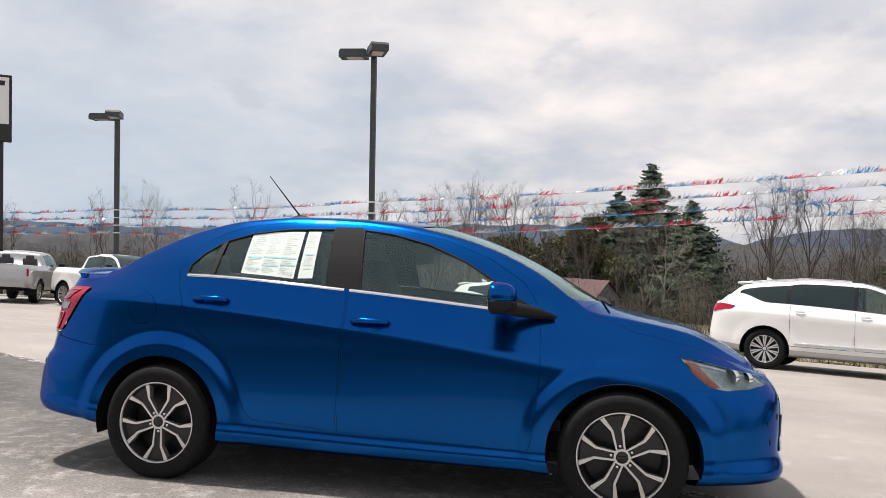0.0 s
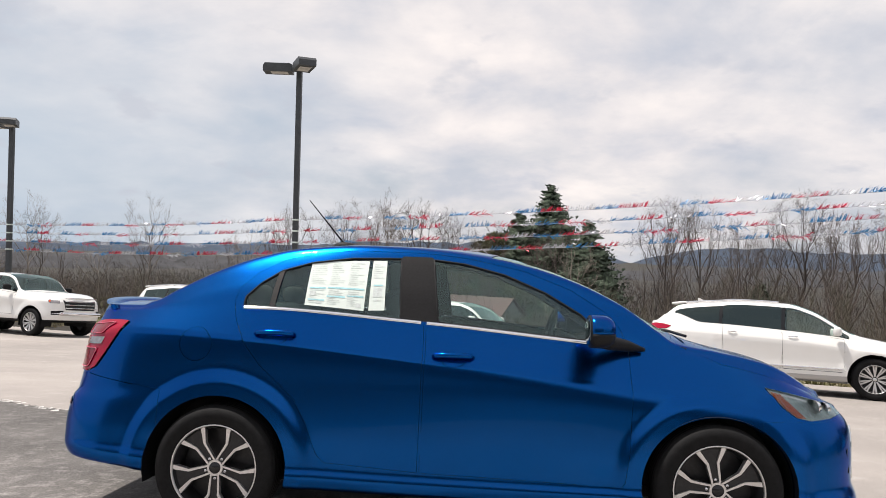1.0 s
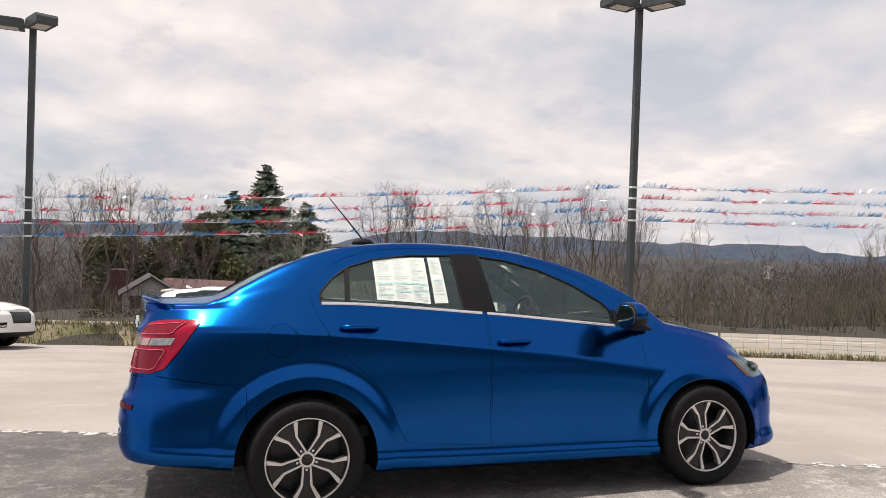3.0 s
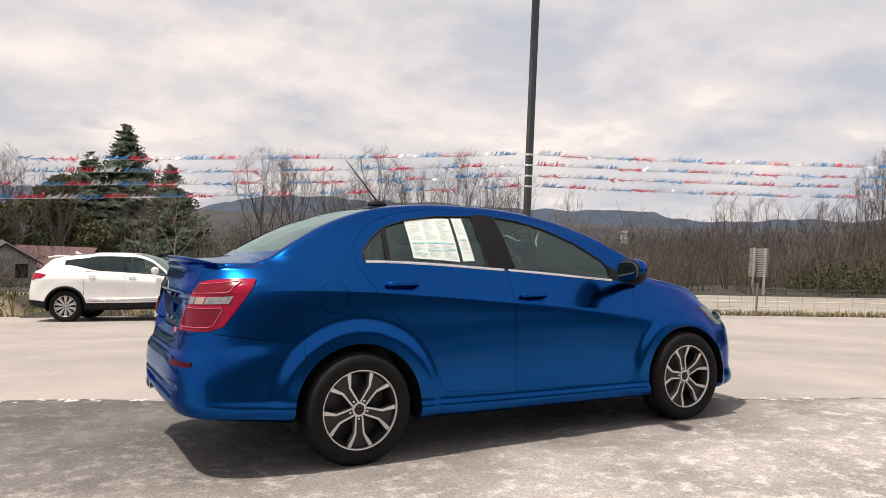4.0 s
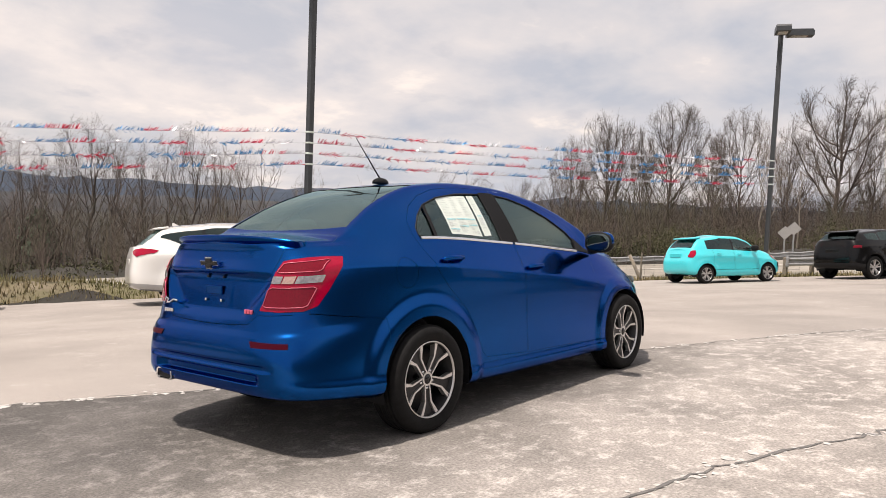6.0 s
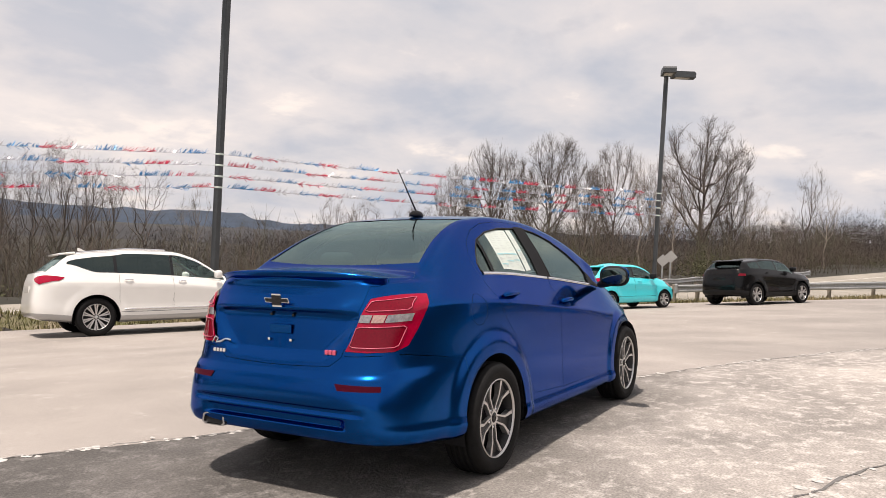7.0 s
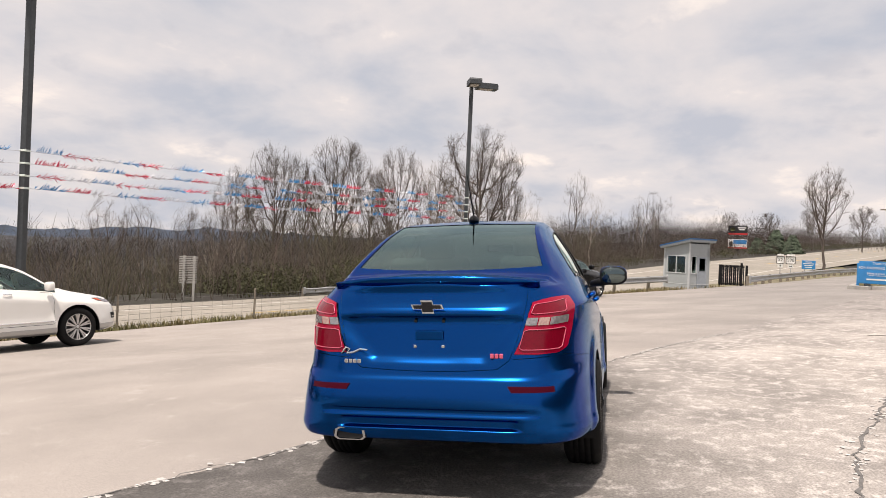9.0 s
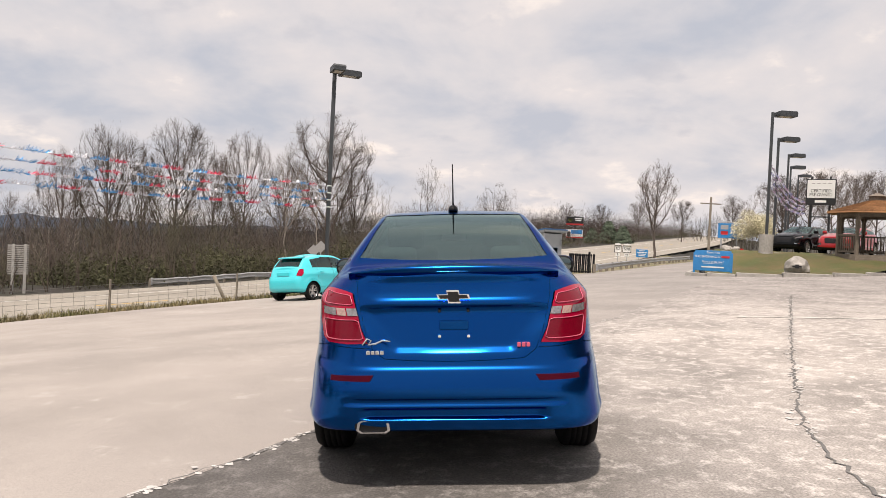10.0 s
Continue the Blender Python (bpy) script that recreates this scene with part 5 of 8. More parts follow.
# ---- lamp posts and bunting ----
def lamp_post(x, y, base, height, heads, label, r=0.085):
    ob = thing("lamp_post", pose(x, y, base), label, "lamp post", "lamp posts of the lot")
    bm = bmesh.new()
    add_box(bm, (0, 0, height / 2), (r * 2, r * 2, height), None, .015)
    part("post", bm, M_POLE, ob)
    bm = bmesh.new()
    add_box(bm, (0, 0, .012), (.36, .36, .03), None, .006)
    part("base_plate", bm, M_POLE, ob)
    for ax, ay in heads:
        bm = bmesh.new()
        d = math.hypot(ax, ay)
        a = math.degrees(math.atan2(ay, ax))
        add_box(bm, (.14, 0, height - .10), (.20, .09, .09), pose(0, 0, 0, 0, 0, a))
        arm = part("bracket", bm, M_POLE, ob)
        bm = bmesh.new()
        m = pose(0, 0, 0, 0, 0, a)
        add_prism(bm, [(.22, height - .20), (.22, height + .03), (.30, height + .06), (d + .36, height + .06), (d + .42, height - .02), (d + .42, height - .20)], .56, m @ Matrix.Translation((0, -.28, 0)), "y")
        head = part("lamp_head", bm, M_POLE, ob, "dark box lamp head")
        bm = bmesh.new()
        add_box(bm, ((d + .56) / 2, 0, height - .203), (d * .75, .36, .008), m)
        part("diffuser", bm, M_DIFFUSER, head, "pale flat diffuser")
    return ob


M_DIFFUSER = material("lamp_diffuser", (0.55, 0.52, 0.48), 0.3, vary=0.1, scale=20)
M_CONCRETE = material("cast_concrete", (0.40, 0.38, 0.35), 0.85, vary=0.15, scale=14, second=0.25, second_scale=2, bump=0.3, bump_scale=60)
POSTS = [(-35.0, 30.4), (-19.2, 24.3), (-6.31, 19.62), (9.9, 13.53), (28.9, 6.08)]
POST_TOP = [6.1, 6.15, 7.38, 8.35, 8.98]
for (x, y), top in zip(POSTS, POST_TOP):
    b = float(land_height(np.array([x]), np.array([y]))[0]) - .02
    lamp_post(x, y, b, top - b, ((.36, -.74), (-.72, -.08 if x < 20 else -.28)), "tall dark lamp post with two box lamp heads")

M_TINSEL = [material("red_tinsel", (0.60, 0.015, 0.06), 0.3, 0.3, vary=0.3, scale=30), material("blue_tinsel", (0.02, 0.22, 0.50), 0.3, 0.3, vary=0.3, scale=30),
            material("silver_tinsel", (0.75, 0.76, 0.80), 0.25, 0.5, vary=0.2, scale=30)]


def bunting(p, q, sag, seed, label, mats=None):
    """A line of tinsel fringe between two posts: a cord, and strands in runs of red, silver and blue."""
    rnd = random.Random(seed)
    ob = thing("bunting", Matrix.Identity(4), label, "bunting", "fringe bunting on the lamp posts")
    p, q = Vector(p), Vector(q)
    length = (q - p).length
    along = (q - p).normalized()
    side = Vector((along.y, -along.x, 0))
    n = int(length / 0.35)

    def at(t):
        return p.lerp(q, t) - Vector((0, 0, sag * 4 * t * (1 - t)))
    bm = bmesh.new()
    add_tube(bm, [at(t) for t in np.linspace(0, 1, n)], .007, 4)
    part("cord", bm, M_TINSEL[2], ob, "thin silver cord")
    runs = {0: [], 1: [], 2: []}
    s = 0.25
    order = [0, 2, 1]
    c = rnd.randrange(3)
    while s < length - 0.3:
        step = rnd.uniform(.62, .85)
        col = order[c % 3]
        c += 1
        lean = rnd.uniform(.35, .9)
        up = rnd.uniform(-.10, .85)
        for _ in range(int(step * (62 if col != 2 else 55))):
            t = (s + rnd.random() * step) / length
            if t >= .99:
                break
            a = at(t)
            L = rnd.uniform(.10, .22)
            d = (along * lean * rnd.uniform(.4, 1.3) + side * rnd.uniform(-.5, .5) + Vector((0, 0, up + rnd.uniform(-.45, .45)))).normalized()
            w = d.cross(Vector((rnd.uniform(-1, 1), rnd.uniform(-1, 1), rnd.uniform(-1, 1)))).normalized() * rnd.uniform(.005, .011)
            k = a + d * L * .55 + Vector((0, 0, rnd.uniform(-.02, .03)))
            runs[col].append((a - w, a + w, k + w, k - w, a + d * L))
        s += step
    for col, items in runs.items():
        v, f = [], []
        for five in items:
            b = len(v)
            v += [tuple(u) for u in five]
            f += [(b, b + 1, b + 2, b + 3), (b + 3, b + 2, b + 4)]
        o = mesh_object("fringe", v, f, (mats or M_TINSEL)[col], ob, "" if mats else ("red", "blue", "silver")[col] + " tinsel fringe")
        o["kind"] = "stuff"
    return ob


LOWS = {0: (1.0, .33), 1: (1.1, .33), 2: (1.27, .37), 3: (2.28, .31), 4: (2.60, .33)}


def flag_heights(i):
    low_, step = LOWS[i]
    return [low_ + step * k for k in range(4)]


for i in range(4):
    for k in range(4):
        (x0, y0), (x1, y1) = POSTS[i], POSTS[i + 1]
        bunting((x0, y0, flag_heights(i)[k]), (x1, y1, flag_heights(i + 1)[k]), .12, 10 * i + k, "red, silver and blue tinsel fringe strung between lamp posts")
# white bands where the cords are tied
for i, (x, y) in enumerate(POSTS):
    for zz in flag_heights(i):
        bm = bmesh.new()
        add_box(bm, (x, y, zz), (.19, .19, .05), None, .01)
        o = part("tie_band", bm, M_PAPER, None)
        tagged(o, "white tape band tied round a lamp post", "tie band", "tie bands")
# ---- the other vehicles ----
def vehicle(name, m, label, category, group, spec, body_mat, glass_rear=None):
    """A car, crossover or pickup from its main dimensions (metres; x from the middle of the wheelbase)."""
    g = lambda k, d=None: spec.get(k, d)  # noqa: E731
    wb, W, H, R = g("wb"), g("W"), g("H"), g("R")
    hw = W / 2
    xr, xf = -(wb / 2 + g("ro")), wb / 2 + g("fo")
    zs, zh, zcowl, zb0, zb1 = g("sill"), g("hood_front"), g("cowl"), g("belt_front"), g("belt_rear")
    xc, xrf, xrr, xrb, zrb = g("x_cowl"), g("x_roof_front"), g("x_roof_rear"), g("x_rear_base"), g("z_rear_base")
    K = knots
    crease = K((xr, zb1 - .16), (0, (zb0 + zb1) / 2 - .17), (wb / 2, zcowl - .26), (xf, zh - .2))
    belt = K((xr, zb1 - .01), (xrr, zb1), (xc - .45, zb0), (xc - .1, zcowl - .07), (wb / 2, zcowl - .10), (xf - .25, zh - .06), (xf, zh - .16))
    levels = [
        (K((xr, zs + .10), (-wb / 2, zs), (wb / 2, zs), (xf, zs + .02)), hw * .88, xr + .14, xf - .14, 6, 5),
        (K((xr, zs + .14), (-wb / 2, zs + .05), (wb / 2, zs + .05), (xf, zs + .08)), hw * .965, xr + .03, xf - .03, 7, 5.5),
        (K((xr, zs + .27), (-wb / 2, zs + .17), (wb / 2, zs + .17), (xf, zs + .2)), hw * .985, xr, xf, 7, 5.5),
        (K((xr, zs + .46), (0, zs + .38), (xf, zs + .40)), hw * .975, xr, xf - .01, 7, 5.5),
        (lambda x: crease(x) - .02, hw * .985, xr + .05, xf - .03, 6.5, 5),
        (crease, hw * .98, xr + .055, xf - .035, 6.5, 5),
        (belt, hw * .895, xr + .10, xf - .10, 6, 4.5)]
    zt = g("tail_top", zrb)
    top = K((xr + .06, zt - .04), (xrb, zrb + .01), (xrb + .12 * (xrr - xrb), zrb + .10 * (H - zrb)), (xrr - .02, H - g("drop", .075) - .03), (xrr + .35, H - g("drop", .075) * .7), (xrr + .8, H - g("drop", .075) * .3), ((xrr + xrf) / 2, H), (xrf, H - .03), (xrf + .35, H - .13), (xc - .02, zcowl + .045), (xc + .12, zcowl + .01),
            (wb / 2 + .1, (zcowl + zh) / 2 + .05), (xf - .32, zh + .02), (xf - .13, zh - .05))
    ry = hw * g("roof_w", .66)
    rail_y = K((xr, hw * .78), (xrr, ry), (xrf, ry), (xc, hw * .80), (wb / 2, hw * .74), (xf, hw * .55))
    rail_z = lambda x: top(x) - np.where((x > xrr - .3) & (x < xc - .1), .055, .03)  # noqa: E731
    ar = R * 1.17
    arches = ((wb / 2, R, ar, ar), (-wb / 2, R, ar, ar))
    s = Shell(levels, top, rail_y, rail_z, arches, ns=170, per=4, per_top=6, flare=g("flare", .018), flare_in=.049, flare_out=.189)
    low_, win_, last_ = (0, s.belt), (s.belt, s.rail), s.nr - 1
    for i, (cx, cz, rx, rz) in enumerate(arches):
        ring = [(cx + rx * math.cos(a), max(cz + rz * math.sin(a), .05)) for a in np.linspace(-.6, math.pi + .6, 30)]
        P_ = s.param(ring, (0, 2), low_, (xr + .2, xf - .2))
        P_[:2, 1] = P_[-2:, 1] = -2
        s.cut("arch%d" % i, None, raw=P_)
    panes = g("panes")
    for i, (x0, x1) in enumerate(panes):
        xs = np.linspace(x0, x1, 15)
        bot = belt(xs) + .012 + (g("kick", 0.0) * smoothstep(.35, 1.0, (xs - x0) / (x1 - x0)) if i == len(panes) - 1 else 0.0)
        up = np.minimum(rail_z(xs) - g("header", .05), H) - g("taper", .0) * smoothstep(-.2, 1.0, -(xs + .3) / abs(xrr + .3)) ** 2
        ok = up > bot + .02
        xs, bot, up = xs[ok], bot[ok], up[ok]
        s.cut("pane%d" % i, [(a, b) for a, b in zip(xs, bot)] + [(a, b) for a, b in zip(xs[::-1], up[::-1])], rows=win_, fine=1)
    for i in range(len(panes) - 1):
        x0, x1 = panes[i][1] + .03, panes[i + 1][0] - .03
        xs = np.linspace(x0, x1, 5)
        up = np.minimum(rail_z(xs) - g("header", .05), H) - g("taper", .0) * smoothstep(-.2, 1.0, -(xs + .3) / abs(xrr + .3)) ** 2
        s.cut("pillar%d" % i, [(a, b) for a, b in zip(xs, belt(xs) + .012)] + [(a, b) for a, b in zip(xs[::-1], up[::-1])], rows=win_, fine=2)

    def over(x0, x1, inset, bow):
        pts = [(x0 + bow * (k / 8) ** 2, (float(rail_y(x0)) - inset) * k / 8) for k in range(9)]
        pts += [(x, float(rail_y(x)) - inset) for x in np.linspace(x0 + bow, x1 - bow, 8)[1:-1]]
        pts += [(x1 - bow * (k / 8) ** 2, (float(rail_y(x1)) - inset) * k / 8) for k in range(8, -1, -1)]
        P_ = s.param(pts, (0, 1), (s.rail - 1, last_))
        P_[0, 1] = P_[-1, 1] = last_ + 1
        return P_
    s.cut("windshield", None, raw=over(xrf + .05, xc - .03, .02, -.06))
    if xrr - xrb > .12:
        s.cut("rear_window", None, raw=over(xrb + .02, xrr - .05, .06, .01))
    lamp = g("tail")
    s.cut("tail_lamp", lamp, axes=(0, 1, 2), rows=low_, fine=3)
    s.cut("headlamp", g("head"), axes=(0, 1, 2), rows=(0, s.belt + 2), fine=3)
    gh, gl, gw = g("grille")
    q = s.param([(xf, gw, gh), (xf, gw * .85, gl)], (0, 1, 2), low_)
    s.cut("grille", None, raw=[(s.ns, q[0][1]), tuple(q[0]), tuple(q[1]), (s.ns, q[1][1])])
    if g("cladding"):
        zc_ = zs + g("cladding")
        q0 = s.param([(xr + .02, .3, zc_ + .1), (0, hw, zc_), (xf - .02, .3, zc_ + .04)], (0, 1, 2), low_)
        s.cut("cladding", None, raw=[(-1, -1), (-1, q0[0][1]), (q0[0][0], q0[0][1]), (s.ns * .18, q0[1][1] + .5), (s.ns * .5, q0[1][1]), (s.ns * .82, q0[1][1] + .5), (q0[2][0], q0[2][1]), (s.ns, q0[2][1]), (s.ns, -1)])
    for nm, spans in (("door", g("doors")),):
        for i, (x0, x1) in enumerate(spans):
            zb_ = zs + .20
            out = [(x0, zb_), (x1, zb_), (x1, float(belt(x1)) - .005), (x0, float(belt(x0)) - .005)]
            s.cut("door%d" % i, out, rows=low_, fine=8)
    ob = thing(name, m, label, category, group)
    mesh_object("body", *both(*s.half(None)), body_mat, ob, "", True)
    mesh_object("windshield", *both(*s.half("windshield", .05, -.004)), M_GLASS, ob, "clear windshield", True)
    if "rear_window" in s.names:
        mesh_object("rear_window", *both(*s.half("rear_window", .05, .004)), glass_rear or M_PRIVACY, ob, "dark rear window", True)
    mesh_object("grille", *both(*s.half("grille", .05, .004)), M_GLOSSBLACK, ob, "dark front grille", True)
    if "cladding" in s.names:
        mesh_object("lower_cladding", *both(*s.half("cladding", .02, .004)), g("clad_mat", M_DARK), ob, "dark lower cladding", True)
    for side in (-1, 1):
        for i in range(len(panes)):
            mesh_object("side_window", *mirrored(*s.half("pane%d" % i, .05, -.003), side), M_GLASS if i == 0 else (glass_rear or M_PRIVACY), ob, "", True)
        for i in range(len(panes) - 1):
            mesh_object("window_pillar", *mirrored(*s.half("pillar%d" % i, .02, -.001), side), M_GLOSSBLACK, ob, "gloss black window pillar", True)
        for i in range(len(g("doors"))):
            mesh_object("door", *mirrored(*s.half("door%d" % i, .14), side), body_mat, ob, "", True)
            x0, x1 = g("doors")[i]
            hz = float(crease(x0)) + .05
            p = s.param([(x0 + .10, hz), (x0 + .26, hz)], (0, 2), low_)
            pts = (s.at(p) + s.at(p, s.normal) * .025) * np.array([1, side, 1])
            tube_along("door_handle", [pts[0], pts.mean(0) + np.array([0, side * .008, 0]), pts[1]], .014, g("handle_mat", body_mat), ob, "", 6)
        mesh_object("tail_lamp", *mirrored(*s.half("tail_lamp", .02, .012), side), g("tail_mat", M_REDLENS), ob, "red tail lamp", True)
        mesh_object("headlamp", *mirrored(*s.half("headlamp", .02, .006), side), M_CLEARLAMP, ob, "bright headlamp", True)
        for cx, cz, rx, rz in arches:
            arch_liner(ob, cx, cz, rx, rz, hw * .6, hw * .955, side)
        # fog lamp recess with a bright strip, and a marker at the lamp's outer end
        fog = s.param([(xf - .24, hw * .84, zs + .36), (xf - .06, hw * .56, zs + .38), (xf - .05, hw * .56, zs + .26), (xf - .22, hw * .84, zs + .24)], (0, 1, 2), low_)
        mesh_object("fog_recess", *mirrored(*s.patch(fog, (0, 1), (0, 1), 6, 3, .005), side), M_DARK, ob, "black fog lamp recess", True)
        mesh_object("fog_strip", *mirrored(*s.patch(fog, (.08, .92), (.60, .78), 6, 1, .009), side), M_CHROME, ob, "bright fog lamp strip", True)
        hq = g("head")
        mk = s.param([hq[0], hq[1], hq[-2], hq[-1]], (0, 1, 2), (0, s.belt + 2))
        mesh_object("marker_lens", *mirrored(*s.patch(mk, (.06, .42), (.15, .85), 3, 2, .010), side), M_AMBER, ob, "amber marker lens", True)
        if g("arch_trim"):
            for cx, cz, rx, rz in arches:
                pts = s.param([(cx + rx * 1.03 * math.cos(a), cz + rz * 1.03 * math.sin(a)) for a in np.linspace(.02, math.pi - .02, 22)], (0, 2), low_, (xr + .2, xf - .2))
                pts = (s.at(pts) + s.at(pts, s.normal) * .003) * np.array([1, side, 1])
                tube_along("arch_trim", pts, .028, M_DARK, ob, "black arch trim", 6)
        for wx in (-wb / 2, wb / 2):
            car_wheel(ob, wx, side * (hw - g("tyre_w", .235) / 2 - .03), R, g("rim"), g("tyre_w", .235), side, g("wheel", "ten"))
        mx = xc - .38
        mz = float(belt(mx)) + .11
        bm = bmesh.new()
        add_box(bm, (mx, side * (hw + .06), mz), (.14, .22, .17), None, .045)
        mc = part("door_mirror", bm, g("mirror_mat", body_mat), ob, "", True)
        if g("chrome_sill"):
            p = s.param([(x, zs + .26) for x in np.linspace(-wb / 2 + ar + .08, wb / 2 - ar - .06, 10)], (0, 2), low_)
            pts = (s.at(p) + s.at(p, s.normal) * .008) * np.array([1, side, 1])
            tube_along("sill_trim", pts, .016, M_CHROME, ob, "bright sill strip", 5)
        if g("rails"):
            xs = np.linspace(xrr + .1, xrf - .2, 14)
            pts = [(x, side * (float(rail_y(x)) - .02), float(top(x)) - .01) for x in xs]
            tube_along("roof_rail", pts, .018, M_CHROME if g("rails") == "chrome" else body_mat, ob, "roof rail", 6)
    bm = bmesh.new()
    add_box(bm, (0, 0, zs + .10), (wb * .98, W * .70, .16))
    part("underbody", bm, M_DARK, ob, "black underbody")
    bm = bmesh.new()
    for sx, sy in ((.1, -.4), (.1, .4), (-.85, -.35), (-.85, .35)):
        add_box(bm, (sx + .15, sy * hw / .9, zb0 - .38), (.5, .5, .2), None, .05)
        add_box(bm, (0, 0, 0), (.16, .48, .70), pose(sx - .16, sy * hw / .9, zb0 - .05, 0, -12, 0), .05)
        add_box(bm, (0, 0, 0), (.11, .26, .18), pose(sx - .25, sy * hw / .9, zb0 + .32, 0, -12, 0), .04)
    part("seats", bm, M_CLOTH, ob, "dark seats", True)
    bm = bmesh.new()
    add_box(bm, (xc - .35, 0, zcowl - .16), (.5, W * .75, .3), None, .06)
    part("dashboard", bm, M_INNER, ob, "dark dashboard")
    if g("spoiler"):
        bm = bmesh.new()
        add_box(bm, (0, 0, 0), (.30, ry * 1.72, .045), pose(xrr - .05, 0, H - g("drop", .075) - .022, 0, -7, 0), .018)
        part("roof_spoiler", bm, g("spoiler"), ob, "", True)
    if g("fin"):
        bm = bmesh.new()
        add_prism(bm, [(0, -.02), (.16, -.02), (.03, .05), (.0, .05)], .03, Matrix.Translation((xrr + .25, -.015, H - .02)), "y")
        part("antenna_fin", bm, body_mat, ob)
    if g("plate"):
        bm = bmesh.new()
        add_box(bm, (xr + .03, 0, g("plate")), (.03, .50, .12), None, .008)
        part("plate_area", bm, M_GLOSSBLACK if body_mat is M_BLACKP else body_mat, ob)
    if g("bar"):
        bm = bmesh.new()
        add_box(bm, (xf + .005, 0, g("bar")), (.05, hw * 1.45, .10), None, .03)
        part("front_bumper_bar", bm, M_CHROME, ob, "chrome bumper bar", True)
    if g("grille_bars"):
        for k in range(g("grille_bars")):
            zz = gl + (gh - gl) * (k + .6) / g("grille_bars")
            bm = bmesh.new()
            add_box(bm, (xf - .005, 0, zz), (.03, gw * 1.8, .022), None, .006)
            part("grille_bar", bm, M_CHROME, ob, "chrome grille bar")
    return ob, s


ROW = "cars parked along the lot edge"
ENCLAVE = dict(wb=3.07, fo=1.0, ro=1.12, W=2.0, H=1.775, R=.385, rim=.262, sill=.27, hood_front=.98, cowl=1.14, belt_front=1.12, belt_rear=1.27, x_cowl=1.30, x_roof_front=.10, x_roof_rear=-1.95, taper=.03, drop=.085, kick=.16,
               x_rear_base=-2.44, z_rear_base=1.30, panes=[(1.12, .02), (-.04, -1.12), (-1.18, -2.05)], doors=[(-.01, 1.05), (-1.10, -.03)], tail=[(-2.10, .93, 1.20), (-2.55, .62, 1.21), (-2.58, .50, 1.14), (-2.52, .75, 1.06), (-2.2, .93, 1.12)],
               head=[(1.88, .92, 1.0), (2.2, .80, .99), (2.42, .62, .93), (2.42, .60, .86), (2.25, .78, .84), (2.0, .90, .92)], grille=(.88, .55, .45), cladding=.12, clad_mat=M_SILVER, chrome_sill=True, rails="chrome",
               spoiler=M_WHITE, fin=True, plate=.95, handle_mat=M_CHROME)
ENVISION = dict(ENCLAVE, wb=2.78, fo=.95, ro=.92, W=1.88, H=1.64, R=.37, rim=.245, sill=.27, hood_front=.93, cowl=1.08, belt_front=1.07, belt_rear=1.20, x_cowl=1.02, x_roof_front=.1, x_roof_rear=-1.72, x_rear_base=-2.08, z_rear_base=1.24,
                panes=[(.85, -.05), (-.12, -1.45)], doors=[(-.08, .88), (-.98, -.10)], tail=[(-1.82, .88, 1.12), (-2.2, .55, 1.12), (-2.22, .45, 1.05), (-2.15, .7, .99), (-1.95, .86, 1.03)],
                head=[(1.66, .86, .95), (2.0, .74, .94), (2.22, .5, .88), (2.22, .5, .83), (2.0, .74, .82), (1.8, .84, .87)], cladding=.16, clad_mat=M_DARK, arch_trim=True, rails=None, grille_bars=3, kick=.12)
XT6 = dict(ENCLAVE, wb=2.863, fo=.98, ro=1.2, W=1.964, H=1.755, R=.385, rim=.267, hood_front=1.02, cowl=1.17, belt_front=1.15, belt_rear=1.23, x_cowl=1.0, x_roof_front=.05, x_roof_rear=-2.0, x_rear_base=-2.35, z_rear_base=1.30,
           panes=[(.85, -.12), (-.19, -1.05), (-1.12, -1.95)], doors=[(-.14, .9), (-1.05, -.16)], tail=[(-2.2, .92, 1.22), (-2.55, .6, 1.2), (-2.58, .52, .85), (-2.5, .72, .85), (-2.3, .9, 1.08)],
           head=[(1.75, .92, 1.02), (2.1, .80, 1.03), (2.3, .62, 1.01), (2.3, .62, .96), (2.1, .80, .95), (1.9, .90, .98)], grille=(1.0, .62, .42), cladding=.10, clad_mat=M_DARK, handle_mat=M_WHITE, kick=.05, drop=.06)
PICKUP = dict(wb=3.745, fo=.95, ro=1.18, W=2.06, H=1.92, R=.42, rim=.285, tyre_w=.27, sill=.42, hood_front=1.26, cowl=1.34, belt_front=1.33, belt_rear=1.36, x_cowl=1.22, x_roof_front=.35, x_roof_rear=-.95, x_rear_base=-1.03, z_rear_base=1.40,
              tail_top=1.42, panes=[(1.05, .12), (.03, -.85)], doors=[(.06, 1.08), (-.9, .04)], tail=[(-2.93, .98, 1.36), (-3.04, .92, 1.36), (-3.04, .92, .98), (-2.93, .98, .98)], head=[(2.45, .94, 1.20), (2.68, .84, 1.20), (2.78, .70, 1.18), (2.78, .70, 1.02), (2.62, .86, 1.02), (2.5, .94, 1.05)],
              grille=(1.22, .82, .62), grille_bars=4, bar=.70, cladding=.04, roof_w=.70, handle_mat=M_WHITE, mirror_mat=M_DARK, plate=.75, flare=.03)
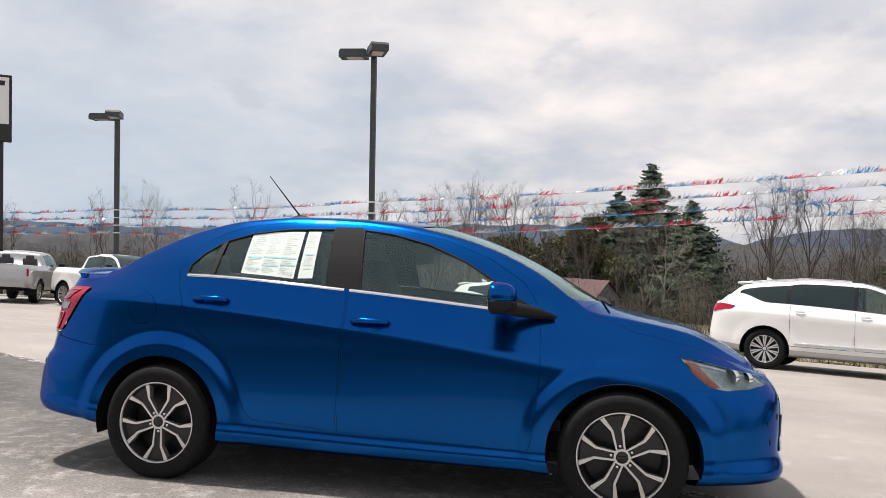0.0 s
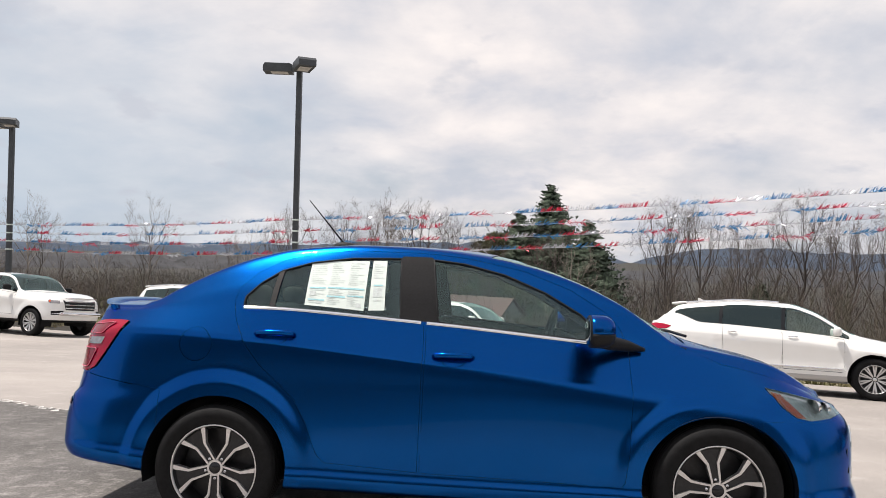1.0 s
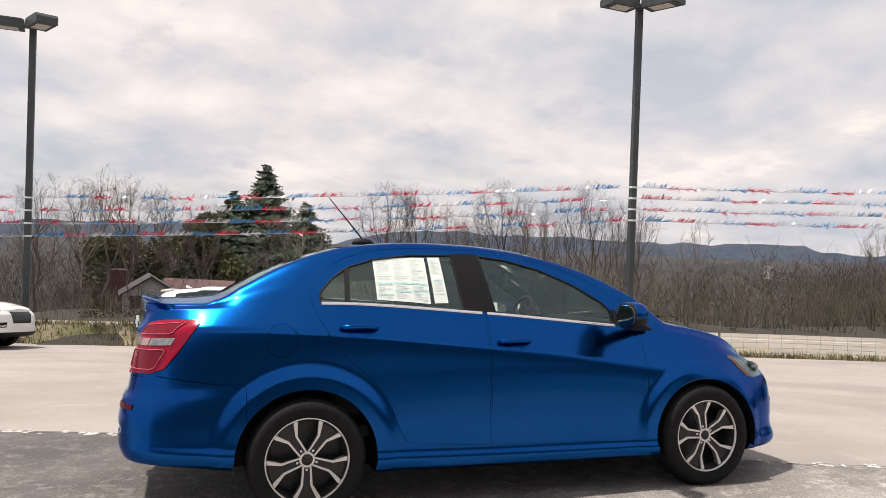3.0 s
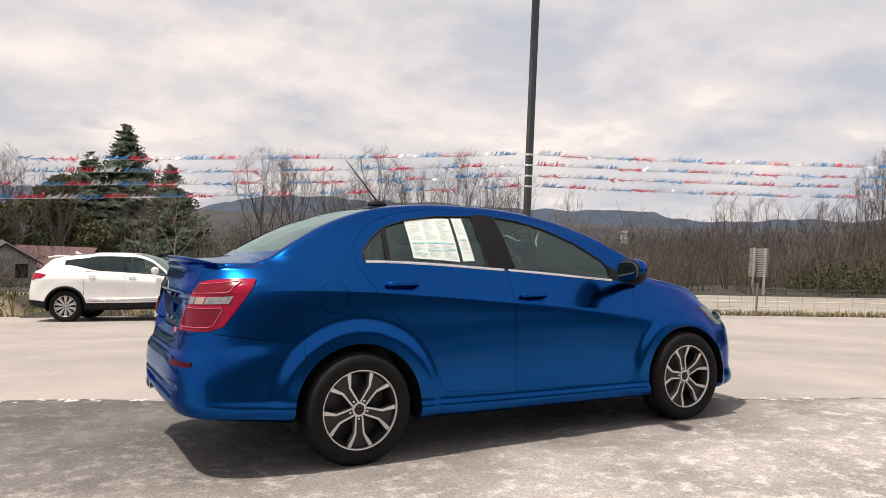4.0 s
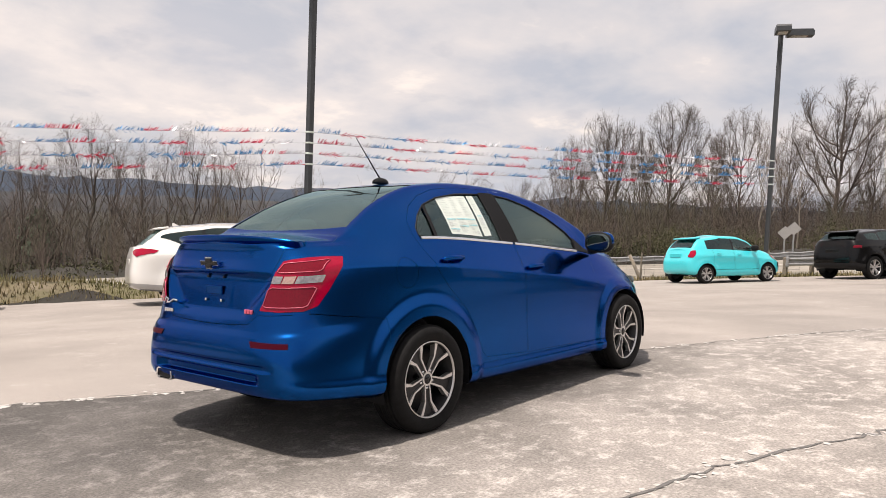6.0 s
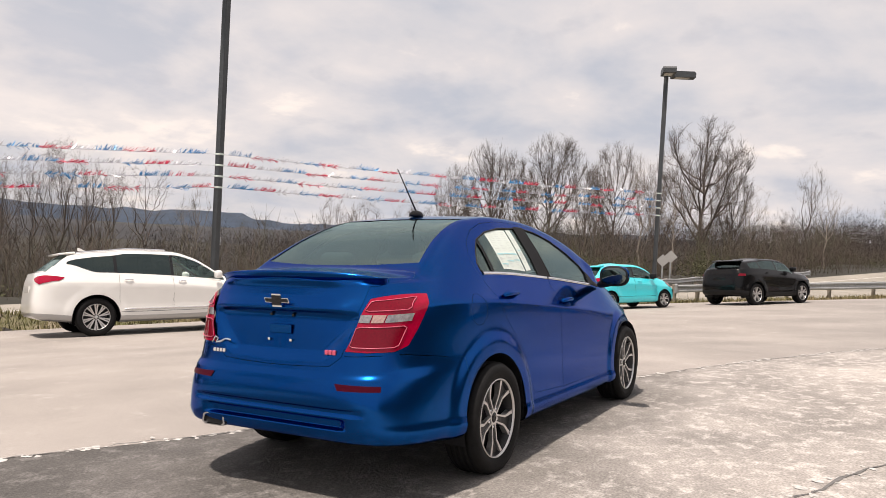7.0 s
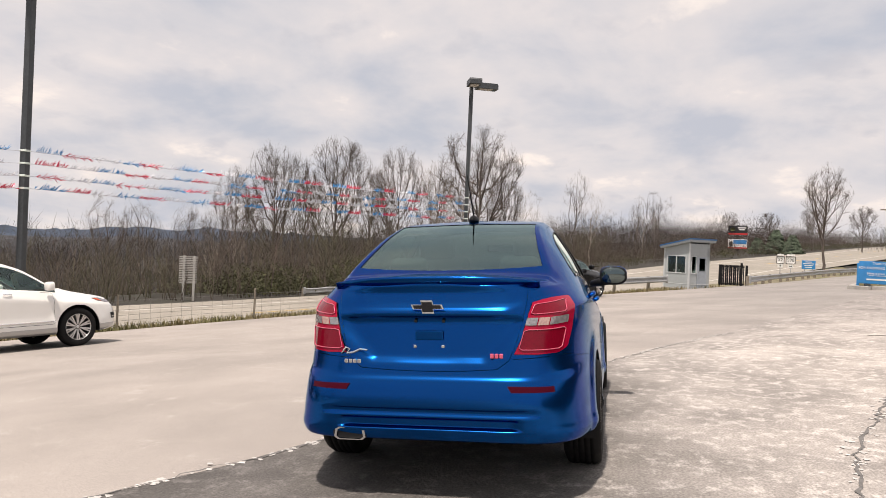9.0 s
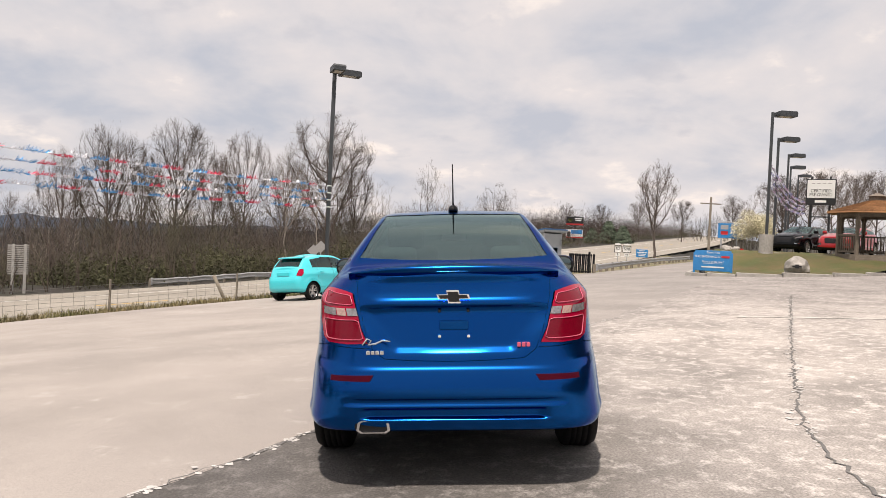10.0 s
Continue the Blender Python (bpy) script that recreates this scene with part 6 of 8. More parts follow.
SPARK = dict(wb=2.385, fo=.68, ro=.57, W=1.595, H=1.483, R=.285, rim=.20, tyre_w=.185, sill=.21, hood_front=.82, cowl=.98, belt_front=.95, belt_rear=1.03, x_cowl=.98, x_roof_front=.10, x_roof_rear=-1.25, x_rear_base=-1.62, z_rear_base=1.08,
             panes=[(.82, -.10), (-.16, -1.12)], doors=[(-.12, .82), (-.92, -.14)], tail=[(-1.52, .70, 1.04), (-1.66, .60, 1.03), (-1.70, .52, .80), (-1.62, .66, .78), (-1.55, .71, .88)],
             head=[(1.32, .72, .88), (1.6, .62, .82), (1.78, .45, .72), (1.75, .48, .62), (1.6, .62, .62), (1.45, .70, .70)], grille=(.62, .38, .38), wheel="five", mirror_mat=M_DARK, spoiler=M_TEAL, plate=.86, cladding=None)
EVOQUE = dict(wb=2.66, fo=.88, ro=.82, W=1.90, H=1.635, R=.375, rim=.255, sill=.27, hood_front=1.02, cowl=1.13, belt_front=1.12, belt_rear=1.26, x_cowl=1.0, x_roof_front=.18, x_roof_rear=-1.62, x_rear_base=-1.92, z_rear_base=1.29,
              panes=[(.85, -.05), (-.12, -.98), (-1.04, -1.55)], doors=[(-.08, .88), (-.92, -.1)], tail=[(-1.86, .90, 1.10), (-2.03, .74, 1.10), (-2.06, .66, 1.02), (-2.00, .78, 1.01), (-1.88, .9, 1.03)], tail_mat=M_REDDARK,
              head=[(1.7, .86, 1.0), (1.95, .74, 1.0), (2.1, .5, .98), (2.1, .5, .92), (1.95, .74, .9), (1.78, .84, .94)], grille=(.95, .8, .5), cladding=.16, wheel="five", spoiler=M_BLACKP, plate=.92)

vehicle("crossover", lot_pose(6.10, 11.04, -22.3), "white three-row crossover with bright alloy wheels, dark rear glass", "car", ROW, ENCLAVE, M_WHITE)
vehicle("crossover", lot_pose(-.55, 14.95, -22), "white crossover with black arch trim and dark sills", "car", ROW, ENVISION, M_WHITE)
vehicle("crossover", lot_pose(-7.95, 16.7, -21.6), "white luxury crossover with black grille and tall wheels", "car", ROW, XT6, M_WHITE)
vehicle("pickup_truck", lot_pose(-15.15, 18.75, -21), "white crew-cab pickup truck with chrome front bumper", "pickup truck", ROW, PICKUP, M_WHITE, M_PRIVACY)
vehicle("pickup_truck", lot_pose(-20.4, 20.3, 116), "silver crew-cab pickup truck parked tail towards the lot", "pickup truck", ROW, dict(PICKUP, handle_mat=M_SILVER), M_SILVER)
vehicle("hatchback", lot_pose(19.3, 4.62, -28.8), "bright turquoise small hatchback with five-spoke wheels", "car", ROW, SPARK, M_TEAL)
vehicle("crossover", lot_pose(24.12, 1.06, -27.2), "glossy black compact crossover beside the guard rail", "car", ROW, EVOQUE, M_BLACKP, M_PRIVACY)

# ---- hills, woods, trees, brush ----
def fast_mesh(name, verts, faces, mat, smooth=False):
    """A mesh of equal-sided faces from arrays."""
    verts, faces = np.asarray(verts, np.float32), np.asarray(faces, np.int32)
    me = bpy.data.meshes.new(name)
    me.vertices.add(len(verts))
    me.vertices.foreach_set("co", verts.ravel())
    k = faces.shape[1]
    me.loops.add(faces.size)
    me.loops.foreach_set("vertex_index", faces.ravel())
    me.polygons.add(len(faces))
    me.polygons.foreach_set("loop_start", np.arange(0, faces.size, k, dtype=np.int32))
    me.polygons.foreach_set("loop_total", np.full(len(faces), k, dtype=np.int32))
    if smooth:
        me.polygons.foreach_set("use_smooth", np.ones(len(faces), bool))
    me.materials.append(mat)
    me.update(calc_edges=True)
    me.validate()
    return me


M_BARK = material("grey_brown_bark", (0.135, 0.110, 0.094), 0.95, vary=0.35, scale=3, second=0.3, second_scale=0.5, random=0.25)
M_TWIGS = material("brown_brushwood", (0.068, 0.048, 0.040), 0.95, color2=(0.052, 0.049, 0.026), scale=0.16, second=0.5, second_scale=0.6)
M_PALEBARK = material("pale_bark", (0.22, 0.19, 0.16), 0.95, vary=0.3, scale=4, random=0.3)
M_SPRUCE = material("dark_spruce_needles", (0.092, 0.125, 0.080), 0.8, vary=0.5, scale=1.2, second=0.3, second_scale=0.3)
M_OLIVE = material("olive_spring_leaves", (0.085, 0.088, 0.030), 0.8, vary=0.4, scale=1.0, second=0.4, second_scale=0.2)
M_BRUSHGREEN = material("green_undergrowth", (0.072, 0.074, 0.030), 0.85, vary=0.45, scale=0.8, second=0.4, second_scale=0.15)
M_BLOSSOM = material("pale_blossom", (0.62, 0.58, 0.42), 0.8, vary=0.25, scale=2.0)
# the blue-grey of distance haze is mixed into both hill colours
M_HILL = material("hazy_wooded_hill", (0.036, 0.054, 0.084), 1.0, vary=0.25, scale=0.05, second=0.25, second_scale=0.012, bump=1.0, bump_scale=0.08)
M_HILLNEAR = material("hazed_wooded_slope", (0.042, 0.042, 0.046), 1.0, vary=0.35, scale=0.10, second=0.3, second_scale=0.02, bump=1.0, bump_scale=0.2)


class Limbs:
    """Collects tapered limbs as rings of points."""

    def __init__(self, seed):
        self.r, self.v, self.f = random.Random(seed), [], []

    def limb(self, pts, radii, sides):
        base = len(self.v)
        for i, p in enumerate(pts):
            d = (pts[min(i + 1, len(pts) - 1)] - pts[max(i - 1, 0)]).normalized()
            a = d.orthogonal().normalized()
            b = d.cross(a)
            for k in range(sides):
                t = 2 * math.pi * k / sides
                self.v.append(p + (a * math.cos(t) + b * math.sin(t)) * radii[i])
        for i in range(len(pts) - 1):
            for k in range(sides):
                q, w = base + i * sides + k, base + i * sides + (k + 1) % sides
                self.f.append((q, w, w + sides, q + sides))

    def mesh(self, name, mat):
        return fast_mesh(name, [tuple(v) for v in self.v], self.f, mat, True)


def bowed(p, c, q, n):
    """Points of a curve from p to q that sets out towards c."""
    return [p * (1 - t) ** 2 + c * 2 * t * (1 - t) + q * t * t for t in (i / n for i in range(n + 1))]


def tree_mesh(seed, height, dome, trunk, mat, limbs=11, boughs=90, twigs=520, fork=.30, rise=.35, crook=.03):
    """A bare tree: trunk, bowed limbs that fill a rounded crown, boughs on the limbs, twigs and twig tips on the boughs."""
    r = random.Random(seed)
    L = Limbs(seed)
    zc, rh, rv = (k * height for k in dome)
    mid = Vector((0, 0, zc))

    def wild(k):
        return Vector((r.gauss(0, 1), r.gauss(0, 1), r.gauss(0, 1))) * k

    def inside(p, most=1.0):
        d = p - mid
        k = math.sqrt((d.x / rh) ** 2 + (d.y / rh) ** 2 + (d.z / rv) ** 2)
        return mid + d * (most / k) if k > most else p

    lines = []
    top = Vector((r.gauss(0, .04) * rh, r.gauss(0, .04) * rh, zc + .80 * rv))
    spine = [Vector((0, 0, 0)).lerp(top, i / 9) + wild(crook * height * .3) * (0 < i < 9) for i in range(10)]
    L.limb(spine, [trunk * (1 - .93 * (i / 9) ** .8) for i in range(10)], 7)
    lines.append((spine[4:], trunk * .35))
    for i in range(limbs):
        t = fork + (.72 - fork) * i / limbs
        k = min(int(t * 9), 8)
        p = spine[k].lerp(spine[k + 1], t * 9 - k)
        a, e = i * 2.4 + r.uniform(-.4, .4), radians(r.uniform(2, 34) + 42 * i / limbs)
        q = mid + Vector((rh * math.cos(e) * math.cos(a), rh * math.cos(e) * math.sin(a), rv * math.sin(e))) * r.uniform(.80, .94)
        c = Vector((q.x * .62, q.y * .62, p.z + (q.z - p.z) * rise)) + wild(crook * height)
        pts = [w + wild(crook * height * .16) * (j > 0) for j, w in enumerate(bowed(p, c, q, 7))]
        w0 = trunk * r.uniform(.34, .50) * (1.1 - .5 * i / limbs)
        L.limb(pts, [w0 * (1 - .86 * j / 7) for j in range(8)], 5)
        lines.append((pts, w0))
    fine = []
    for i in range(boughs):
        pts, w0 = lines[r.randrange(len(lines))]
        j = r.randrange(1, len(pts) - 1)
        p = pts[j].lerp(pts[j + 1], r.random())
        d = (pts[j + 1] - pts[j]).normalized()
        out = Vector(((p.x - 0) / rh, p.y / rh, (p.z - zc) / rv * .7))
        q = inside(p + (d * .7 + out * .5 + wild(.55) + Vector((0, 0, .35))).normalized() * height * r.uniform(.12, .24), r.uniform(.88, 1.0))
        c = p.lerp(q, .5) + (d * .6 - Vector((0, 0, .25))) * (q - p).length * .3
        b = [w + wild(crook * height * .08) * (k > 0) for k, w in enumerate(bowed(p, c, q, 4))]
        w1 = max(w0 * (1 - .8 * j / len(pts)) * .5, trunk * .05)
        L.limb(b, [w1 * (1 - .8 * k / 4) for k in range(5)], 4)
        fine.append((b, w1))
    tip = trunk * .030 + .004
    for i in range(twigs):
        pts, w0 = fine[r.randrange(len(fine))]
        j = r.randrange(len(pts) - 1)
        p = pts[j].lerp(pts[j + 1], r.random())
        d = (pts[j + 1] - pts[j]).normalized()
        q = inside(p + (d * .6 + wild(.45) + Vector((0, 0, .45))).normalized() * height * r.uniform(.05, .11), r.uniform(.94, 1.06))
        m = p.lerp(q, .5) + wild((q - p).length * .10)
        L.limb([p, m, q], [tip, tip * .75, tip * .35], 3)
        for u in (m, p.lerp(m, .6)):
            v = inside(u + ((q - p).normalized() * .7 + wild(.5) + Vector((0, 0, .3))).normalized() * height * r.uniform(.025, .06), 1.06)
            L.limb([u, v], [tip * .65, tip * .25], 3)
    return L.mesh("trunk_and_branches", mat)


def land(x, y):
    return float(land_height(np.array([float(x)]), np.array([float(y)]))[0])


def plant(name, x, y, z, me, label, group, scale=1.0, turn=0.0, extra=None):
    ob = thing(name, Matrix.LocRotScale((x, y, z - .05), Euler((0, 0, radians(turn))), (scale, scale, scale)), label, "tree", group)
    o = new("trunk", me)
    o.parent = ob
    return ob


ROUND, WIDE, LEAN, LOOSE = (.60, .31, .40), (.58, .40, .42), (.64, .17, .37), (.60, .27, .40)
big = [tree_mesh(3, 15, ROUND, .24, M_BARK, 12, 130, 1250), tree_mesh(8, 15, ROUND, .23, M_BARK, 13, 130, 1250), tree_mesh(21, 15, WIDE, .30, M_BARK, 13, 140, 1350, .22), tree_mesh(34, 15, ROUND, .22, M_BARK, 11, 130, 1250)]
gnarled = [tree_mesh(60 + i, 13, LOOSE, .17, M_BARK, 10, 70, 340, .28, .6, .06) for i in range(4)]
slim = [tree_mesh(40 + i, 10, LEAN if i % 2 else LOOSE, .085, M_BARK if i < 4 else M_PALEBARK, 8, 34, 130, .32, .5, .05) for i in range(6)]

# tall crowns beyond the road
for i, (x, y, top_, wide, m) in enumerate(((88.6, 44.6, 13.8, 7.8, 0), (92.0, 36.9, 14.6, 8.9, 1), (94.8, 28.8, 14.0, 6.7, 3), (97.4, 18.2, 17.1, 11.9, 2), (92.5, 52.4, 10.6, 5.9, 3), (105.0, 15.4, 12.2, 5.1, 0), (96.8, 43.5, 11.5, 5.1, 2), (100.2, 34.9, 11.5, 5.1, 1), (103.0, 25.2, 12.3, 5.9, 0))):
    z = land(x, y)
    k_ = (top_ + 1.0 - z) / 15.0
    ob = plant("tree", x, y, z, big[m], "tall bare spring tree with a wide twiggy crown", "tall bare trees beyond the road", k_, 77 * i)
    fat = 1.28 * wide / ((.80 if m == 2 else .62) * 15.0)
    ob.scale = (fat, fat, k_)
# crooked taller trees along the near edge of the woods: bearing, distance, height of the top, width
for i, (az, dist, top_, wide) in enumerate(((104.5, 78, 5.0, 6), (100.4, 75, 5.8, 6), (98.0, 70, 5.2, 5), (94.6, 80, 6.2, 9), (92.3, 86, 5.4, 7), (89.5, 90, 4.6, 6), (76.4, 72, 6.2, 6.5), (74.2, 75, 6.4, 6.5), (71.5, 84, 5.0, 6),
                                            (69.4, 80, 5.2, 6), (67.5, 80, 7.4, 7.5), (65.8, 85, 5.9, 6.5), (64.4, 78, 5.2, 6), (62.5, 78, 6.2, 5.5), (60.8, 76, 7.2, 5.5), (59.2, 80, 5.9, 6), (57.4, 84, 5.2, 6), (41.0, 90, 4.4, 6), (38.6, 95, 4.0, 6),
                                            (35.5, 92, 4.2, 5), (33.2, 90, 5.0, 5), (31.4, 95, 5.6, 6))):
    x, y = -.9 + dist * math.cos(radians(az)), -4.7 + dist * math.sin(radians(az))
    z = land(x, y)
    k_ = (top_ + .8 - z) / 13.0
    ob = plant("tree", x, y, z, gnarled[i % 4], "bare crooked tree at the edge of the brown woods", "crooked bare trees of the woods", k_, 101 * i)
    fat = wide / (.54 * 13.0) * 1.1
    ob.scale = (fat, fat, k_)
# slimmer bare trees in the woods across the road
rt = random.Random(11)
for i in range(95):
    u = i / 95
    x = -75 + 175 * u + rt.uniform(-1.5, 1.5)
    d = rt.uniform(12, 40)
    k = int(np.argmin(abs(ROAD_PTS[:, 0] - x)))
    px, py = ROAD_PTS[k, 0] - ROAD_T[k, 1] * d, ROAD_PTS[k, 1] + ROAD_T[k, 0] * d
    az = math.degrees(math.atan2(py + 4, px + 2))
    h = rt.uniform(4.0, 7.0) if 22 < az < 52 and px < 75 else rt.uniform(6.0, 10.5)
    plant("tree", px, py, land(px, py), slim[rt.randrange(6)], "slim bare tree in the brown roadside woods", "slim bare trees of the woods", h / 10, rt.uniform(0, 360))
# the lone tree by the side road
plant("tree", 57.7, -16.75, land(57.7, -16.75), tree_mesh(77, 8.8, (.62, .215, .38), .13, M_BARK, 14, 110, 560, .30, .3, .02), "lone bare young tree with an egg-shaped crown", "lone trees")


def spruce(x, y, top, seed, label):
    """A conifer: trunk, and drooping tiers of needle sprays with gaps."""
    r = random.Random(seed)
    z = land(x, y)
    h = top - z
    ob = thing("spruce", pose(x, y, z), label, "tree", "dark spruces in the valley")
    bm = bmesh.new()
    add_tube(bm, [(0, 0, 0), (0, 0, h * .5), (0, 0, h * .99)], [h * .018, h * .011, .02], 7)
    part("trunk", bm, M_BARK, ob)
    v, f = [], []
    tiers = 54
    for t in range(tiers):
        a = t / tiers
        zz = h * (.10 + .89 * a)
        step = h * .89 / tiers
        reach = h * .44 * (1 - a) ** .72 * r.uniform(.7, 1.12) + .2
        for b in range(20 if a < .8 else 12):
            ang = r.uniform(0, 2 * math.pi)
            L = reach * r.uniform(.55, 1.15)
            rise, slope = r.uniform(-2, 2) * step, r.uniform(-.48, .02)
            d = Vector((math.cos(ang), math.sin(ang), 0))
            s = Vector((-d.y, d.x, 0))
            for k in range(9):
                q = (k + r.random()) / 9
                p = d * L * q + Vector((0, 0, zz + rise + slope * L * q + .16 * L * q * q))
                for sg in (-1, 1):
                    w = L * .26 * (1.15 - q) + .24
                    e = p + s * sg * w + d * w * .6 + Vector((0, 0, r.uniform(-.75, .25) * w))
                    m_ = p + d * .22 * w + Vector((0, 0, -r.uniform(.2, .9) * w))
                    i = len(v)
                    v += [tuple(p), tuple(e), tuple(m_)]
                    f.append((i, i + 1, i + 2))
    o = new("needles", fast_mesh("needles", v, f, M_SPRUCE))
    o.parent = ob
    return ob


spruce(9.0, 111.6, 12.2, 1, "tall dark green spruce standing in the valley")
spruce(14.4, 107.0, 6.6, 2, "shorter dense dark green spruce in the valley")
spruce(4.2, 109.5, 7.8, 3, "broad dark green spruce in the valley")
spruce(-.2, 108.0, 4.2, 4, "small dark green spruce in the valley")
spruce(31.0, 84.0, -1.5, 6, "small dark cedar among the woods")
for sx_, sy_, st_, sd_ in ((112.0, -23.8, 5.6, 11), (109.0, -25.4, 4.8, 12), (115.0, -21.8, 4.4, 13)):
    spruce(sx_, sy_, st_, sd_, "dark evergreen beyond the climbing road")


def leaf_cloud(centers, count, size, seed, grain=(1, 1, 1), slim=1.0):
    """Small leaf flakes scattered in clumps: centre, radius and height of each."""
    rg = np.random.default_rng(seed)
    c = np.array(centers)
    pick = rg.integers(0, len(c), count)
    u = rg.normal(size=(count, 3))
    u /= np.linalg.norm(u, axis=1)[:, None]
    u *= rg.random(count)[:, None] ** .45
    p = c[pick, :3] + u * np.stack([c[pick, 3], c[pick, 3], c[pick, 4]], 1)
    a, b = rg.normal(size=(count, 3)) * np.array(grain), rg.normal(size=(count, 3))
    size_a = size * float(np.mean(grain))
    a *= (size_a * rg.uniform(.5, 1.3, count) / np.linalg.norm(a, axis=1))[:, None]
    b *= (size * slim * rg.uniform(.4, 1.0, count) / np.linalg.norm(b, axis=1))[:, None]
    v = np.stack([p - a, p + b, p + a], 1).reshape(-1, 3)
    return v, np.arange(count * 3).reshape(-1, 3)


# olive evergreens among the spruces
clumps = [(1.5 + 3 * math.sin(k), 102 + 2 * math.cos(2 * k), -6.5 + 1.5 * k, 3.0 - .22 * k, 1.9) for k in range(7)]
ro = random.Random(15)
clumps += [(ro.uniform(-14, 1), ro.uniform(103, 110), ro.uniform(-8.5, .6), ro.uniform(1.6, 3.0), ro.uniform(1.4, 2.4)) for _ in range(26)]
v, f = leaf_cloud(clumps, 30000, .40, 5)
tagged(new("olive_shrub", fast_mesh("olive_shrub", v, f, M_OLIVE)), "yellow-olive evergreen thicket at the spruces' feet", "shrub", kind="stuff")

# brushwood: stems and twigs beyond the road, one joined mass
def brush_mass(name, feet, heights, mat, label, category, seed, twigs=13):
    """Thin upright stems, each with a spray of tapering twigs."""
    rg = np.random.default_rng(seed)
    n = len(feet)
    lean = rg.normal(0, .18, (n, 2)) * heights[:, None]
    tips = feet + np.c_[lean, heights]
    a, b, w = [feet], [tips], [heights * .0075 + .006]
    for _ in range(twigs):
        t = rg.uniform(.22, .98, n)[:, None]
        p = feet + (tips - feet) * t
        ang, reach = rg.uniform(0, 6.283, n), heights * rg.uniform(.12, .34, n)
        d = np.c_[np.cos(ang) * .58, np.sin(ang) * .58, rg.uniform(.45, 1.2, n)]
        a.append(p)
        b.append(p + d * reach[:, None])
        w.append(heights * .0024 + .004)
    a, b, w = np.concatenate(a), np.concatenate(b), np.concatenate(w)
    d = b - a
    s1 = np.cross(d, np.array([.37, .81, .22]))
    s1 /= np.linalg.norm(s1, axis=1)[:, None] + 1e-9
    s2 = np.cross(d, s1)
    s2 /= np.linalg.norm(s2, axis=1)[:, None] + 1e-9
    w = w[:, None]
    v = np.stack([a + s1 * w, a + (-.5 * s1 + .87 * s2) * w, a + (-.5 * s1 - .87 * s2) * w, b], 1).reshape(-1, 3)
    i = np.arange(len(a))[:, None] * 4
    f = np.concatenate([i + np.array([[0, 1, 3]]), i + np.array([[1, 2, 3]]), i + np.array([[2, 0, 3]])])
    return tagged(new(name, fast_mesh(name, v, f, mat)), label, category, kind="stuff")


rb = np.random.default_rng(4)
feet, tall = [], []
for i in range(9000):
    k = int(rb.uniform(40, 330)) if i % 3 else int(rb.uniform(60, 210))
    d = 7.2 + 36 * rb.random() ** 1.5
    px, py = ROAD_PTS[k, 0] - ROAD_T[k, 1] * d, ROAD_PTS[k, 1] + ROAD_T[k, 0] * d
    far = min(1, (d - 7) / 25)
    h = (rb.uniform(1.6, 3.6) + far * rb.uniform(1.5, 5.0)) * (.8 + .5 * math.sin(px * .21 + 1.3 * math.sin(px * .07)) ** 2)
    if math.degrees(math.atan2(py, px + 6)) < 0:
        h *= .45 if math.degrees(math.atan2(py, px + 6)) > -7 else .2
    bearing = math.degrees(math.atan2(py + 4.6, px))
    h *= .66 if bearing > 58 else .8
    if 83 < bearing < 112:
        h *= .55
    elif 58 < bearing < 78:
        h *= 1.2
    elif 22 < bearing < 36:
        h *= 1.35
    if px < 60 and abs(math.degrees(math.atan2(py, px + 6)) - 10.6) < 1.3:
        h *= .1
    feet.append((px, py, 0))
    tall.append(h)
feet, tall = np.array(feet), np.array(tall)
feet[:, 2] = land_height(feet[:, 0], feet[:, 1]) - .1
brush_mass("brushwood", feet, tall, M_TWIGS, "dense brown leafless brushwood beyond the road", "brushwood", 41)


def belt_clumps(seed, n, d0, d1, r0, r1, hi, k0=30, k1=330):
    rg = np.random.default_rng(seed)
    out = []
    for _ in range(n):
        k = int(rg.uniform(k0, k1))
        d = rg.uniform(d0, d1)
        px, py = ROAD_PTS[k, 0] - ROAD_T[k, 1] * d, ROAD_PTS[k, 1] + ROAD_T[k, 0] * d
        r = rg.uniform(r0, r1)
        h = rg.uniform(.5, 1.0) * hi * (0.6 + 0.4 * min(1, (d - 7) / 20))
        if px < 60 and abs(math.degrees(math.atan2(py, px + 6)) - 10.6) < 1.8:
            continue
        if 83 < math.degrees(math.atan2(py + 4.6, px)) < 112:
            h *= .5
        out.append((px, py, land(px, py) + h * .7, r, h))
    return out


v, f = leaf_cloud(belt_clumps(1, 1000, 8, 50, 1.4, 3.4, 3.9), 400000, .17, 9, (1.0, 1.0, 2.6), .15)
tagged(new("dead_leaves", fast_mesh("dead_leaves", v, f, material("dry_brown_leaves", (0.080, 0.058, 0.046), 0.9, vary=0.4, scale=0.7, second=0.5, second_scale=0.07))), "dry brown leaves and twig tips in the brushwood", "brushwood", kind="stuff")
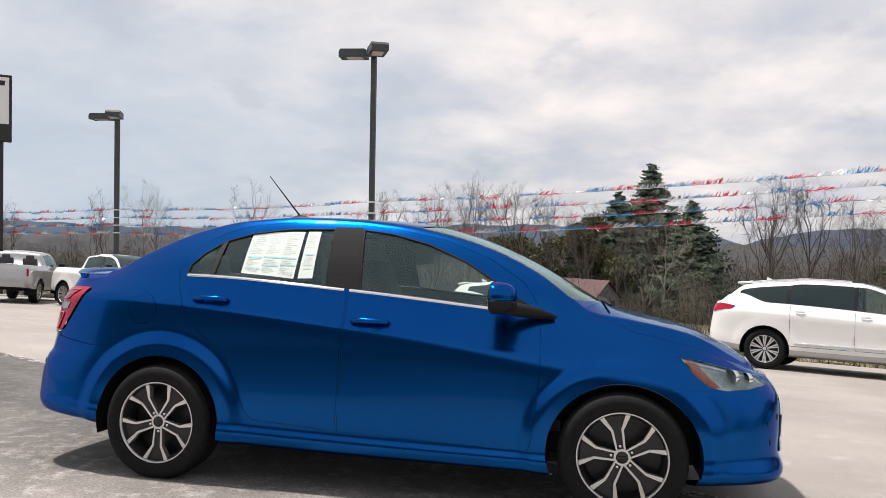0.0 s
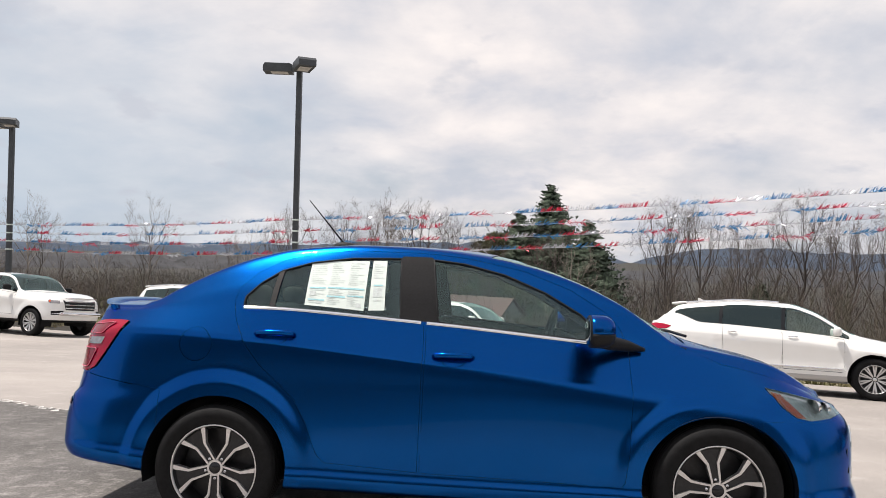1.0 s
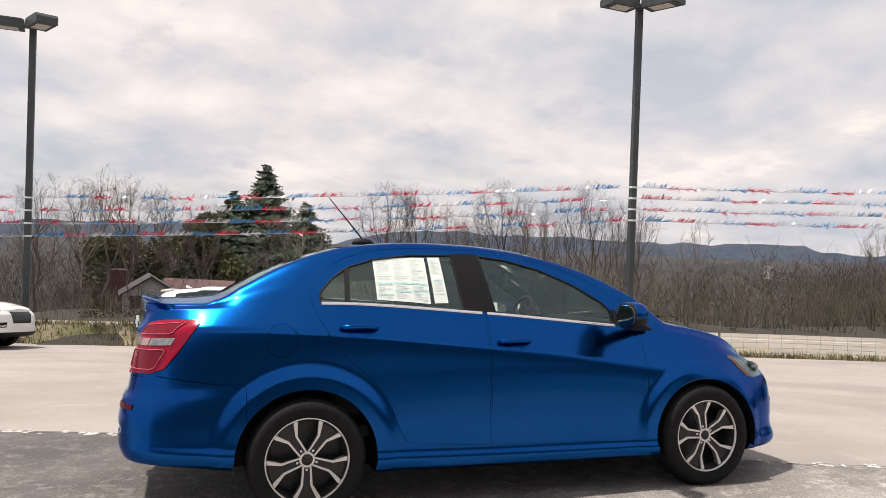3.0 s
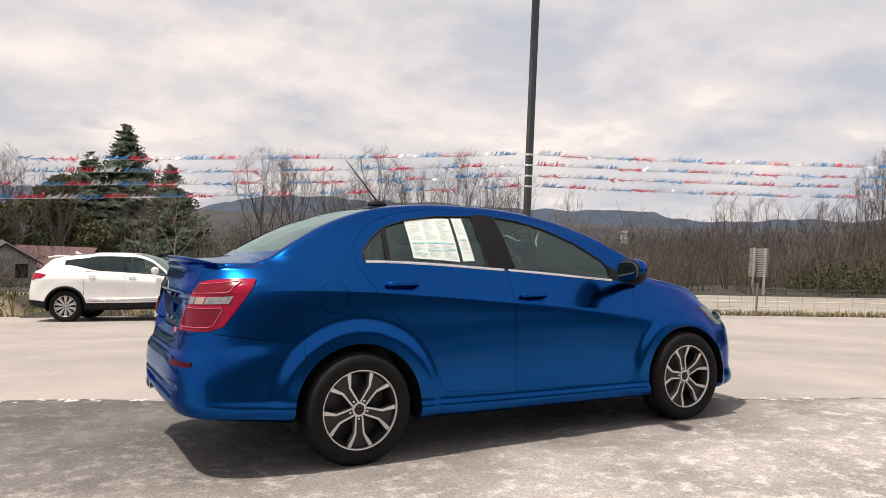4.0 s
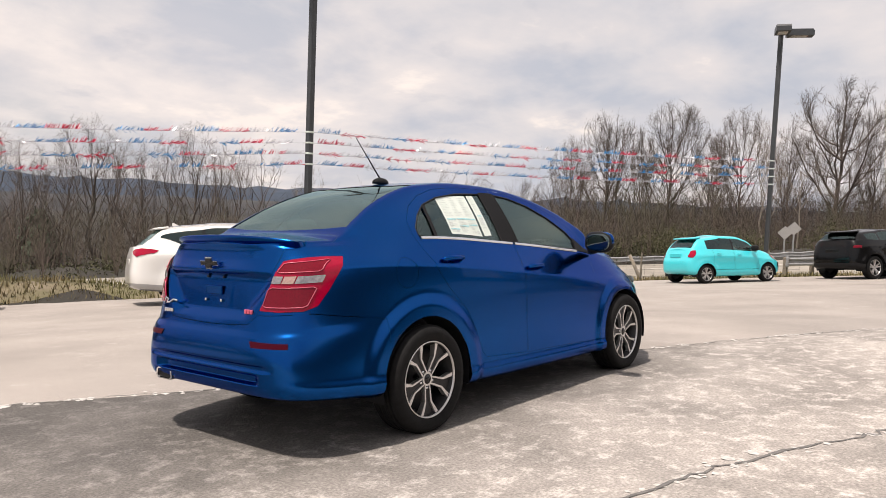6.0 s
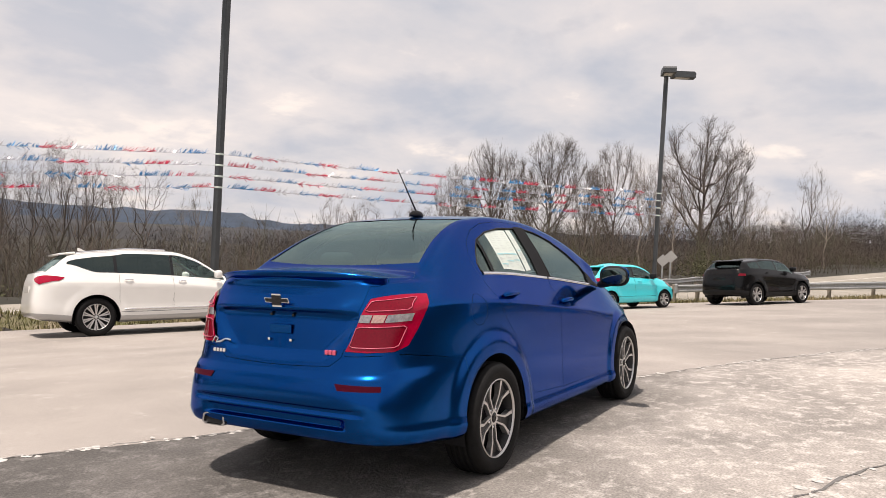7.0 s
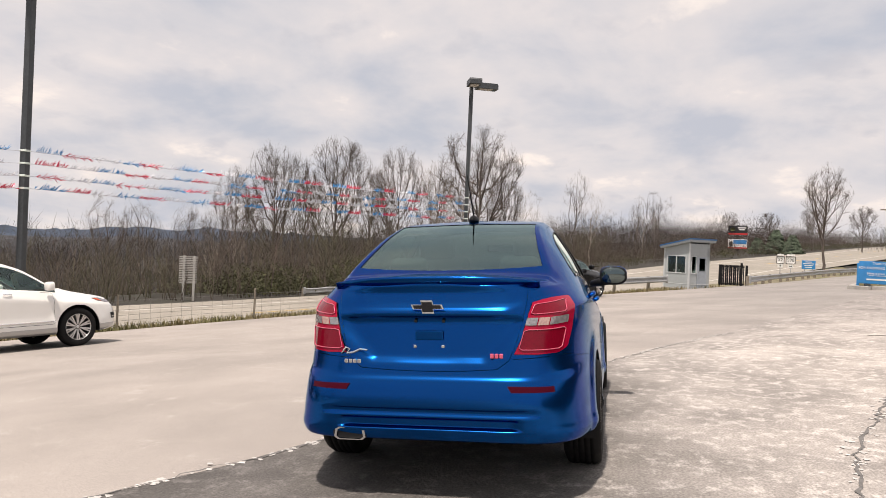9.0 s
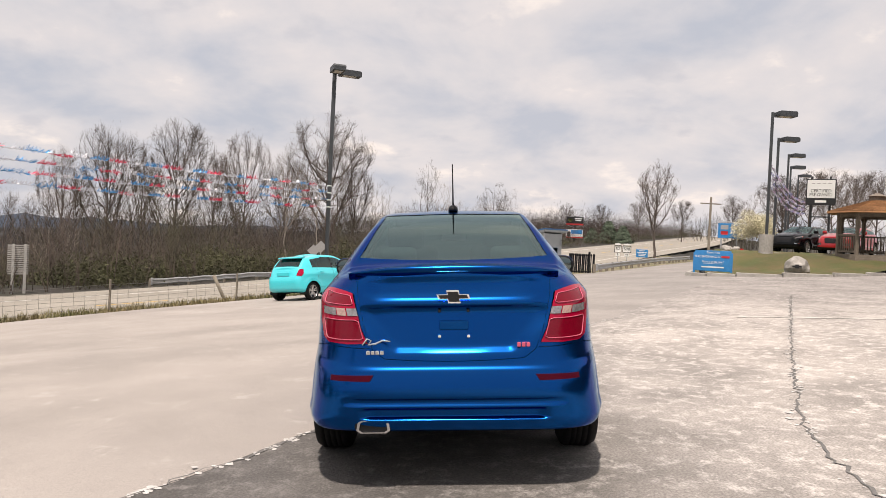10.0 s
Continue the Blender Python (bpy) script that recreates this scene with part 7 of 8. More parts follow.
# the deeper woods down in the valley: a dense haze of bare twigs
deep = []
rgd = np.random.default_rng(77)
for _ in range(2600):
    k = int(rgd.uniform(0, 360))
    d = 42 + 150 * rgd.random() ** 1.4
    px, py = ROAD_PTS[k, 0] - ROAD_T[k, 1] * d, ROAD_PTS[k, 1] + ROAD_T[k, 0] * d
    hh_ = rgd.uniform(3.2, 5.4) + (rgd.random() < .35) * rgd.uniform(.5, 2.2)
    deep.append((px, py, land(px, py) + hh_ * .8, rgd.uniform(3, 6), hh_))
v, f = leaf_cloud(deep, 380000, .42, 78, (1.0, 1.0, 3.2), .16)
tagged(new("valley_woods", fast_mesh("valley_woods", v, f, material("bare_woods", (0.060, 0.050, 0.047), 0.95, vary=0.35, scale=0.15, second=0.4, second_scale=0.03))), "grey-brown leafless woods filling the valley", "woods", kind="stuff")
kg = [int(np.argmin(abs(ROAD_PTS[:, 0] - q))) for q in (30, 50)]
v, f = leaf_cloud(belt_clumps(2, 110, 7.5, 16, .8, 2.2, 1.2) + belt_clumps(3, 130, 7.5, 15, 1.0, 2.6, 2.0, kg[0], kg[1]), 60000, .10, 10)
tagged(new("green_shrubs", fast_mesh("green_shrubs", v, f, M_BRUSHGREEN)), "fresh green undergrowth along the road verge", "shrub", kind="stuff")

# tufts of grass on the verge between the lot and the road
rg = np.random.default_rng(12)
n = 22000
xs = rg.uniform(-30, 34, n)
off = rg.random(n) ** 1.3 * 2.6 + .05
ys = EDGE(xs) + off
zs = land_height(xs, ys)
keep = (np.abs(road_at(xs, ys)[0]) > 6.2)
xs, ys, zs = xs[keep], ys[keep], zs[keep]
hh = rg.uniform(.06, .27, len(xs))
aa = rg.uniform(0, 6.28, len(xs))
tip = np.stack([xs + np.cos(aa) * hh * .5, ys + np.sin(aa) * hh * .5, zs + hh], 1)
l_ = np.stack([xs - np.sin(aa) * .02, ys + np.cos(aa) * .02, zs - .01], 1)
r_ = np.stack([xs + np.sin(aa) * .02, ys - np.cos(aa) * .02, zs - .01], 1)
v = np.stack([l_, r_, tip], 1).reshape(-1, 3)
M_GRASS = material("spring_grass", (0.14, 0.135, 0.05), 0.85, color2=(0.22, 0.175, 0.09), scale=0.7, second=0.3, second_scale=0.2)
tagged(new("grass", fast_mesh("grass", v, np.arange(len(v)).reshape(-1, 3), M_GRASS)), "short green and straw grass tufts along the lot edge", "grass", kind="stuff")


# distant wooded hills
def hills(name, dist, base, crest, mat, label, seed, a0, a1, n=260, rows=10):
    rr = random.Random(seed)
    ph = [rr.uniform(0, 6.28) for _ in range(8)]
    v, f = [], []
    for i in range(n):
        az = a0 + (a1 - a0) * i / (n - 1)
        t = radians(az)
        prof = crest(az) + sum(math.sin(t * w + p) * s for w, p, s in zip((9, 17, 31, 53, 90, 170), ph, (.05, .05, .04, .03, .025, .02)))
        for j in range(rows):
            q = j / (rows - 1)
            dd = dist * (1 + .35 * q)
            zt = 1.3 + dist * 1.35 * math.tan(radians(prof))
            z = base + (zt - base) * math.sin(q * math.pi / 2) + (rr.uniform(-.006, .006) * dist if 0 < j < rows - 1 else rr.uniform(-.0008, .0008) * dist)
            v.append((math.cos(t) * dd, math.sin(t) * dd, z))
    for i in range(n - 1):
        for j in range(rows - 1):
            a = i * rows + j
            f.append((a, a + 1, a + rows + 1, a + rows))
    tagged(mesh_object(name, v, f, mat, smooth=True), label, "hills", kind="structure")


CREST = knots((-60, .3), (-20, .2), (0, .25), (20, .25), (34, .15), (42.5, -.1), (46.5, .50), (52, .20), (56, .25), (60, .40), (66, .40), (72, .58), (75.5, .33), (78, -.25), (79.6, -.50), (81, -.05), (85, .60), (92, .50), (104, .15), (112, .0), (121, -.15), (130, .1), (145, .2), (180, .3))
hills("backdrop_hills", 900, -40, lambda a: float(CREST(a)), M_HILL, "wooded hills on the horizon, haze painted in as blue-grey", 5, -70, 190)
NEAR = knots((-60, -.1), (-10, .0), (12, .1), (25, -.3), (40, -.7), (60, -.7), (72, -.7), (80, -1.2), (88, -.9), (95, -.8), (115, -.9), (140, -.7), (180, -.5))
hills("backdrop_slope", 330, -22, lambda a: float(NEAR(a)), M_HILLNEAR, "leafless wooded slope across the valley, greyed with painted haze", 9, -70, 190)
# a far line of woods above the road where it climbs
rg2 = np.random.default_rng(31)
az = np.radians(rg2.uniform(-34, 8, 1500))
d = rg2.uniform(150, 235, 1500)
px, py = -6 + d * np.cos(az), d * np.sin(az)
feet = np.stack([px, py, np.maximum(land_height(px, py), ROAD_Z(np.minimum(px, 390)) - 1.0) - .5], 1)
brush_mass("far_woods", feet, rg2.uniform(3.6, 7.4, 1500) * np.interp(np.degrees(az), (-19, -17, -13.5, -12, -8.5, -6.5, -4, 0), (1.0, .6, .55, .3, .3, .6, .55, .42)), M_TWIGS, "far line of leafless woods beyond the climbing road", "woods", 42, 16)
# bare trees standing behind the upper lot and over the climbing road
for i, (x, y, h, m) in enumerate(((92, -43, 10.5, 0), (95, -47, 11.5, 1), (99, -52, 12.5, 3), (103, -57, 12.5, 0), (106, -62, 13, 1), (88, -50, 9.5, 3), (110, -50, 12, 2), (128, -40, 8, 1), (135, -34, 8, 0), (120, -46, 9, 3), (140, -28, 7, 1), (146, -22, 7, 3))):
    z = max(land(x, y), float(upper_floor(x, y)))
    plant("tree", x, y, z - .3, big[m], "far bare tree with a twiggy crown", "far bare trees", h / 15, 63 * i)

# ---- fence, guard rails, signs, booth along the edge ----
M_WIRE = material("galvanised_wire", (0.22, 0.21, 0.20), 0.5, 0.7, vary=0.2, scale=40)
M_GALV = material("galvanised_steel", (0.46, 0.47, 0.48), 0.45, 0.6, vary=0.15, scale=18, second=0.2, second_scale=2)
M_WOOD = material("weathered_wood", (0.26, 0.225, 0.18), 0.9, vary=0.25, scale=25, second=0.25, second_scale=3, bump=0.3, bump_scale=60)
fence = thing("wire_fence", Matrix.Identity(4), "woven wire stock fence along the lot edge", "fence")
fx = np.arange(7.5, 25.2, .30)
fy = EDGE(fx) + .45
fz = land_height(fx, fy)
for k in range(7):
    bm = bmesh.new()
    add_tube(bm, [(x, y + .01 * math.sin(3 * x + k), z + .04 + k * .135 + .015 * math.sin(x * 1.3 + k)) for x, y, z in zip(fx, fy, fz)], .0045, 3)
    part("line_wire", bm, M_WIRE, fence)
bm = bmesh.new()
for x, y, z in zip(fx, fy, fz):
    add_tube(bm, [(x, y, z + .02), (x + .01, y, z + .45), (x, y, z + .86)], .004, 3, False)
o = part("stay_wires", bm, M_WIRE, fence)
o["kind"] = "stuff"
for x in np.arange(8, 25, 4.0):
    y = float(EDGE(x)) + .47
    z = land(x, y)
    bm = bmesh.new()
    add_tube(bm, [(x, y, z - .2), (x + .01, y, z + 1.02)], [.035, .033], 6)
    part("fence_post", bm, M_WOOD, fence, "weathered fence post")
# the leaning wooden post
lx, ly = 22.99, 8.55
lean = thing("leaning_post", pose(lx, ly, land(lx, ly) - .1, 0, 0, 0), "weathered wooden post leaning over at the lot edge", "post")
bm = bmesh.new()
add_tube(bm, [(0, 0, 0), (-.27, .35, .85), (-.55, .70, 1.75)], [.075, .07, .065], 9)
part("timber", bm, M_WOOD, lean, "", True)


def guard_rail(pts, name, label, zs_, post_every=1.9, ends=True):
    """A steel W-beam on posts through ground points."""
    ob = thing(name, Matrix.Identity(4), label, "guard rail", "steel guard rails")
    prof = [(0, -.155), (.045, -.12), (.045, -.075), (0, -.03), (0, .03), (.045, .075), (.045, .12), (0, .155)]
    dense = []
    for (x0, y0), (x1, y1) in zip(pts, pts[1:]):
        n = max(2, int(math.hypot(x1 - x0, y1 - y0) / .8))
        dense += [(x0 + (x1 - x0) * i / n, y0 + (y1 - y0) * i / n) for i in range(n)]
    dense.append(pts[-1])
    v, f = [], []
    k = len(prof)
    for i, (x, y) in enumerate(dense):
        a, b = dense[max(i - 1, 0)], dense[min(i + 1, len(dense) - 1)]
        d = Vector((b[0] - a[0], b[1] - a[1], 0)).normalized()
        nrm = Vector((d.y, -d.x, 0))
        for o, zz in prof:
            v.append(Vector((x, y, zs_(x, y) + .56 + zz)) + nrm * o)
    for i in range(len(dense) - 1):
        for j in range(k - 1):
            f.append((i * k + j, (i + 1) * k + j, (i + 1) * k + j + 1, i * k + j + 1))
    mesh_object("beam", v, f, M_GALV, ob, "ribbed steel beam")
    s = 0
    acc = 0.0
    for i in range(len(dense) - 1):
        acc += math.hypot(dense[i + 1][0] - dense[i][0], dense[i + 1][1] - dense[i][1])
        if acc >= s:
            s += post_every
            x, y = dense[i]
            a, b = dense[i], dense[i + 1]
            d = Vector((b[0] - a[0], b[1] - a[1], 0)).normalized()
            bm = bmesh.new()
            q = Vector((x, y, zs_(x, y))) - Vector((d.y, -d.x, 0)) * .14
            add_box(bm, q + Vector((0, 0, .32)), (.15, .15, .80), None, .012)
            part("rail_post", bm, M_WOOD, ob, "square timber rail post")
    for e in ((dense[0], dense[1]), (dense[-1], dense[-2])) if ends else ():
        (x, y), (x2, y2) = e
        bm = bmesh.new()
        add_box(bm, (x, y, zs_(x, y) + .56), (.10, .12, .40), None, .03)
        part("end_shoe", bm, M_GALV, ob, "rounded end shoe")
    return ob


lotz = lambda x, y: float(lot_height(x, y)) - .03  # noqa: E731
guard_rail([(25.5, 4.3), (27.6, 2.0), (30.2, -1.0), (32.2, -3.4)], "guard_rail", "galvanised guard rail beside the black crossover", lotz)
guard_rail([(34.5, -7.6), (40, -9.9), (48, -13.6), (56, -17.6), (66, -22.3)], "guard_rail", "galvanised guard rail along the side road", lambda x, y: lotz(x, y) - .22)


def road_off(k, d):
    return (ROAD_PTS[k, 0] - ROAD_T[k, 1] * d, ROAD_PTS[k, 1] + ROAD_T[k, 0] * d)


i0, i1 = int(np.argmin(abs(ROAD_PTS[:, 0] - 31.0))), int(np.argmin(abs(ROAD_PTS[:, 0] - 58)))
guard_rail([road_off(k, 6.6) for k in range(i0, i1, 4)], "guard_rail", "galvanised guard rail on the far side of the road", lambda x, y: land(x, y) - .22, 2.5)

# booth: two sliding windows, a glazed door, a roof that rises towards the door side
BX, BY = 33.3, -4.40
bz = float(lot_height(BX, BY))
M_BOOTH = material("pale_grey_siding", (0.38, 0.41, 0.42), 0.55, vary=0.05, scale=10, second=0.1, second_scale=1.0, bump=0.05, bump_scale=80)
M_BOOTHTRIM = material("grey_blue_trim", (0.34, 0.38, 0.42), 0.5, vary=0.08, scale=12)
M_BLUEROOF = material("blue_metal_roof", (0.035, 0.13, 0.30), 0.4, 0.2, vary=0.1, scale=14)
M_SIGNPALE = material("pale_trim", (0.50, 0.52, 0.53), 0.5, vary=0.05, scale=12)
M_WINDOW = glass("booth_glass", (0.62, 0.70, 0.68), 0.85, 0.0, 3.6)
booth = thing("booth", pose(BX, BY, bz - .05, 0, 0, 136), "small pale grey attendant booth with a sloping blue roof", "booth")
w, t = 1.5, .07
lo_, hi_ = 2.05, 2.40


def booth_part(name, boxes, mat, label="", parent=None):
    bm = bmesh.new()
    for c, size in boxes:
        add_box(bm, c, size, None, .006)
    return part(name, bm, mat, parent or booth, label)


hw_ = w / 2
# front wall: the window opening is framed by four panels
for c, size in (((hw_, 0, .42), (t, w, .80)), ((hw_, 0, 1.90), (t, w, .44)), ((hw_, -.64, 1.25), (t, .20, .88)), ((hw_, .66, 1.25), (t, .16, .88)),
                ((-hw_, 0, 1.1), (t, w, 2.2)), ((0, -hw_, 1.05), (w - t, t, 2.1)),
                ((.46, hw_, .42), (.50, t, .80)), ((.66, hw_, 1.25), (.10, t, .88)), ((.24, hw_, 1.25), (.08, t, .88)), ((-.62, hw_, 1.05), (.18, t, 2.06)), ((0, hw_, 1.98), (w - t, t, .62))):
    booth_part("wall_panel", [(c, size)], M_BOOTH)
bm = bmesh.new()
add_prism(bm, [(-hw_ - .16, lo_ + .07), (hw_ + .22, hi_ + .09), (hw_ + .22, hi_ + .15), (-hw_ - .16, lo_ + .13)], w + .5, pose(0, 0, 0, 0, 0, 90) @ Matrix.Translation((0, -w / 2 - .25, 0)), "y")
part("roof", bm, M_BLUEROOF, booth, "sloping blue metal roof")
bm = bmesh.new()
add_prism(bm, [(-hw_ - .14, lo_ - .02), (hw_ + .19, hi_ - .01), (hw_ + .19, hi_ + .085), (-hw_ - .14, lo_ + .065)], w + .44, pose(0, 0, 0, 0, 0, 90) @ Matrix.Translation((0, -w / 2 - .22, 0)), "y")
part("fascia", bm, M_BOOTH, booth, "pale roof fascia")
for yy in (-hw_ - t / 2, hw_ - t / 2):
    bm = bmesh.new()
    add_prism(bm, [(-hw_, 2.08), (hw_ - .002, 2.08), (hw_ - .002, hi_ + .02), (-hw_, lo_ + .02)], t - .004, pose(0, 0, 0, 0, 0, 90) @ Matrix.Translation((0, yy + .002, 0)), "y")
    part("gable_panel", bm, M_BOOTH, booth, "sloping wall panel under the roof")
for c, size in (((hw_ + .04, 0, .83), (.03, 1.16, .045)), ((hw_ + .04, 0, 1.67), (.03, 1.16, .045)), ((hw_ + .04, -.55, 1.25), (.03, .045, .86)), ((hw_ + .04, .57, 1.25), (.03, .045, .86)), ((hw_ + .04, .0, 1.25), (.03, .045, .86)),
                ((hw_ + .02, -hw_, 1.05), (.05, .08, 2.05)), ((hw_ + .02, hw_ + .02, 1.15), (.08, .08, 2.3)), ((hw_ + .037, 0, .30), (.012, w, .025)), ((0, hw_ + .037, .30), (w, .012, .025)),
                ((.45, hw_ + .04, .83), (.42, .03, .04)), ((.45, hw_ + .04, 1.67), (.42, .03, .04)), ((.26, hw_ + .04, 1.25), (.04, .03, .86)), ((.63, hw_ + .04, 1.25), (.04, .03, .86))):
    booth_part("trim", [(c, size)], M_SIGNPALE)
booth_part("window_pane", [((hw_, .01, 1.25), (.012, 1.1, .86))], M_WINDOW, "grey sliding window")
booth_part("window_pane", [((.45, hw_, 1.25), (.34, .012, .86))], M_WINDOW, "narrow side window")
door = booth_part("door", [((-.18, hw_ + .005, .86), (.72, .05, 1.66))], M_BOOTHTRIM, "grey-blue glazed door")
booth_part("door_pane", [((-.18, hw_ + .036, 1.27), (.42, .012, .62))], M_WINDOW, "dark door glass", door)
booth_part("door_handle", [((.10, hw_ + .05, .92), (.04, .06, .12))], M_CHROME, "", door)
booth_part("plinth", [((0, 0, .03), (w + .2, w + .2, .12))], M_CONCRETE, "low concrete plinth")

# black metal gate leaves folded beside the booth
gate = thing("metal_gate", pose(34.6, -6.78, float(lot_height(34.6, -6.78)), 0, 0, -80), "black folded metal picket gate beside the drive", "gate")
for zz in (.12, 1.0):
    bm = bmesh.new()
    add_box(bm, (0, 0, zz), (1.12, .05, .06))
    part("gate_rail", bm, M_DARK, gate)
for k in range(12):
    bm = bmesh.new()
    add_box(bm, (-.56 + k * .10, .03 * (k % 2), .56), (.075 if k < 9 else .04, .03, 1.04))
    part("picket", bm, M_DARK, gate)
for xx, hh_ in ((-.66, 1.08), (.42, 1.2), (.68, 1.08)):
    bm = bmesh.new()
    add_box(bm, (xx, 0, hh_ / 2), (.10, .10, hh_), None, .01)
    part("gate_post", bm, M_DARK, gate)

# road signs
M_SIGNBACK = material("bare_sign_metal", (0.42, 0.41, 0.40), 0.5, 0.5, vary=0.1, scale=14)
M_SIGNWHITE = material("sign_white", (0.75, 0.75, 0.73), 0.5, vary=0.04, scale=14)
M_SIGNBLACK = material("sign_black", (0.015, 0.015, 0.016), 0.5, vary=0.1, scale=14)
M_SIGNBLUE = material("sign_blue", (0.025, 0.22, 0.52), 0.45, vary=0.08, scale=9, second=0.12, second_scale=1.2)
M_SIGNRED = material("sign_red", (0.50, 0.02, 0.02), 0.45, vary=0.08, scale=9)


def posts(ob, xs_, h, r=.03, mat=None):
    for x in xs_:
        bm = bmesh.new()
        add_box(bm, (x, 0, h / 2), (r * 2, r * 2, h), None, .006)
        part("sign_post", bm, mat or M_GALV, ob)


def board(ob, x, z, w_, h_, mat, name="sign_board", label="", y=-.05, t_=.02, bev=.012):
    bm = bmesh.new()
    add_box(bm, (x, y, z), (w_, t_, h_), None, bev)
    return part(name, bm, mat, ob, label)


def facing(x, y, z, eye=(-6, 0)):
    """A pose whose -y side faces the given place."""
    a = math.degrees(math.atan2(eye[1] - y, eye[0] - x)) + 90
    return pose(x, y, z, 0, 0, a)


# slatted sign seen from behind
slx, sly = 29.85, 21.2
z = land(slx, sly)
M_SLAT = material("weathered_slats", (0.40, 0.39, 0.37), 0.7, vary=0.15, scale=10)
slat = thing("slatted_sign", facing(slx, sly, z, (-3, -4)), "back of a tall slatted metal road sign on two posts", "road sign")
posts(slat, (-.2, .32), .15 - z, .06, M_SLAT)
for k in range(16):
    bm = bmesh.new()
    add_box(bm, (.02, .07, -z - 1.30 + k * .092), (.92, .03, .055))
    part("slat", bm, M_SLAT, slat)
# two diamond warning signs seen from behind
for dx, dy, dz in ((46.0, 9.95, -0.40), (46.3, 9.50, -0.11)):
    z = land(dx, dy)
    dm = thing("warning_sign", facing(dx, dy, z, (-5.5, -2)), "back of a diamond-shaped road warning sign", "road sign", "diamond warning signs")
    posts(dm, (0,), .9 + dz - z, .05)
    bm = bmesh.new()
    add_prism(bm, [(0, -.44), (.44, 0), (0, .44), (-.44, 0)], .02, Matrix.Translation((0, -.06, .55 + dz - z)), "y")
    part("diamond", bm, M_SIGNBACK, dm, "bare metal diamond")
# route markers 52 and 598
z = .25
rm = thing("route_sign", facing(54.4, -13.3, z) @ Matrix.Scale(.72, 4), "pair of white route number signs with arrow plates", "road sign")
posts(rm, (-.45, .55), 2.15, .035)
for x, txt, wd in ((-.45, "52", .76), (.52, "598", .92)):
    b = board(rm, x, 1.45, wd, .78, M_SIGNBLACK, "number_plate_board", "black square route plate")
    s2 = board(rm, x, 1.45, wd - .12, .66, M_SIGNWHITE, "shield", "white route shield", -.064, .012, .06)
    lettering("route_number", txt, .46, pose(x, -.074, 1.45, 90, 0, 0), M_SIGNBLACK, rm)
    board(rm, x, 1.96, wd * .8, .16, M_SIGNWHITE, "direction_plate")
    board(rm, x, .82, .5, .36, M_SIGNWHITE, "arrow_plate")
    bm = bmesh.new()
    if txt == "52":
        add_prism(bm, [(x - .03, .70), (x + .03, .70), (x + .03, .85), (x + .09, .85), (x, .96), (x - .09, .85), (x - .03, .85)], .008, Matrix.Translation((0, -.072, 0)), "y")
    else:
        add_prism(bm, [(x - .14, .79), (x + .04, .79), (x + .04, .73), (x + .16, .82), (x + .04, .91), (x + .04, .85), (x - .14, .85)], .008, Matrix.Translation((0, -.072, 0)), "y")
    part("arrow", bm, M_SIGNBLACK, rm)
# small blue sign past the rail
z = .1
b3 = thing("direction_sign", facing(56, -15.3, z) @ Matrix.Scale(.9, 4), "small blue direction sign with white lines of text", "road sign")
posts(b3, (-.3, .3), 1.2, .035)
board(b3, 0, 1.0, 1.05, .72, M_SIGNBLUE)
for k, ww in enumerate((.5, .85, .7, .55)):
    board(b3, 0, 1.24 - k * .15, ww, .06, M_SIGNWHITE, "text_bar", "", -.064, .006, .002)
# farewell banner on the kerbed island
M_SIGNTEXT = M_SIGNWHITE
sx, sy = 25.6, -10.75
bn = thing("banner_sign", facing(sx, sy, float(lot_height(sx, sy)) - .02, (-6.5, 1.5)) @ Matrix.Scale(.94, 4), "blue farewell banner sign on two posts at the island tip", "sign")
posts(bn, (-.78, .78), 1.05, .05, M_SIGNBLUE)
board(bn, 0, .68, 1.52, .92, M_SIGNBLUE, "banner_board", "blue banner board")
for txt, size, zz, xx in (("Thank You", .125, 1.05, 0), ("FOR SHOPPING AT", .135, .86, -.20), ("Have a great day !", .125, .64, 0)):
    lettering("banner_text", txt, size, pose(xx, -.065, zz, 90, 0, 0), M_SIGNTEXT, bn)
board(bn, .52, .87, .34, .09, M_SIGNRED, "logo_shape", "red script logo shape", -.066, .008, .003)
board(bn, 0, .555, .80, .012, M_SIGNWHITE, "rule", "", -.064, .006, .002)
board(bn, 0, .40, .95, .06, M_SIGNWHITE, "text_bar", "", -.064, .006, .002)
# ---- the upper lot: island, gazebo, more cars and posts ----
def upper(x, y):
    """The grass bank that rises from the kerbed island to the upper lot."""
    base = lot_height(x, y)
    t = smoothstep(0.0, 5.0, (x - 25.5) * .80 - (y + 13.0) * .55 - 1.2)
    return base * (1 - t) + 1.42 * t


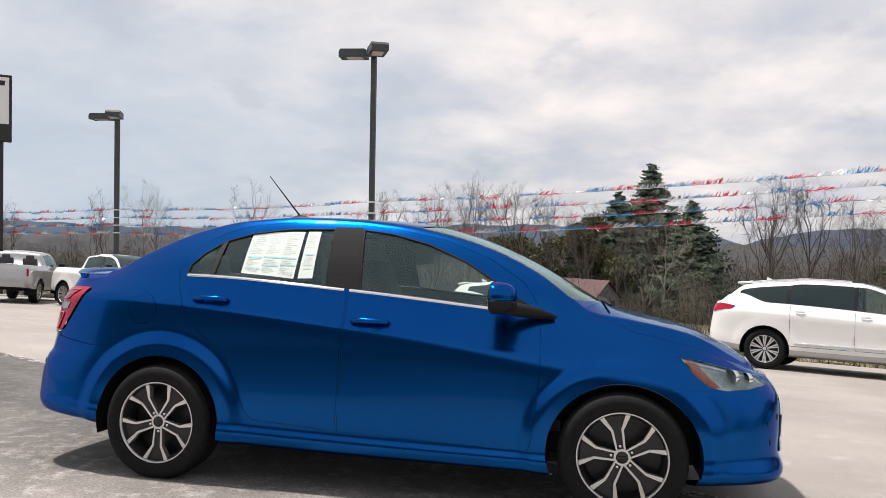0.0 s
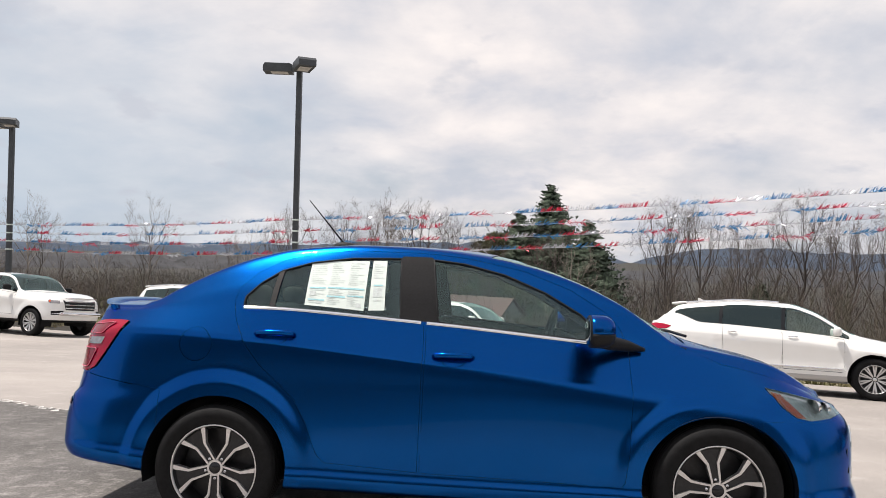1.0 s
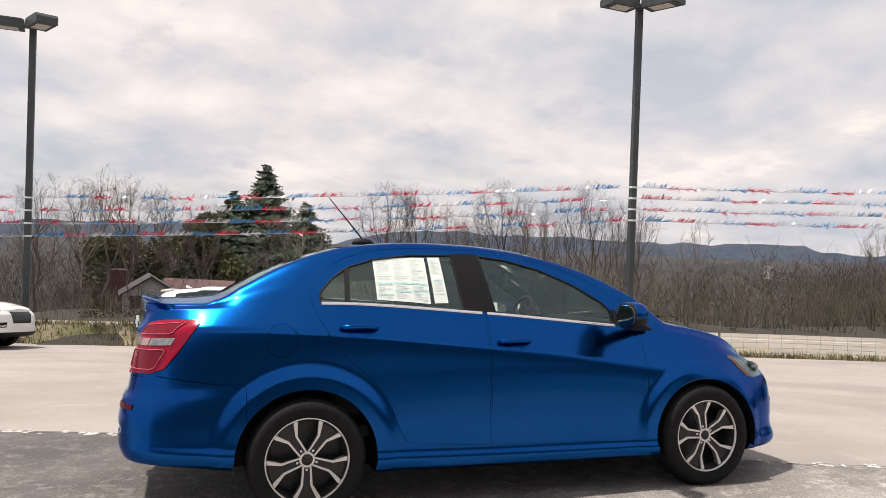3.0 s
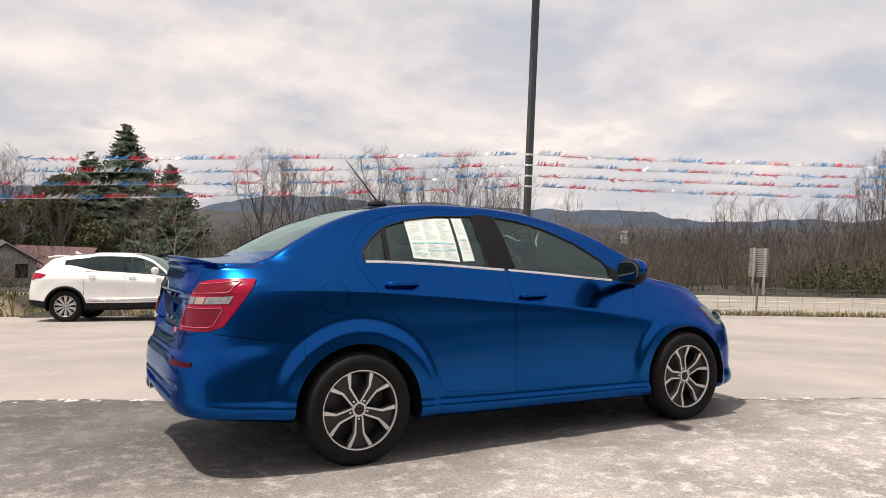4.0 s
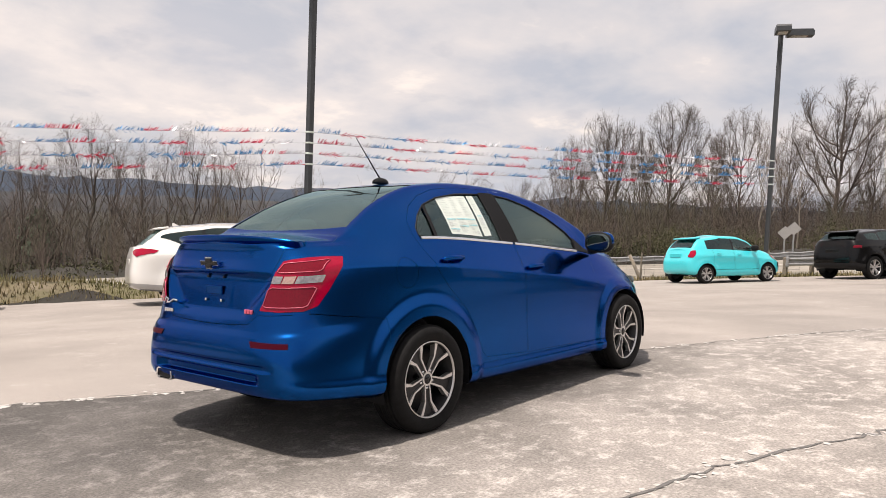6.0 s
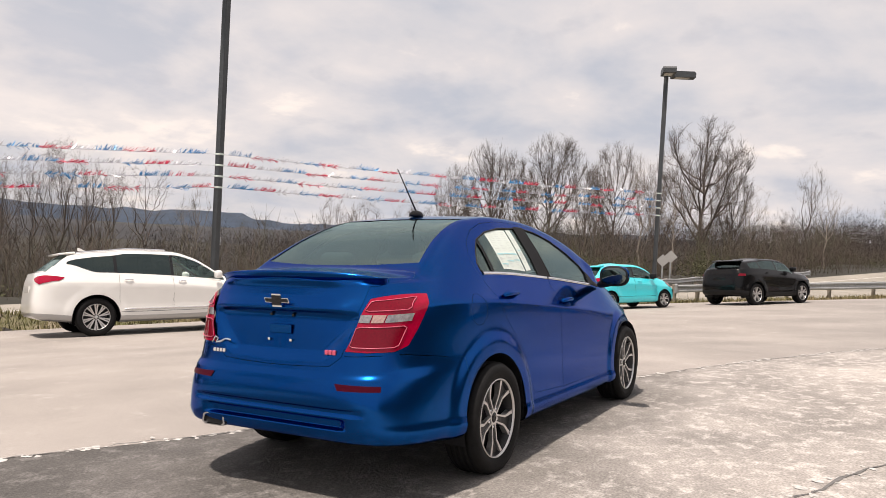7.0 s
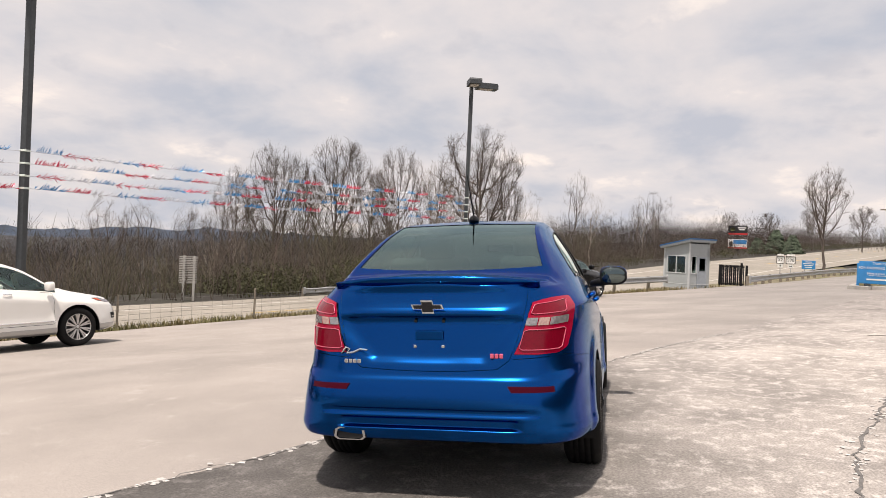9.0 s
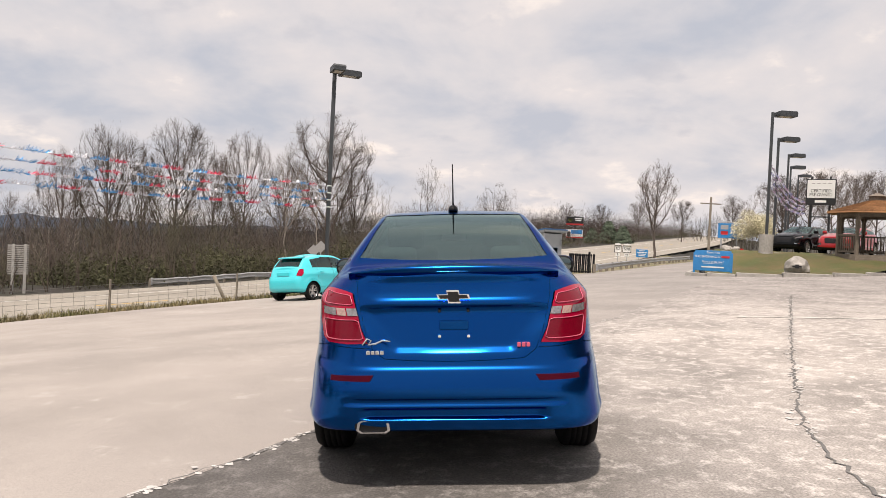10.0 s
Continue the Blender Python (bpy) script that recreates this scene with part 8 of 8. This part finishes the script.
M_LAWN = material("spring_lawn", (0.075, 0.085, 0.022), 0.9, color2=(0.12, 0.092, 0.036), scale=0.8, second=0.3, second_scale=0.25, bump=0.4, bump_scale=25)
KERB = [(24.6, -10.2), (24.1, -11.2), (24.0, -13), (24.4, -15.2), (25.6, -18.5), (27.2, -22), (29.5, -27), (33, -34)]
BACK = [(25.6, -9.7), (28.5, -10.8), (32, -12.8), (36, -15.2), (42, -18.2), (52, -23.5), (64, -29), (80, -38)]
v, f = [], []
n = 30
for i in range(len(KERB) * 4 - 3):
    a, b = i / 4, i / 4
    k = min(int(a), len(KERB) - 2)
    p = np.array(KERB[k]) * (1 - (a - k)) + np.array(KERB[k + 1]) * (a - k)
    q = np.array(BACK[k]) * (1 - (a - k)) + np.array(BACK[k + 1]) * (a - k)
    for j in range(n):
        w_ = p + (q - p) * j / (n - 1)
        v.append((*w_, float(upper(w_[0], w_[1])) + .10 + .03 * math.sin(w_[0] * 3 + w_[1] * 2)))
m = len(KERB) * 4 - 3
for i in range(m - 1):
    for j in range(n - 1):
        f.append((i * n + j, i * n + j + 1, (i + 1) * n + j + 1, (i + 1) * n + j))
tagged(mesh_object("ground_island", v, f, M_LAWN, smooth=True), "grassy bank of the kerbed island, green and straw", "lawn", kind="structure")
# paving of the upper lot, one sheet behind the bank
v, f = [], []
xs_u, ys_u = np.linspace(29, 95, 34), np.linspace(-75, -14.0, 34)
for x in xs_u:
    for y in ys_u:
        yy = min(y, -14.0 - max(0, x - 33) * .50)
        v.append((x, yy, float(upper(x, yy)) + .06))
for i in range(33):
    for j in range(33):
        a = i * 34 + j
        f.append((a, a + 34, a + 35, a + 1))
tagged(mesh_object("pavement_upper", v, f, M_LOT, smooth=True), "pale paving of the raised upper lot", "pavement", kind="structure")
# kerb stones along the island
kerb = thing("kerb", Matrix.Identity(4), "pale concrete kerb round the grassy island", "kerb", kind="structure")
pts = [np.array(BACK[1]), np.array(BACK[0])] + [np.array(p) for p in KERB]
for a, b in zip(pts, pts[1:]):
    nn = max(1, int(np.linalg.norm(b - a) / 1.2))
    for i in range(nn):
        p, q = a + (b - a) * i / nn, a + (b - a) * (i + .97) / nn
        mid = (p + q) / 2
        yaw = math.degrees(math.atan2(q[1] - p[1], q[0] - p[0]))
        bm = bmesh.new()
        add_box(bm, (0, 0, .045), (float(np.linalg.norm(q - p)), .16, .19), pose(mid[0], mid[1], put_on_lot(*mid), 0, 0, yaw), .02)
        part("kerb_stone", bm, M_CONCRETE, kerb)

# loose rocks and the big painted boulder
M_ROCK = material("pale_rock", (0.36, 0.34, 0.31), 0.9, vary=0.25, scale=5, second=0.3, second_scale=1, bump=0.8, bump_scale=7)


def rock(x, y, size, seed, label, group="", squash=.7):
    r = random.Random(seed)
    bm = bmesh.new()
    bmesh.ops.create_icosphere(bm, subdivisions=3, radius=1.0)
    off = Vector((r.random() * 9, r.random() * 9, r.random() * 9))
    for w_ in bm.verts:
        k = 1 + .28 * noise.noise(w_.co * 1.3 + off) + .1 * noise.noise(w_.co * 4 + off)
        w_.co = Vector((w_.co.x * size * k * r.uniform(.98, 1.02), w_.co.y * size * .8 * k, w_.co.z * size * squash * k))
    o = part("rock", bm, M_ROCK, None, "", False)
    o.matrix_basis = pose(x, y, float(upper(x, y)) + .08 + size * squash * .5, 0, 0, r.uniform(0, 360))
    return tagged(o, label, "rock", group)


boulder = rock(25.5, -14.2, .50, 3, "large pale boulder with a dark painted emblem", "", .95)
bm = bmesh.new()
o12 = [(-1, -.36), (-.88, .36), (-.36, .36), (-.30, 1), (.42, 1), (.36, .36), (1, .36), (.88, -.36), (.36, -.36), (.30, -1), (-.42, -1), (-.36, -.36)]
add_prism(bm, [(u * .20, w_ * .08) for u, w_ in o12], .03, None, "y")
em = part("painted_emblem", bm, M_SIGNBLACK, None)
em.matrix_basis = facing(25.06, -14.02, float(upper(25.5, -14.2)) + .40)
tagged(em, "dark cross-shaped emblem painted on the boulder", "emblem")
rk = random.Random(8)
for i in range(16):
    u = i / 15
    x, y = 26.0 + 9.5 * u + rk.uniform(-.2, .2), -10.6 - 4.6 * u + rk.uniform(-.3, .2)
    rock(x, y, rk.uniform(.12, .26), 50 + i, "pale rubble stone edging the grass bank", "rubble stones on the bank")

# gazebo: octagonal deck, posts, rails, pyramid roof with a cupola
GX, GY = 28.6, -19.1
gz = float(upper(GX, GY)) - .16
gaz = thing("gazebo", pose(GX, GY, gz, 0, 0, 12), "weathered wooden octagonal gazebo with a brown shingle roof", "gazebo")
M_DECK = material("weathered_grey_timber", (0.20, 0.165, 0.13), 0.85, vary=0.25, scale=18, second=0.25, second_scale=2, bump=0.2, bump_scale=50)
M_SHINGLE = material("brown_shingles", (0.30, 0.15, 0.065), 0.9, vary=0.3, scale=14, second=0.25, second_scale=1.5, bump=0.4, bump_scale=30)
RG = 1.65
corner = [(RG * math.cos(radians(22.5 + 45 * k)), RG * math.sin(radians(22.5 + 45 * k))) for k in range(8)]
bm = bmesh.new()
add_prism(bm, corner, .30, None, "z")
part("deck", bm, M_DECK, gaz, "grey timber deck")
for k, (x, y) in enumerate(corner):
    bm = bmesh.new()
    add_box(bm, (x * .95, y * .95, 1.25), (.13, .13, 2.0), None, .012)
    part("post", bm, M_DECK, gaz)
    x2, y2 = corner[(k + 1) % 8]
    a = Vector((x * .95, y * .95, 0))
    b = Vector((x2 * .95, y2 * .95, 0))
    mid, yaw = (a + b) / 2, math.degrees(math.atan2(b.y - a.y, b.x - a.x))
    L = (b - a).length
    mm = pose(mid.x, mid.y, 0, 0, 0, yaw)
    if k != 2:
        for zz in (.42, 1.16):
            bm = bmesh.new()
            add_box(bm, (0, 0, zz), (L, .06, .08), mm)
            part("rail", bm, M_DECK, gaz)
        for q in range(9):
            bm = bmesh.new()
            add_box(bm, (-L / 2 + (q + .5) * L / 9, 0, .79), (.05, .035, .70), mm)
            part("baluster", bm, M_DECK, gaz)
    bm = bmesh.new()
    add_box(bm, (0, 0, 2.12), (L, .07, .24), mm)
    part("frieze", bm, M_DECK, gaz)
    for sg in (-1, 1):
        bm = bmesh.new()
        add_tube(bm, [mm @ Vector((sg * L / 2, 0, 1.8)), mm @ Vector((sg * L * .36, 0, 2.05)), mm @ Vector((sg * L * .22, 0, 2.20))], .045, 5)
        part("bracket", bm, M_DECK, gaz)
bm = bmesh.new()
rows = [(2.12, 2.16), (2.08, 2.24), (1.4, 2.46), (.75, 2.66), (.30, 2.80)]
rings = [[bm.verts.new((r * math.cos(radians(22.5 + 45 * k)), r * math.sin(radians(22.5 + 45 * k)), z_)) for k in range(8)] for r, z_ in rows]
for a, b in zip(rings, rings[1:]):
    for k in range(8):
        bm.faces.new((a[k], a[(k + 1) % 8], b[(k + 1) % 8], b[k]))
bm.faces.new(rings[0][::-1])
bm.faces.new(rings[-1])
part("roof", bm, M_SHINGLE, gaz, "brown shingle roof")
for (r0, z0), (r1, z1) in zip(rows[1:], rows[2:]):
    for s_ in range(5):
        t_ = s_ / 5
        r_c, z_c = r0 + (r1 - r0) * t_, z0 + (z1 - z0) * t_
        bm = bmesh.new()
        add_tube(bm, [(r_c * math.cos(radians(22.5 + 45 * k)), r_c * math.sin(radians(22.5 + 45 * k)), z_c + .012) for k in range(9)], .018, 4)
        part("shingle_course", bm, M_SHINGLE, gaz)
bm = bmesh.new()
add_box(bm, (0, 0, 2.88), (.50, .50, .24), None, .02)
part("cupola", bm, M_DECK, gaz, "louvred timber cupola")
bm = bmesh.new()
bmesh.ops.create_cone(bm, segments=8, radius1=.42, radius2=.05, depth=.16, cap_ends=True, matrix=Matrix.Translation((0, 0, 3.07)))
part("cupola_roof", bm, M_DECK, gaz)

# two cars nose-out on the upper lot
def upper_pose(x, y, yaw):
    return pose(x, y, float(upper(x, y)) + .06, 0, 0, yaw)


XT4 = dict(XT6, wb=2.78, fo=.95, ro=.87, W=1.88, H=1.60, x_roof_rear=-1.65, x_rear_base=-2.0, panes=[(.85, -.12), (-.19, -1.05), (-1.12, -1.6)],
           tail=[(-1.8, .88, 1.2), (-2.1, .6, 1.18), (-2.15, .52, .85), (-2.05, .72, .85), (-1.9, .86, 1.05)])
vehicle("crossover", upper_pose(36.9, -19.6, 132), "glossy black crossover parked nose-out beside the gazebo", "car", "cars on the upper lot", XT4, M_BLACKP)
vehicle("crossover", upper_pose(35.0, -21.2, 134), "bright red crossover parked nose-out behind the gazebo", "car", "cars on the upper lot", XT4, M_REDP)

# receding lamp posts of the upper lot, with bunting on the first
for i, (x, y, top_) in enumerate(((30.9, -15.1, 8.32), (37.2, -18.1, 8.07), (48.9, -23.8, 8.74), (56.2, -27.2, 8.76), (65.0, -31.8, 9.03))):
    b = float(upper(x, y)) + .05
    o = lamp_post(x, y, b, top_ - b, ((.08, -.72),), "tall dark lamp post with one box lamp head", r=.06)
    if i < 2:
        bm = bmesh.new()
        bmesh.ops.create_cone(bm, segments=24, radius1=.33, radius2=.33, depth=1.0, cap_ends=True, matrix=Matrix.Translation((0, 0, .42)))
        part("pedestal", bm, M_CONCRETE, o, "round concrete pedestal")
FADED = [material("faded_mauve_tinsel", (0.30, 0.20, 0.30), 0.5, vary=0.3, scale=30), material("faded_violet_tinsel", (0.20, 0.20, 0.36), 0.5, vary=0.3, scale=30), material("faded_grey_tinsel", (0.42, 0.40, 0.48), 0.5, vary=0.2, scale=30)]
for k in range(4):
    bunting((30.9, -15.1, 4.75 + .35 * k), (41.2, -21.6, 4.0 + .24 * k), .45, 300 + k, "purple-grey tinsel fringe strung across the upper lot", FADED)

# dealer sign on two posts
z = 1.15
cs = thing("dealer_sign", facing(44.4, -24.1, z) @ Matrix.Diagonal((.9, 1, 1, 1)), "white and black certified dealer sign on two tall posts", "sign")
posts(cs, (-.62, .62), 5.6, .08, M_SIGNBLACK)
for zz in (1.6, 2.9):
    bm = bmesh.new()
    add_box(bm, (0, 0, zz), (1.24, .08, .08))
    part("cross_bar", bm, M_SIGNBLACK, cs)
board(cs, 0, 4.55, 2.0, 1.75, M_SIGNBLACK, "sign_frame", "black sign frame", -.10, .2, .02)
board(cs, 0, 4.75, 1.84, 1.20, M_SIGNWHITE, "sign_face", "white sign face", -.205, .02, .01)
lettering("sign_text", "CERTIFIED", .30, pose(0, -.222, 4.62, 90, 0, 0), M_SIGNBLACK, cs)
lettering("sign_text", "PRE-OWNED", .26, pose(0, -.222, 4.36, 90, 0, 0), M_SIGNBLACK, cs)
for k in range(4):
    board(cs, -.52 + k * .36, 5.12, .22, .06, M_SIGNBACK, "brand_mark", "grey brand shape", -.218, .006, .002)
board(cs, 0, 3.92, .75, .16, M_SIGNWHITE, "brand_bar", "white brand bar", -.205, .012, .002)
# blue highway sign and a small red stop sign
z = .83
hs = thing("highway_sign", facing(45.6, -18.6, z), "blue highway services sign on two posts", "road sign")
posts(hs, (-.5, .5), 2.2, .05)
board(hs, 0, 2.05, 1.45, 1.02, M_SIGNBLUE)
for xx in (-.32, .34):
    board(hs, xx, 2.28, .5, .30, M_SIGNBACK, "panel_mark", "", -.064, .006, .004)
board(hs, -.32, 1.90, .46, .24, M_SIGNRED, "panel_mark", "red panel shape", -.064, .006, .02)
z = .2
st = thing("stop_sign", facing(50.0, -21.1, z), "small red octagonal stop sign", "road sign")
posts(st, (0,), 1.2, .03)
bm = bmesh.new()
add_prism(bm, [(.36 * math.cos(radians(22.5 + 45 * k)), 1.2 + .36 * math.sin(radians(22.5 + 45 * k))) for k in range(8)], .02, Matrix.Translation((0, -.06, 0)), "y")
part("octagon", bm, M_SIGNRED, st)
board(st, 0, 1.2, .42, .12, M_SIGNWHITE, "white_bar", "", -.07, .006, .002)
# utility pole with a cross-arm and street light
z = land(73.5, -26.6) + .6
up = thing("utility_pole", pose(73.5, -26.6, z - .9), "wooden utility pole with a cross-arm and street light", "utility pole")
bm = bmesh.new()
add_tube(bm, [(0, 0, 0), (0, 0, 8.1 - z)], [.15, .11], 9)
part("pole", bm, M_WOOD, up)
bm = bmesh.new()
add_box(bm, (0, 0, 7.4 - z), (.10, 2.3, .12), pose(0, 0, 0, 0, 0, 10))
part("cross_arm", bm, M_WOOD, up)
tube_along("light_arm", [(0, 0, 5.2 - z), (-.3, -1.6, 5.6 - z), (-.4, -2.6, 5.5 - z)], .05, M_GALV, up)
# stacked billboards on one pole, with plain coloured shapes
bx, by = 117.4, -19.3
z = land(bx, by)
bb = thing("billboard", facing(bx, by, z), "two stacked roadside billboards with plain coloured panels", "billboard")
posts(bb, (-.0,), 6.3 - z, .18, M_SIGNBLACK)
z += .65
board(bb, 0, 6.15 - z, 2.75, 1.35, M_SIGNBLACK, "board_panel", "dark upper panel", -.25, .15, .02)
board(bb, 0, 5.60 - z, 2.75, .26, M_SIGNRED, "board_band", "red band", -.335, .02, .01)
board(bb, -.75, 6.30 - z, .72, .55, M_OLIVE, "board_shape", "round green shape", -.335, .02, .2)
for k, ww in enumerate((1.2, .9)):
    board(bb, .55, 6.55 - z - k * .28, ww, .16, M_SIGNWHITE, "text_bar", "", -.335, .02, .01)
board(bb, 0, 4.05 - z, 2.75, 1.45, M_SIGNWHITE, "board_panel", "white lower panel", -.25, .15, .02)
board(bb, .35, 4.38 - z, 1.9, .68, M_SIGNBLUE, "board_shape", "blue panel", -.335, .02, .01)
board(bb, 0, 3.45 - z, 2.75, .22, M_SIGNRED, "board_band", "red band", -.335, .02, .01)
board(bb, -.95, 4.0 - z, .5, .8, M_SIGNBLACK, "board_shape", "plain dark shape", -.335, .02, .1)
# blossoming tree
tx, ty = 44.2, -19.6
z = float(upper(tx, ty))
bt = plant("blossom_tree", tx, ty, z, slim[1], "round blossoming tree covered in pale flowers", "blossoming trees", .42)
v, f = leaf_cloud([(rk.uniform(-.85, .85), rk.uniform(-.85, .85), 1.55 + rk.uniform(-.45, .95), .58, .5) for _ in range(18)], 8000, .085, 77)
o = new("blossom", fast_mesh("blossom", v, f, M_BLOSSOM))
o.parent = bt
o.matrix_basis = Matrix.Scale(1 / .42, 4)
# big dealer sign at the far end, only its edge in view
bs = thing("dealer_sign", facing(-27.2, 24.6, land(-27.2, 24.6) - .35, (1, -4)), "tall white and black dealer sign on posts", "sign")
zb = land(-27.2, 24.6)
posts(bs, (-1.4, 1.4), 8.6 - zb, .12, M_SIGNBLACK)
board(bs, 0, 7.1 - zb, 3.7, 3.1, M_SIGNBLACK, "sign_frame", "black sign frame", -.1, .3, .03)
board(bs, 0, 7.45 - zb, 3.45, 2.15, M_SIGNWHITE, "sign_face", "white sign face", -.26, .03, .01)
for k, (zz, ww, hh_) in enumerate(((8.25, 2.9, .22), (7.75, 2.2, .36), (7.35, 1.6, .10), (7.15, 1.6, .10), (6.8, 1.2, .08))):
    board(bs, .1, zz - zb, ww, hh_, M_SIGNBLACK, "brand_bar", "", -.285, .02, .004)

# ---- buildings in the valley and behind the camera ----
M_BARN = material("weathered_grey_boards", (0.44, 0.42, 0.40), 0.9, vary=0.2, scale=6, second=0.25, second_scale=0.8, bump=0.3, bump_scale=20)
M_REDROOF = material("rust_red_roof", (0.085, 0.030, 0.028), 0.7, vary=0.25, scale=3, second=0.25, second_scale=0.5)
M_DARKROOF = material("dark_grey_roof", (0.055, 0.052, 0.052), 0.8, vary=0.2, scale=4, second=0.2, second_scale=0.6)
M_PALEWALL = material("pale_house_wall", (0.20, 0.19, 0.185), 0.85, vary=0.1, scale=4, second=0.15, second_scale=0.5)


def house(x, y, top_, yaw, w_, d_, wall_h, label, wall_mat, roof_mat, name="house"):
    z_ = top_
    ob = thing(name, pose(x, y, z_, 0, 0, yaw), label, name)
    bm = bmesh.new()
    add_prism(bm, [(-w_ / 2, -3), (w_ / 2, -3), (w_ / 2, wall_h), (0, wall_h + w_ * .32), (-w_ / 2, wall_h)], d_, Matrix.Translation((0, -d_ / 2, 0)), "y")
    part("wall", bm, wall_mat, ob)
    for sg in (-1, 1):
        bm = bmesh.new()
        add_prism(bm, [(0, wall_h + w_ * .32 + .03), (sg * (w_ / 2 + .3), wall_h - .19 + .03), (sg * (w_ / 2 + .3), wall_h - .06 + .03), (0, wall_h + w_ * .32 + .16)], d_ + .6, Matrix.Translation((0, -d_ / 2 - .3, 0)), "y")
        part("roof", bm, roof_mat, ob)
    for wx in (-w_ * .28, w_ * .25):
        bm = bmesh.new()
        add_box(bm, (wx, -d_ / 2 - .02, wall_h * .45), (.7, .08, .9))
        part("window", bm, M_GLOSSBLACK, ob, "dark window opening")
    return ob


house(-4.45, 52.3, -3.81, 5, 3.5, 4.0, .95, "small weathered grey barn with a gabled roof", M_BARN, M_DARKROOF, "barn")
house(-.8, 73.0, -6.3, 60, 5.0, 7.0, 1.4, "pale house with a rust red roof in the valley", M_PALEWALL, M_REDROOF)
bm = bmesh.new()
add_box(bm, (-6.9, 57.5, -3.2), (1.1, 1.1, 3.4), None, .03)
o = part("brick_chimney", bm, M_REDROOF, None)
tagged(o, "square rust red chimney standing in the brush", "chimney")
M_WHITEHOUSE = material("white_house_boards", (0.62, 0.62, 0.63), 0.7, vary=0.15, scale=2)
# stands for a far white house, built too small for its distance
house(200, 217.5, -5.9, 30, 2.0, 2.4, 1.0, "far white house among the woods, built undersized", M_WHITEHOUSE, M_PALEWALL)
# unseen showroom wall added behind the camera, to darken what the sedan reflects
M_UNSEENWALL = material("unseen_dark_wall", (0.10, 0.092, 0.085), 0.8, vary=0.08, scale=2, second=0.15, second_scale=0.3)
zw = float(lot_height(0, -24))
unseen_wall = new("wall_showroom", bpy.data.meshes.new("wall_showroom"))
bm = bmesh.new()
add_box(bm, (-2, -30, zw + 2.6), (64, 9, 6.4), None, .05)
bm.to_mesh(unseen_wall.data)
bm.free()
unseen_wall.data.materials.append(M_UNSEENWALL)
tagged(unseen_wall, "plain dark unseen wall closing the lot, added to darken reflections", "wall", kind="structure")

# cracks in the paving: a jagged dark split with pale chipped edges
M_CRACK = material("dark_crack", (0.13, 0.125, 0.12), 0.95, vary=0.3, scale=30)
M_CHIP = material("chipped_pale_edge", (0.47, 0.455, 0.435), 0.9, vary=0.25, scale=30)


def crack(points, seed, width, label, chips=120):
    r = random.Random(seed)
    dense = []
    for (x0, y0), (x1, y1) in zip(points, points[1:]):
        n_ = max(2, int(math.hypot(x1 - x0, y1 - y0) / .07))
        for i in range(n_):
            t_ = i / n_
            dense.append((x0 + (x1 - x0) * t_ + r.gauss(0, .018), y0 + (y1 - y0) * t_ + r.gauss(0, .018)))
    v, f = [], []
    for i, (x, y) in enumerate(dense):
        a, b = dense[max(i - 1, 0)], dense[min(i + 1, len(dense) - 1)]
        d_ = math.hypot(b[0] - a[0], b[1] - a[1]) + 1e-6
        nx, ny = -(b[1] - a[1]) / d_, (b[0] - a[0]) / d_
        w_ = width * r.uniform(.25, 1.2)
        for sg in (-1, 1):
            v.append((x + nx * w_ * sg, y + ny * w_ * sg, put_on_lot(x, y) + .0145))
    for i in range(len(dense) - 1):
        f.append((2 * i, 2 * i + 1, 2 * i + 3, 2 * i + 2))
    tagged(mesh_object("trim_crack", v, f, M_CRACK), label, "crack", kind="structure")
    v, f = [], []
    for _ in range(chips):
        x, y = dense[r.randrange(len(dense))]
        x, y = x + r.gauss(0, width * 3.2), y + r.gauss(0, width * 3.2)
        s_ = r.uniform(.008, .035)
        k = r.randrange(4, 7)
        b = len(v)
        a0 = r.random() * 6
        z_ = put_on_lot(x, y) + .0135
        for q in range(k):
            a_ = a0 + 6.283 * q / k
            rr_ = s_ * r.uniform(.5, 1.3)
            v.append((x + rr_ * math.cos(a_), y + rr_ * math.sin(a_), z_))
        f.append(tuple(range(b, b + k)))
    tagged(mesh_object("trim_chips", v, f, M_CHIP), "pale chipped flecks along a paving crack", "crack", kind="stuff")


crack([(-4.2, -1.7), (-2.3, -2.06), (-1.35, -2.24), (-.6, -2.47), (.41, -2.9), (1.86, -3.51), (6.32, -5.47), (12, -8.0)], 3, .012, "jagged crack running across the old asphalt", 420)
crack([(x, float(apron_top(np.float64(x))) - .02) for x in np.linspace(-9, 7, 18)], 5, .008, "ragged joint between old asphalt and pale paving", 500)

# a worn white bay line on the old asphalt
v, f = [], []
for i in range(25):
    t_ = i / 24
    x, y = 6.07 - .41 * t_, -4.5 - 2.4 * t_
    for o_ in (-.05, .05):
        v.append((x + o_, y, put_on_lot(x + o_, y) + .017))
f = [(2 * i, 2 * i + 1, 2 * i + 3, 2 * i + 2) for i in range(24)]
tagged(mesh_object("trim_bay_line", v, f, M_LINE), "worn white bay line on the asphalt", "road marking", kind="structure")
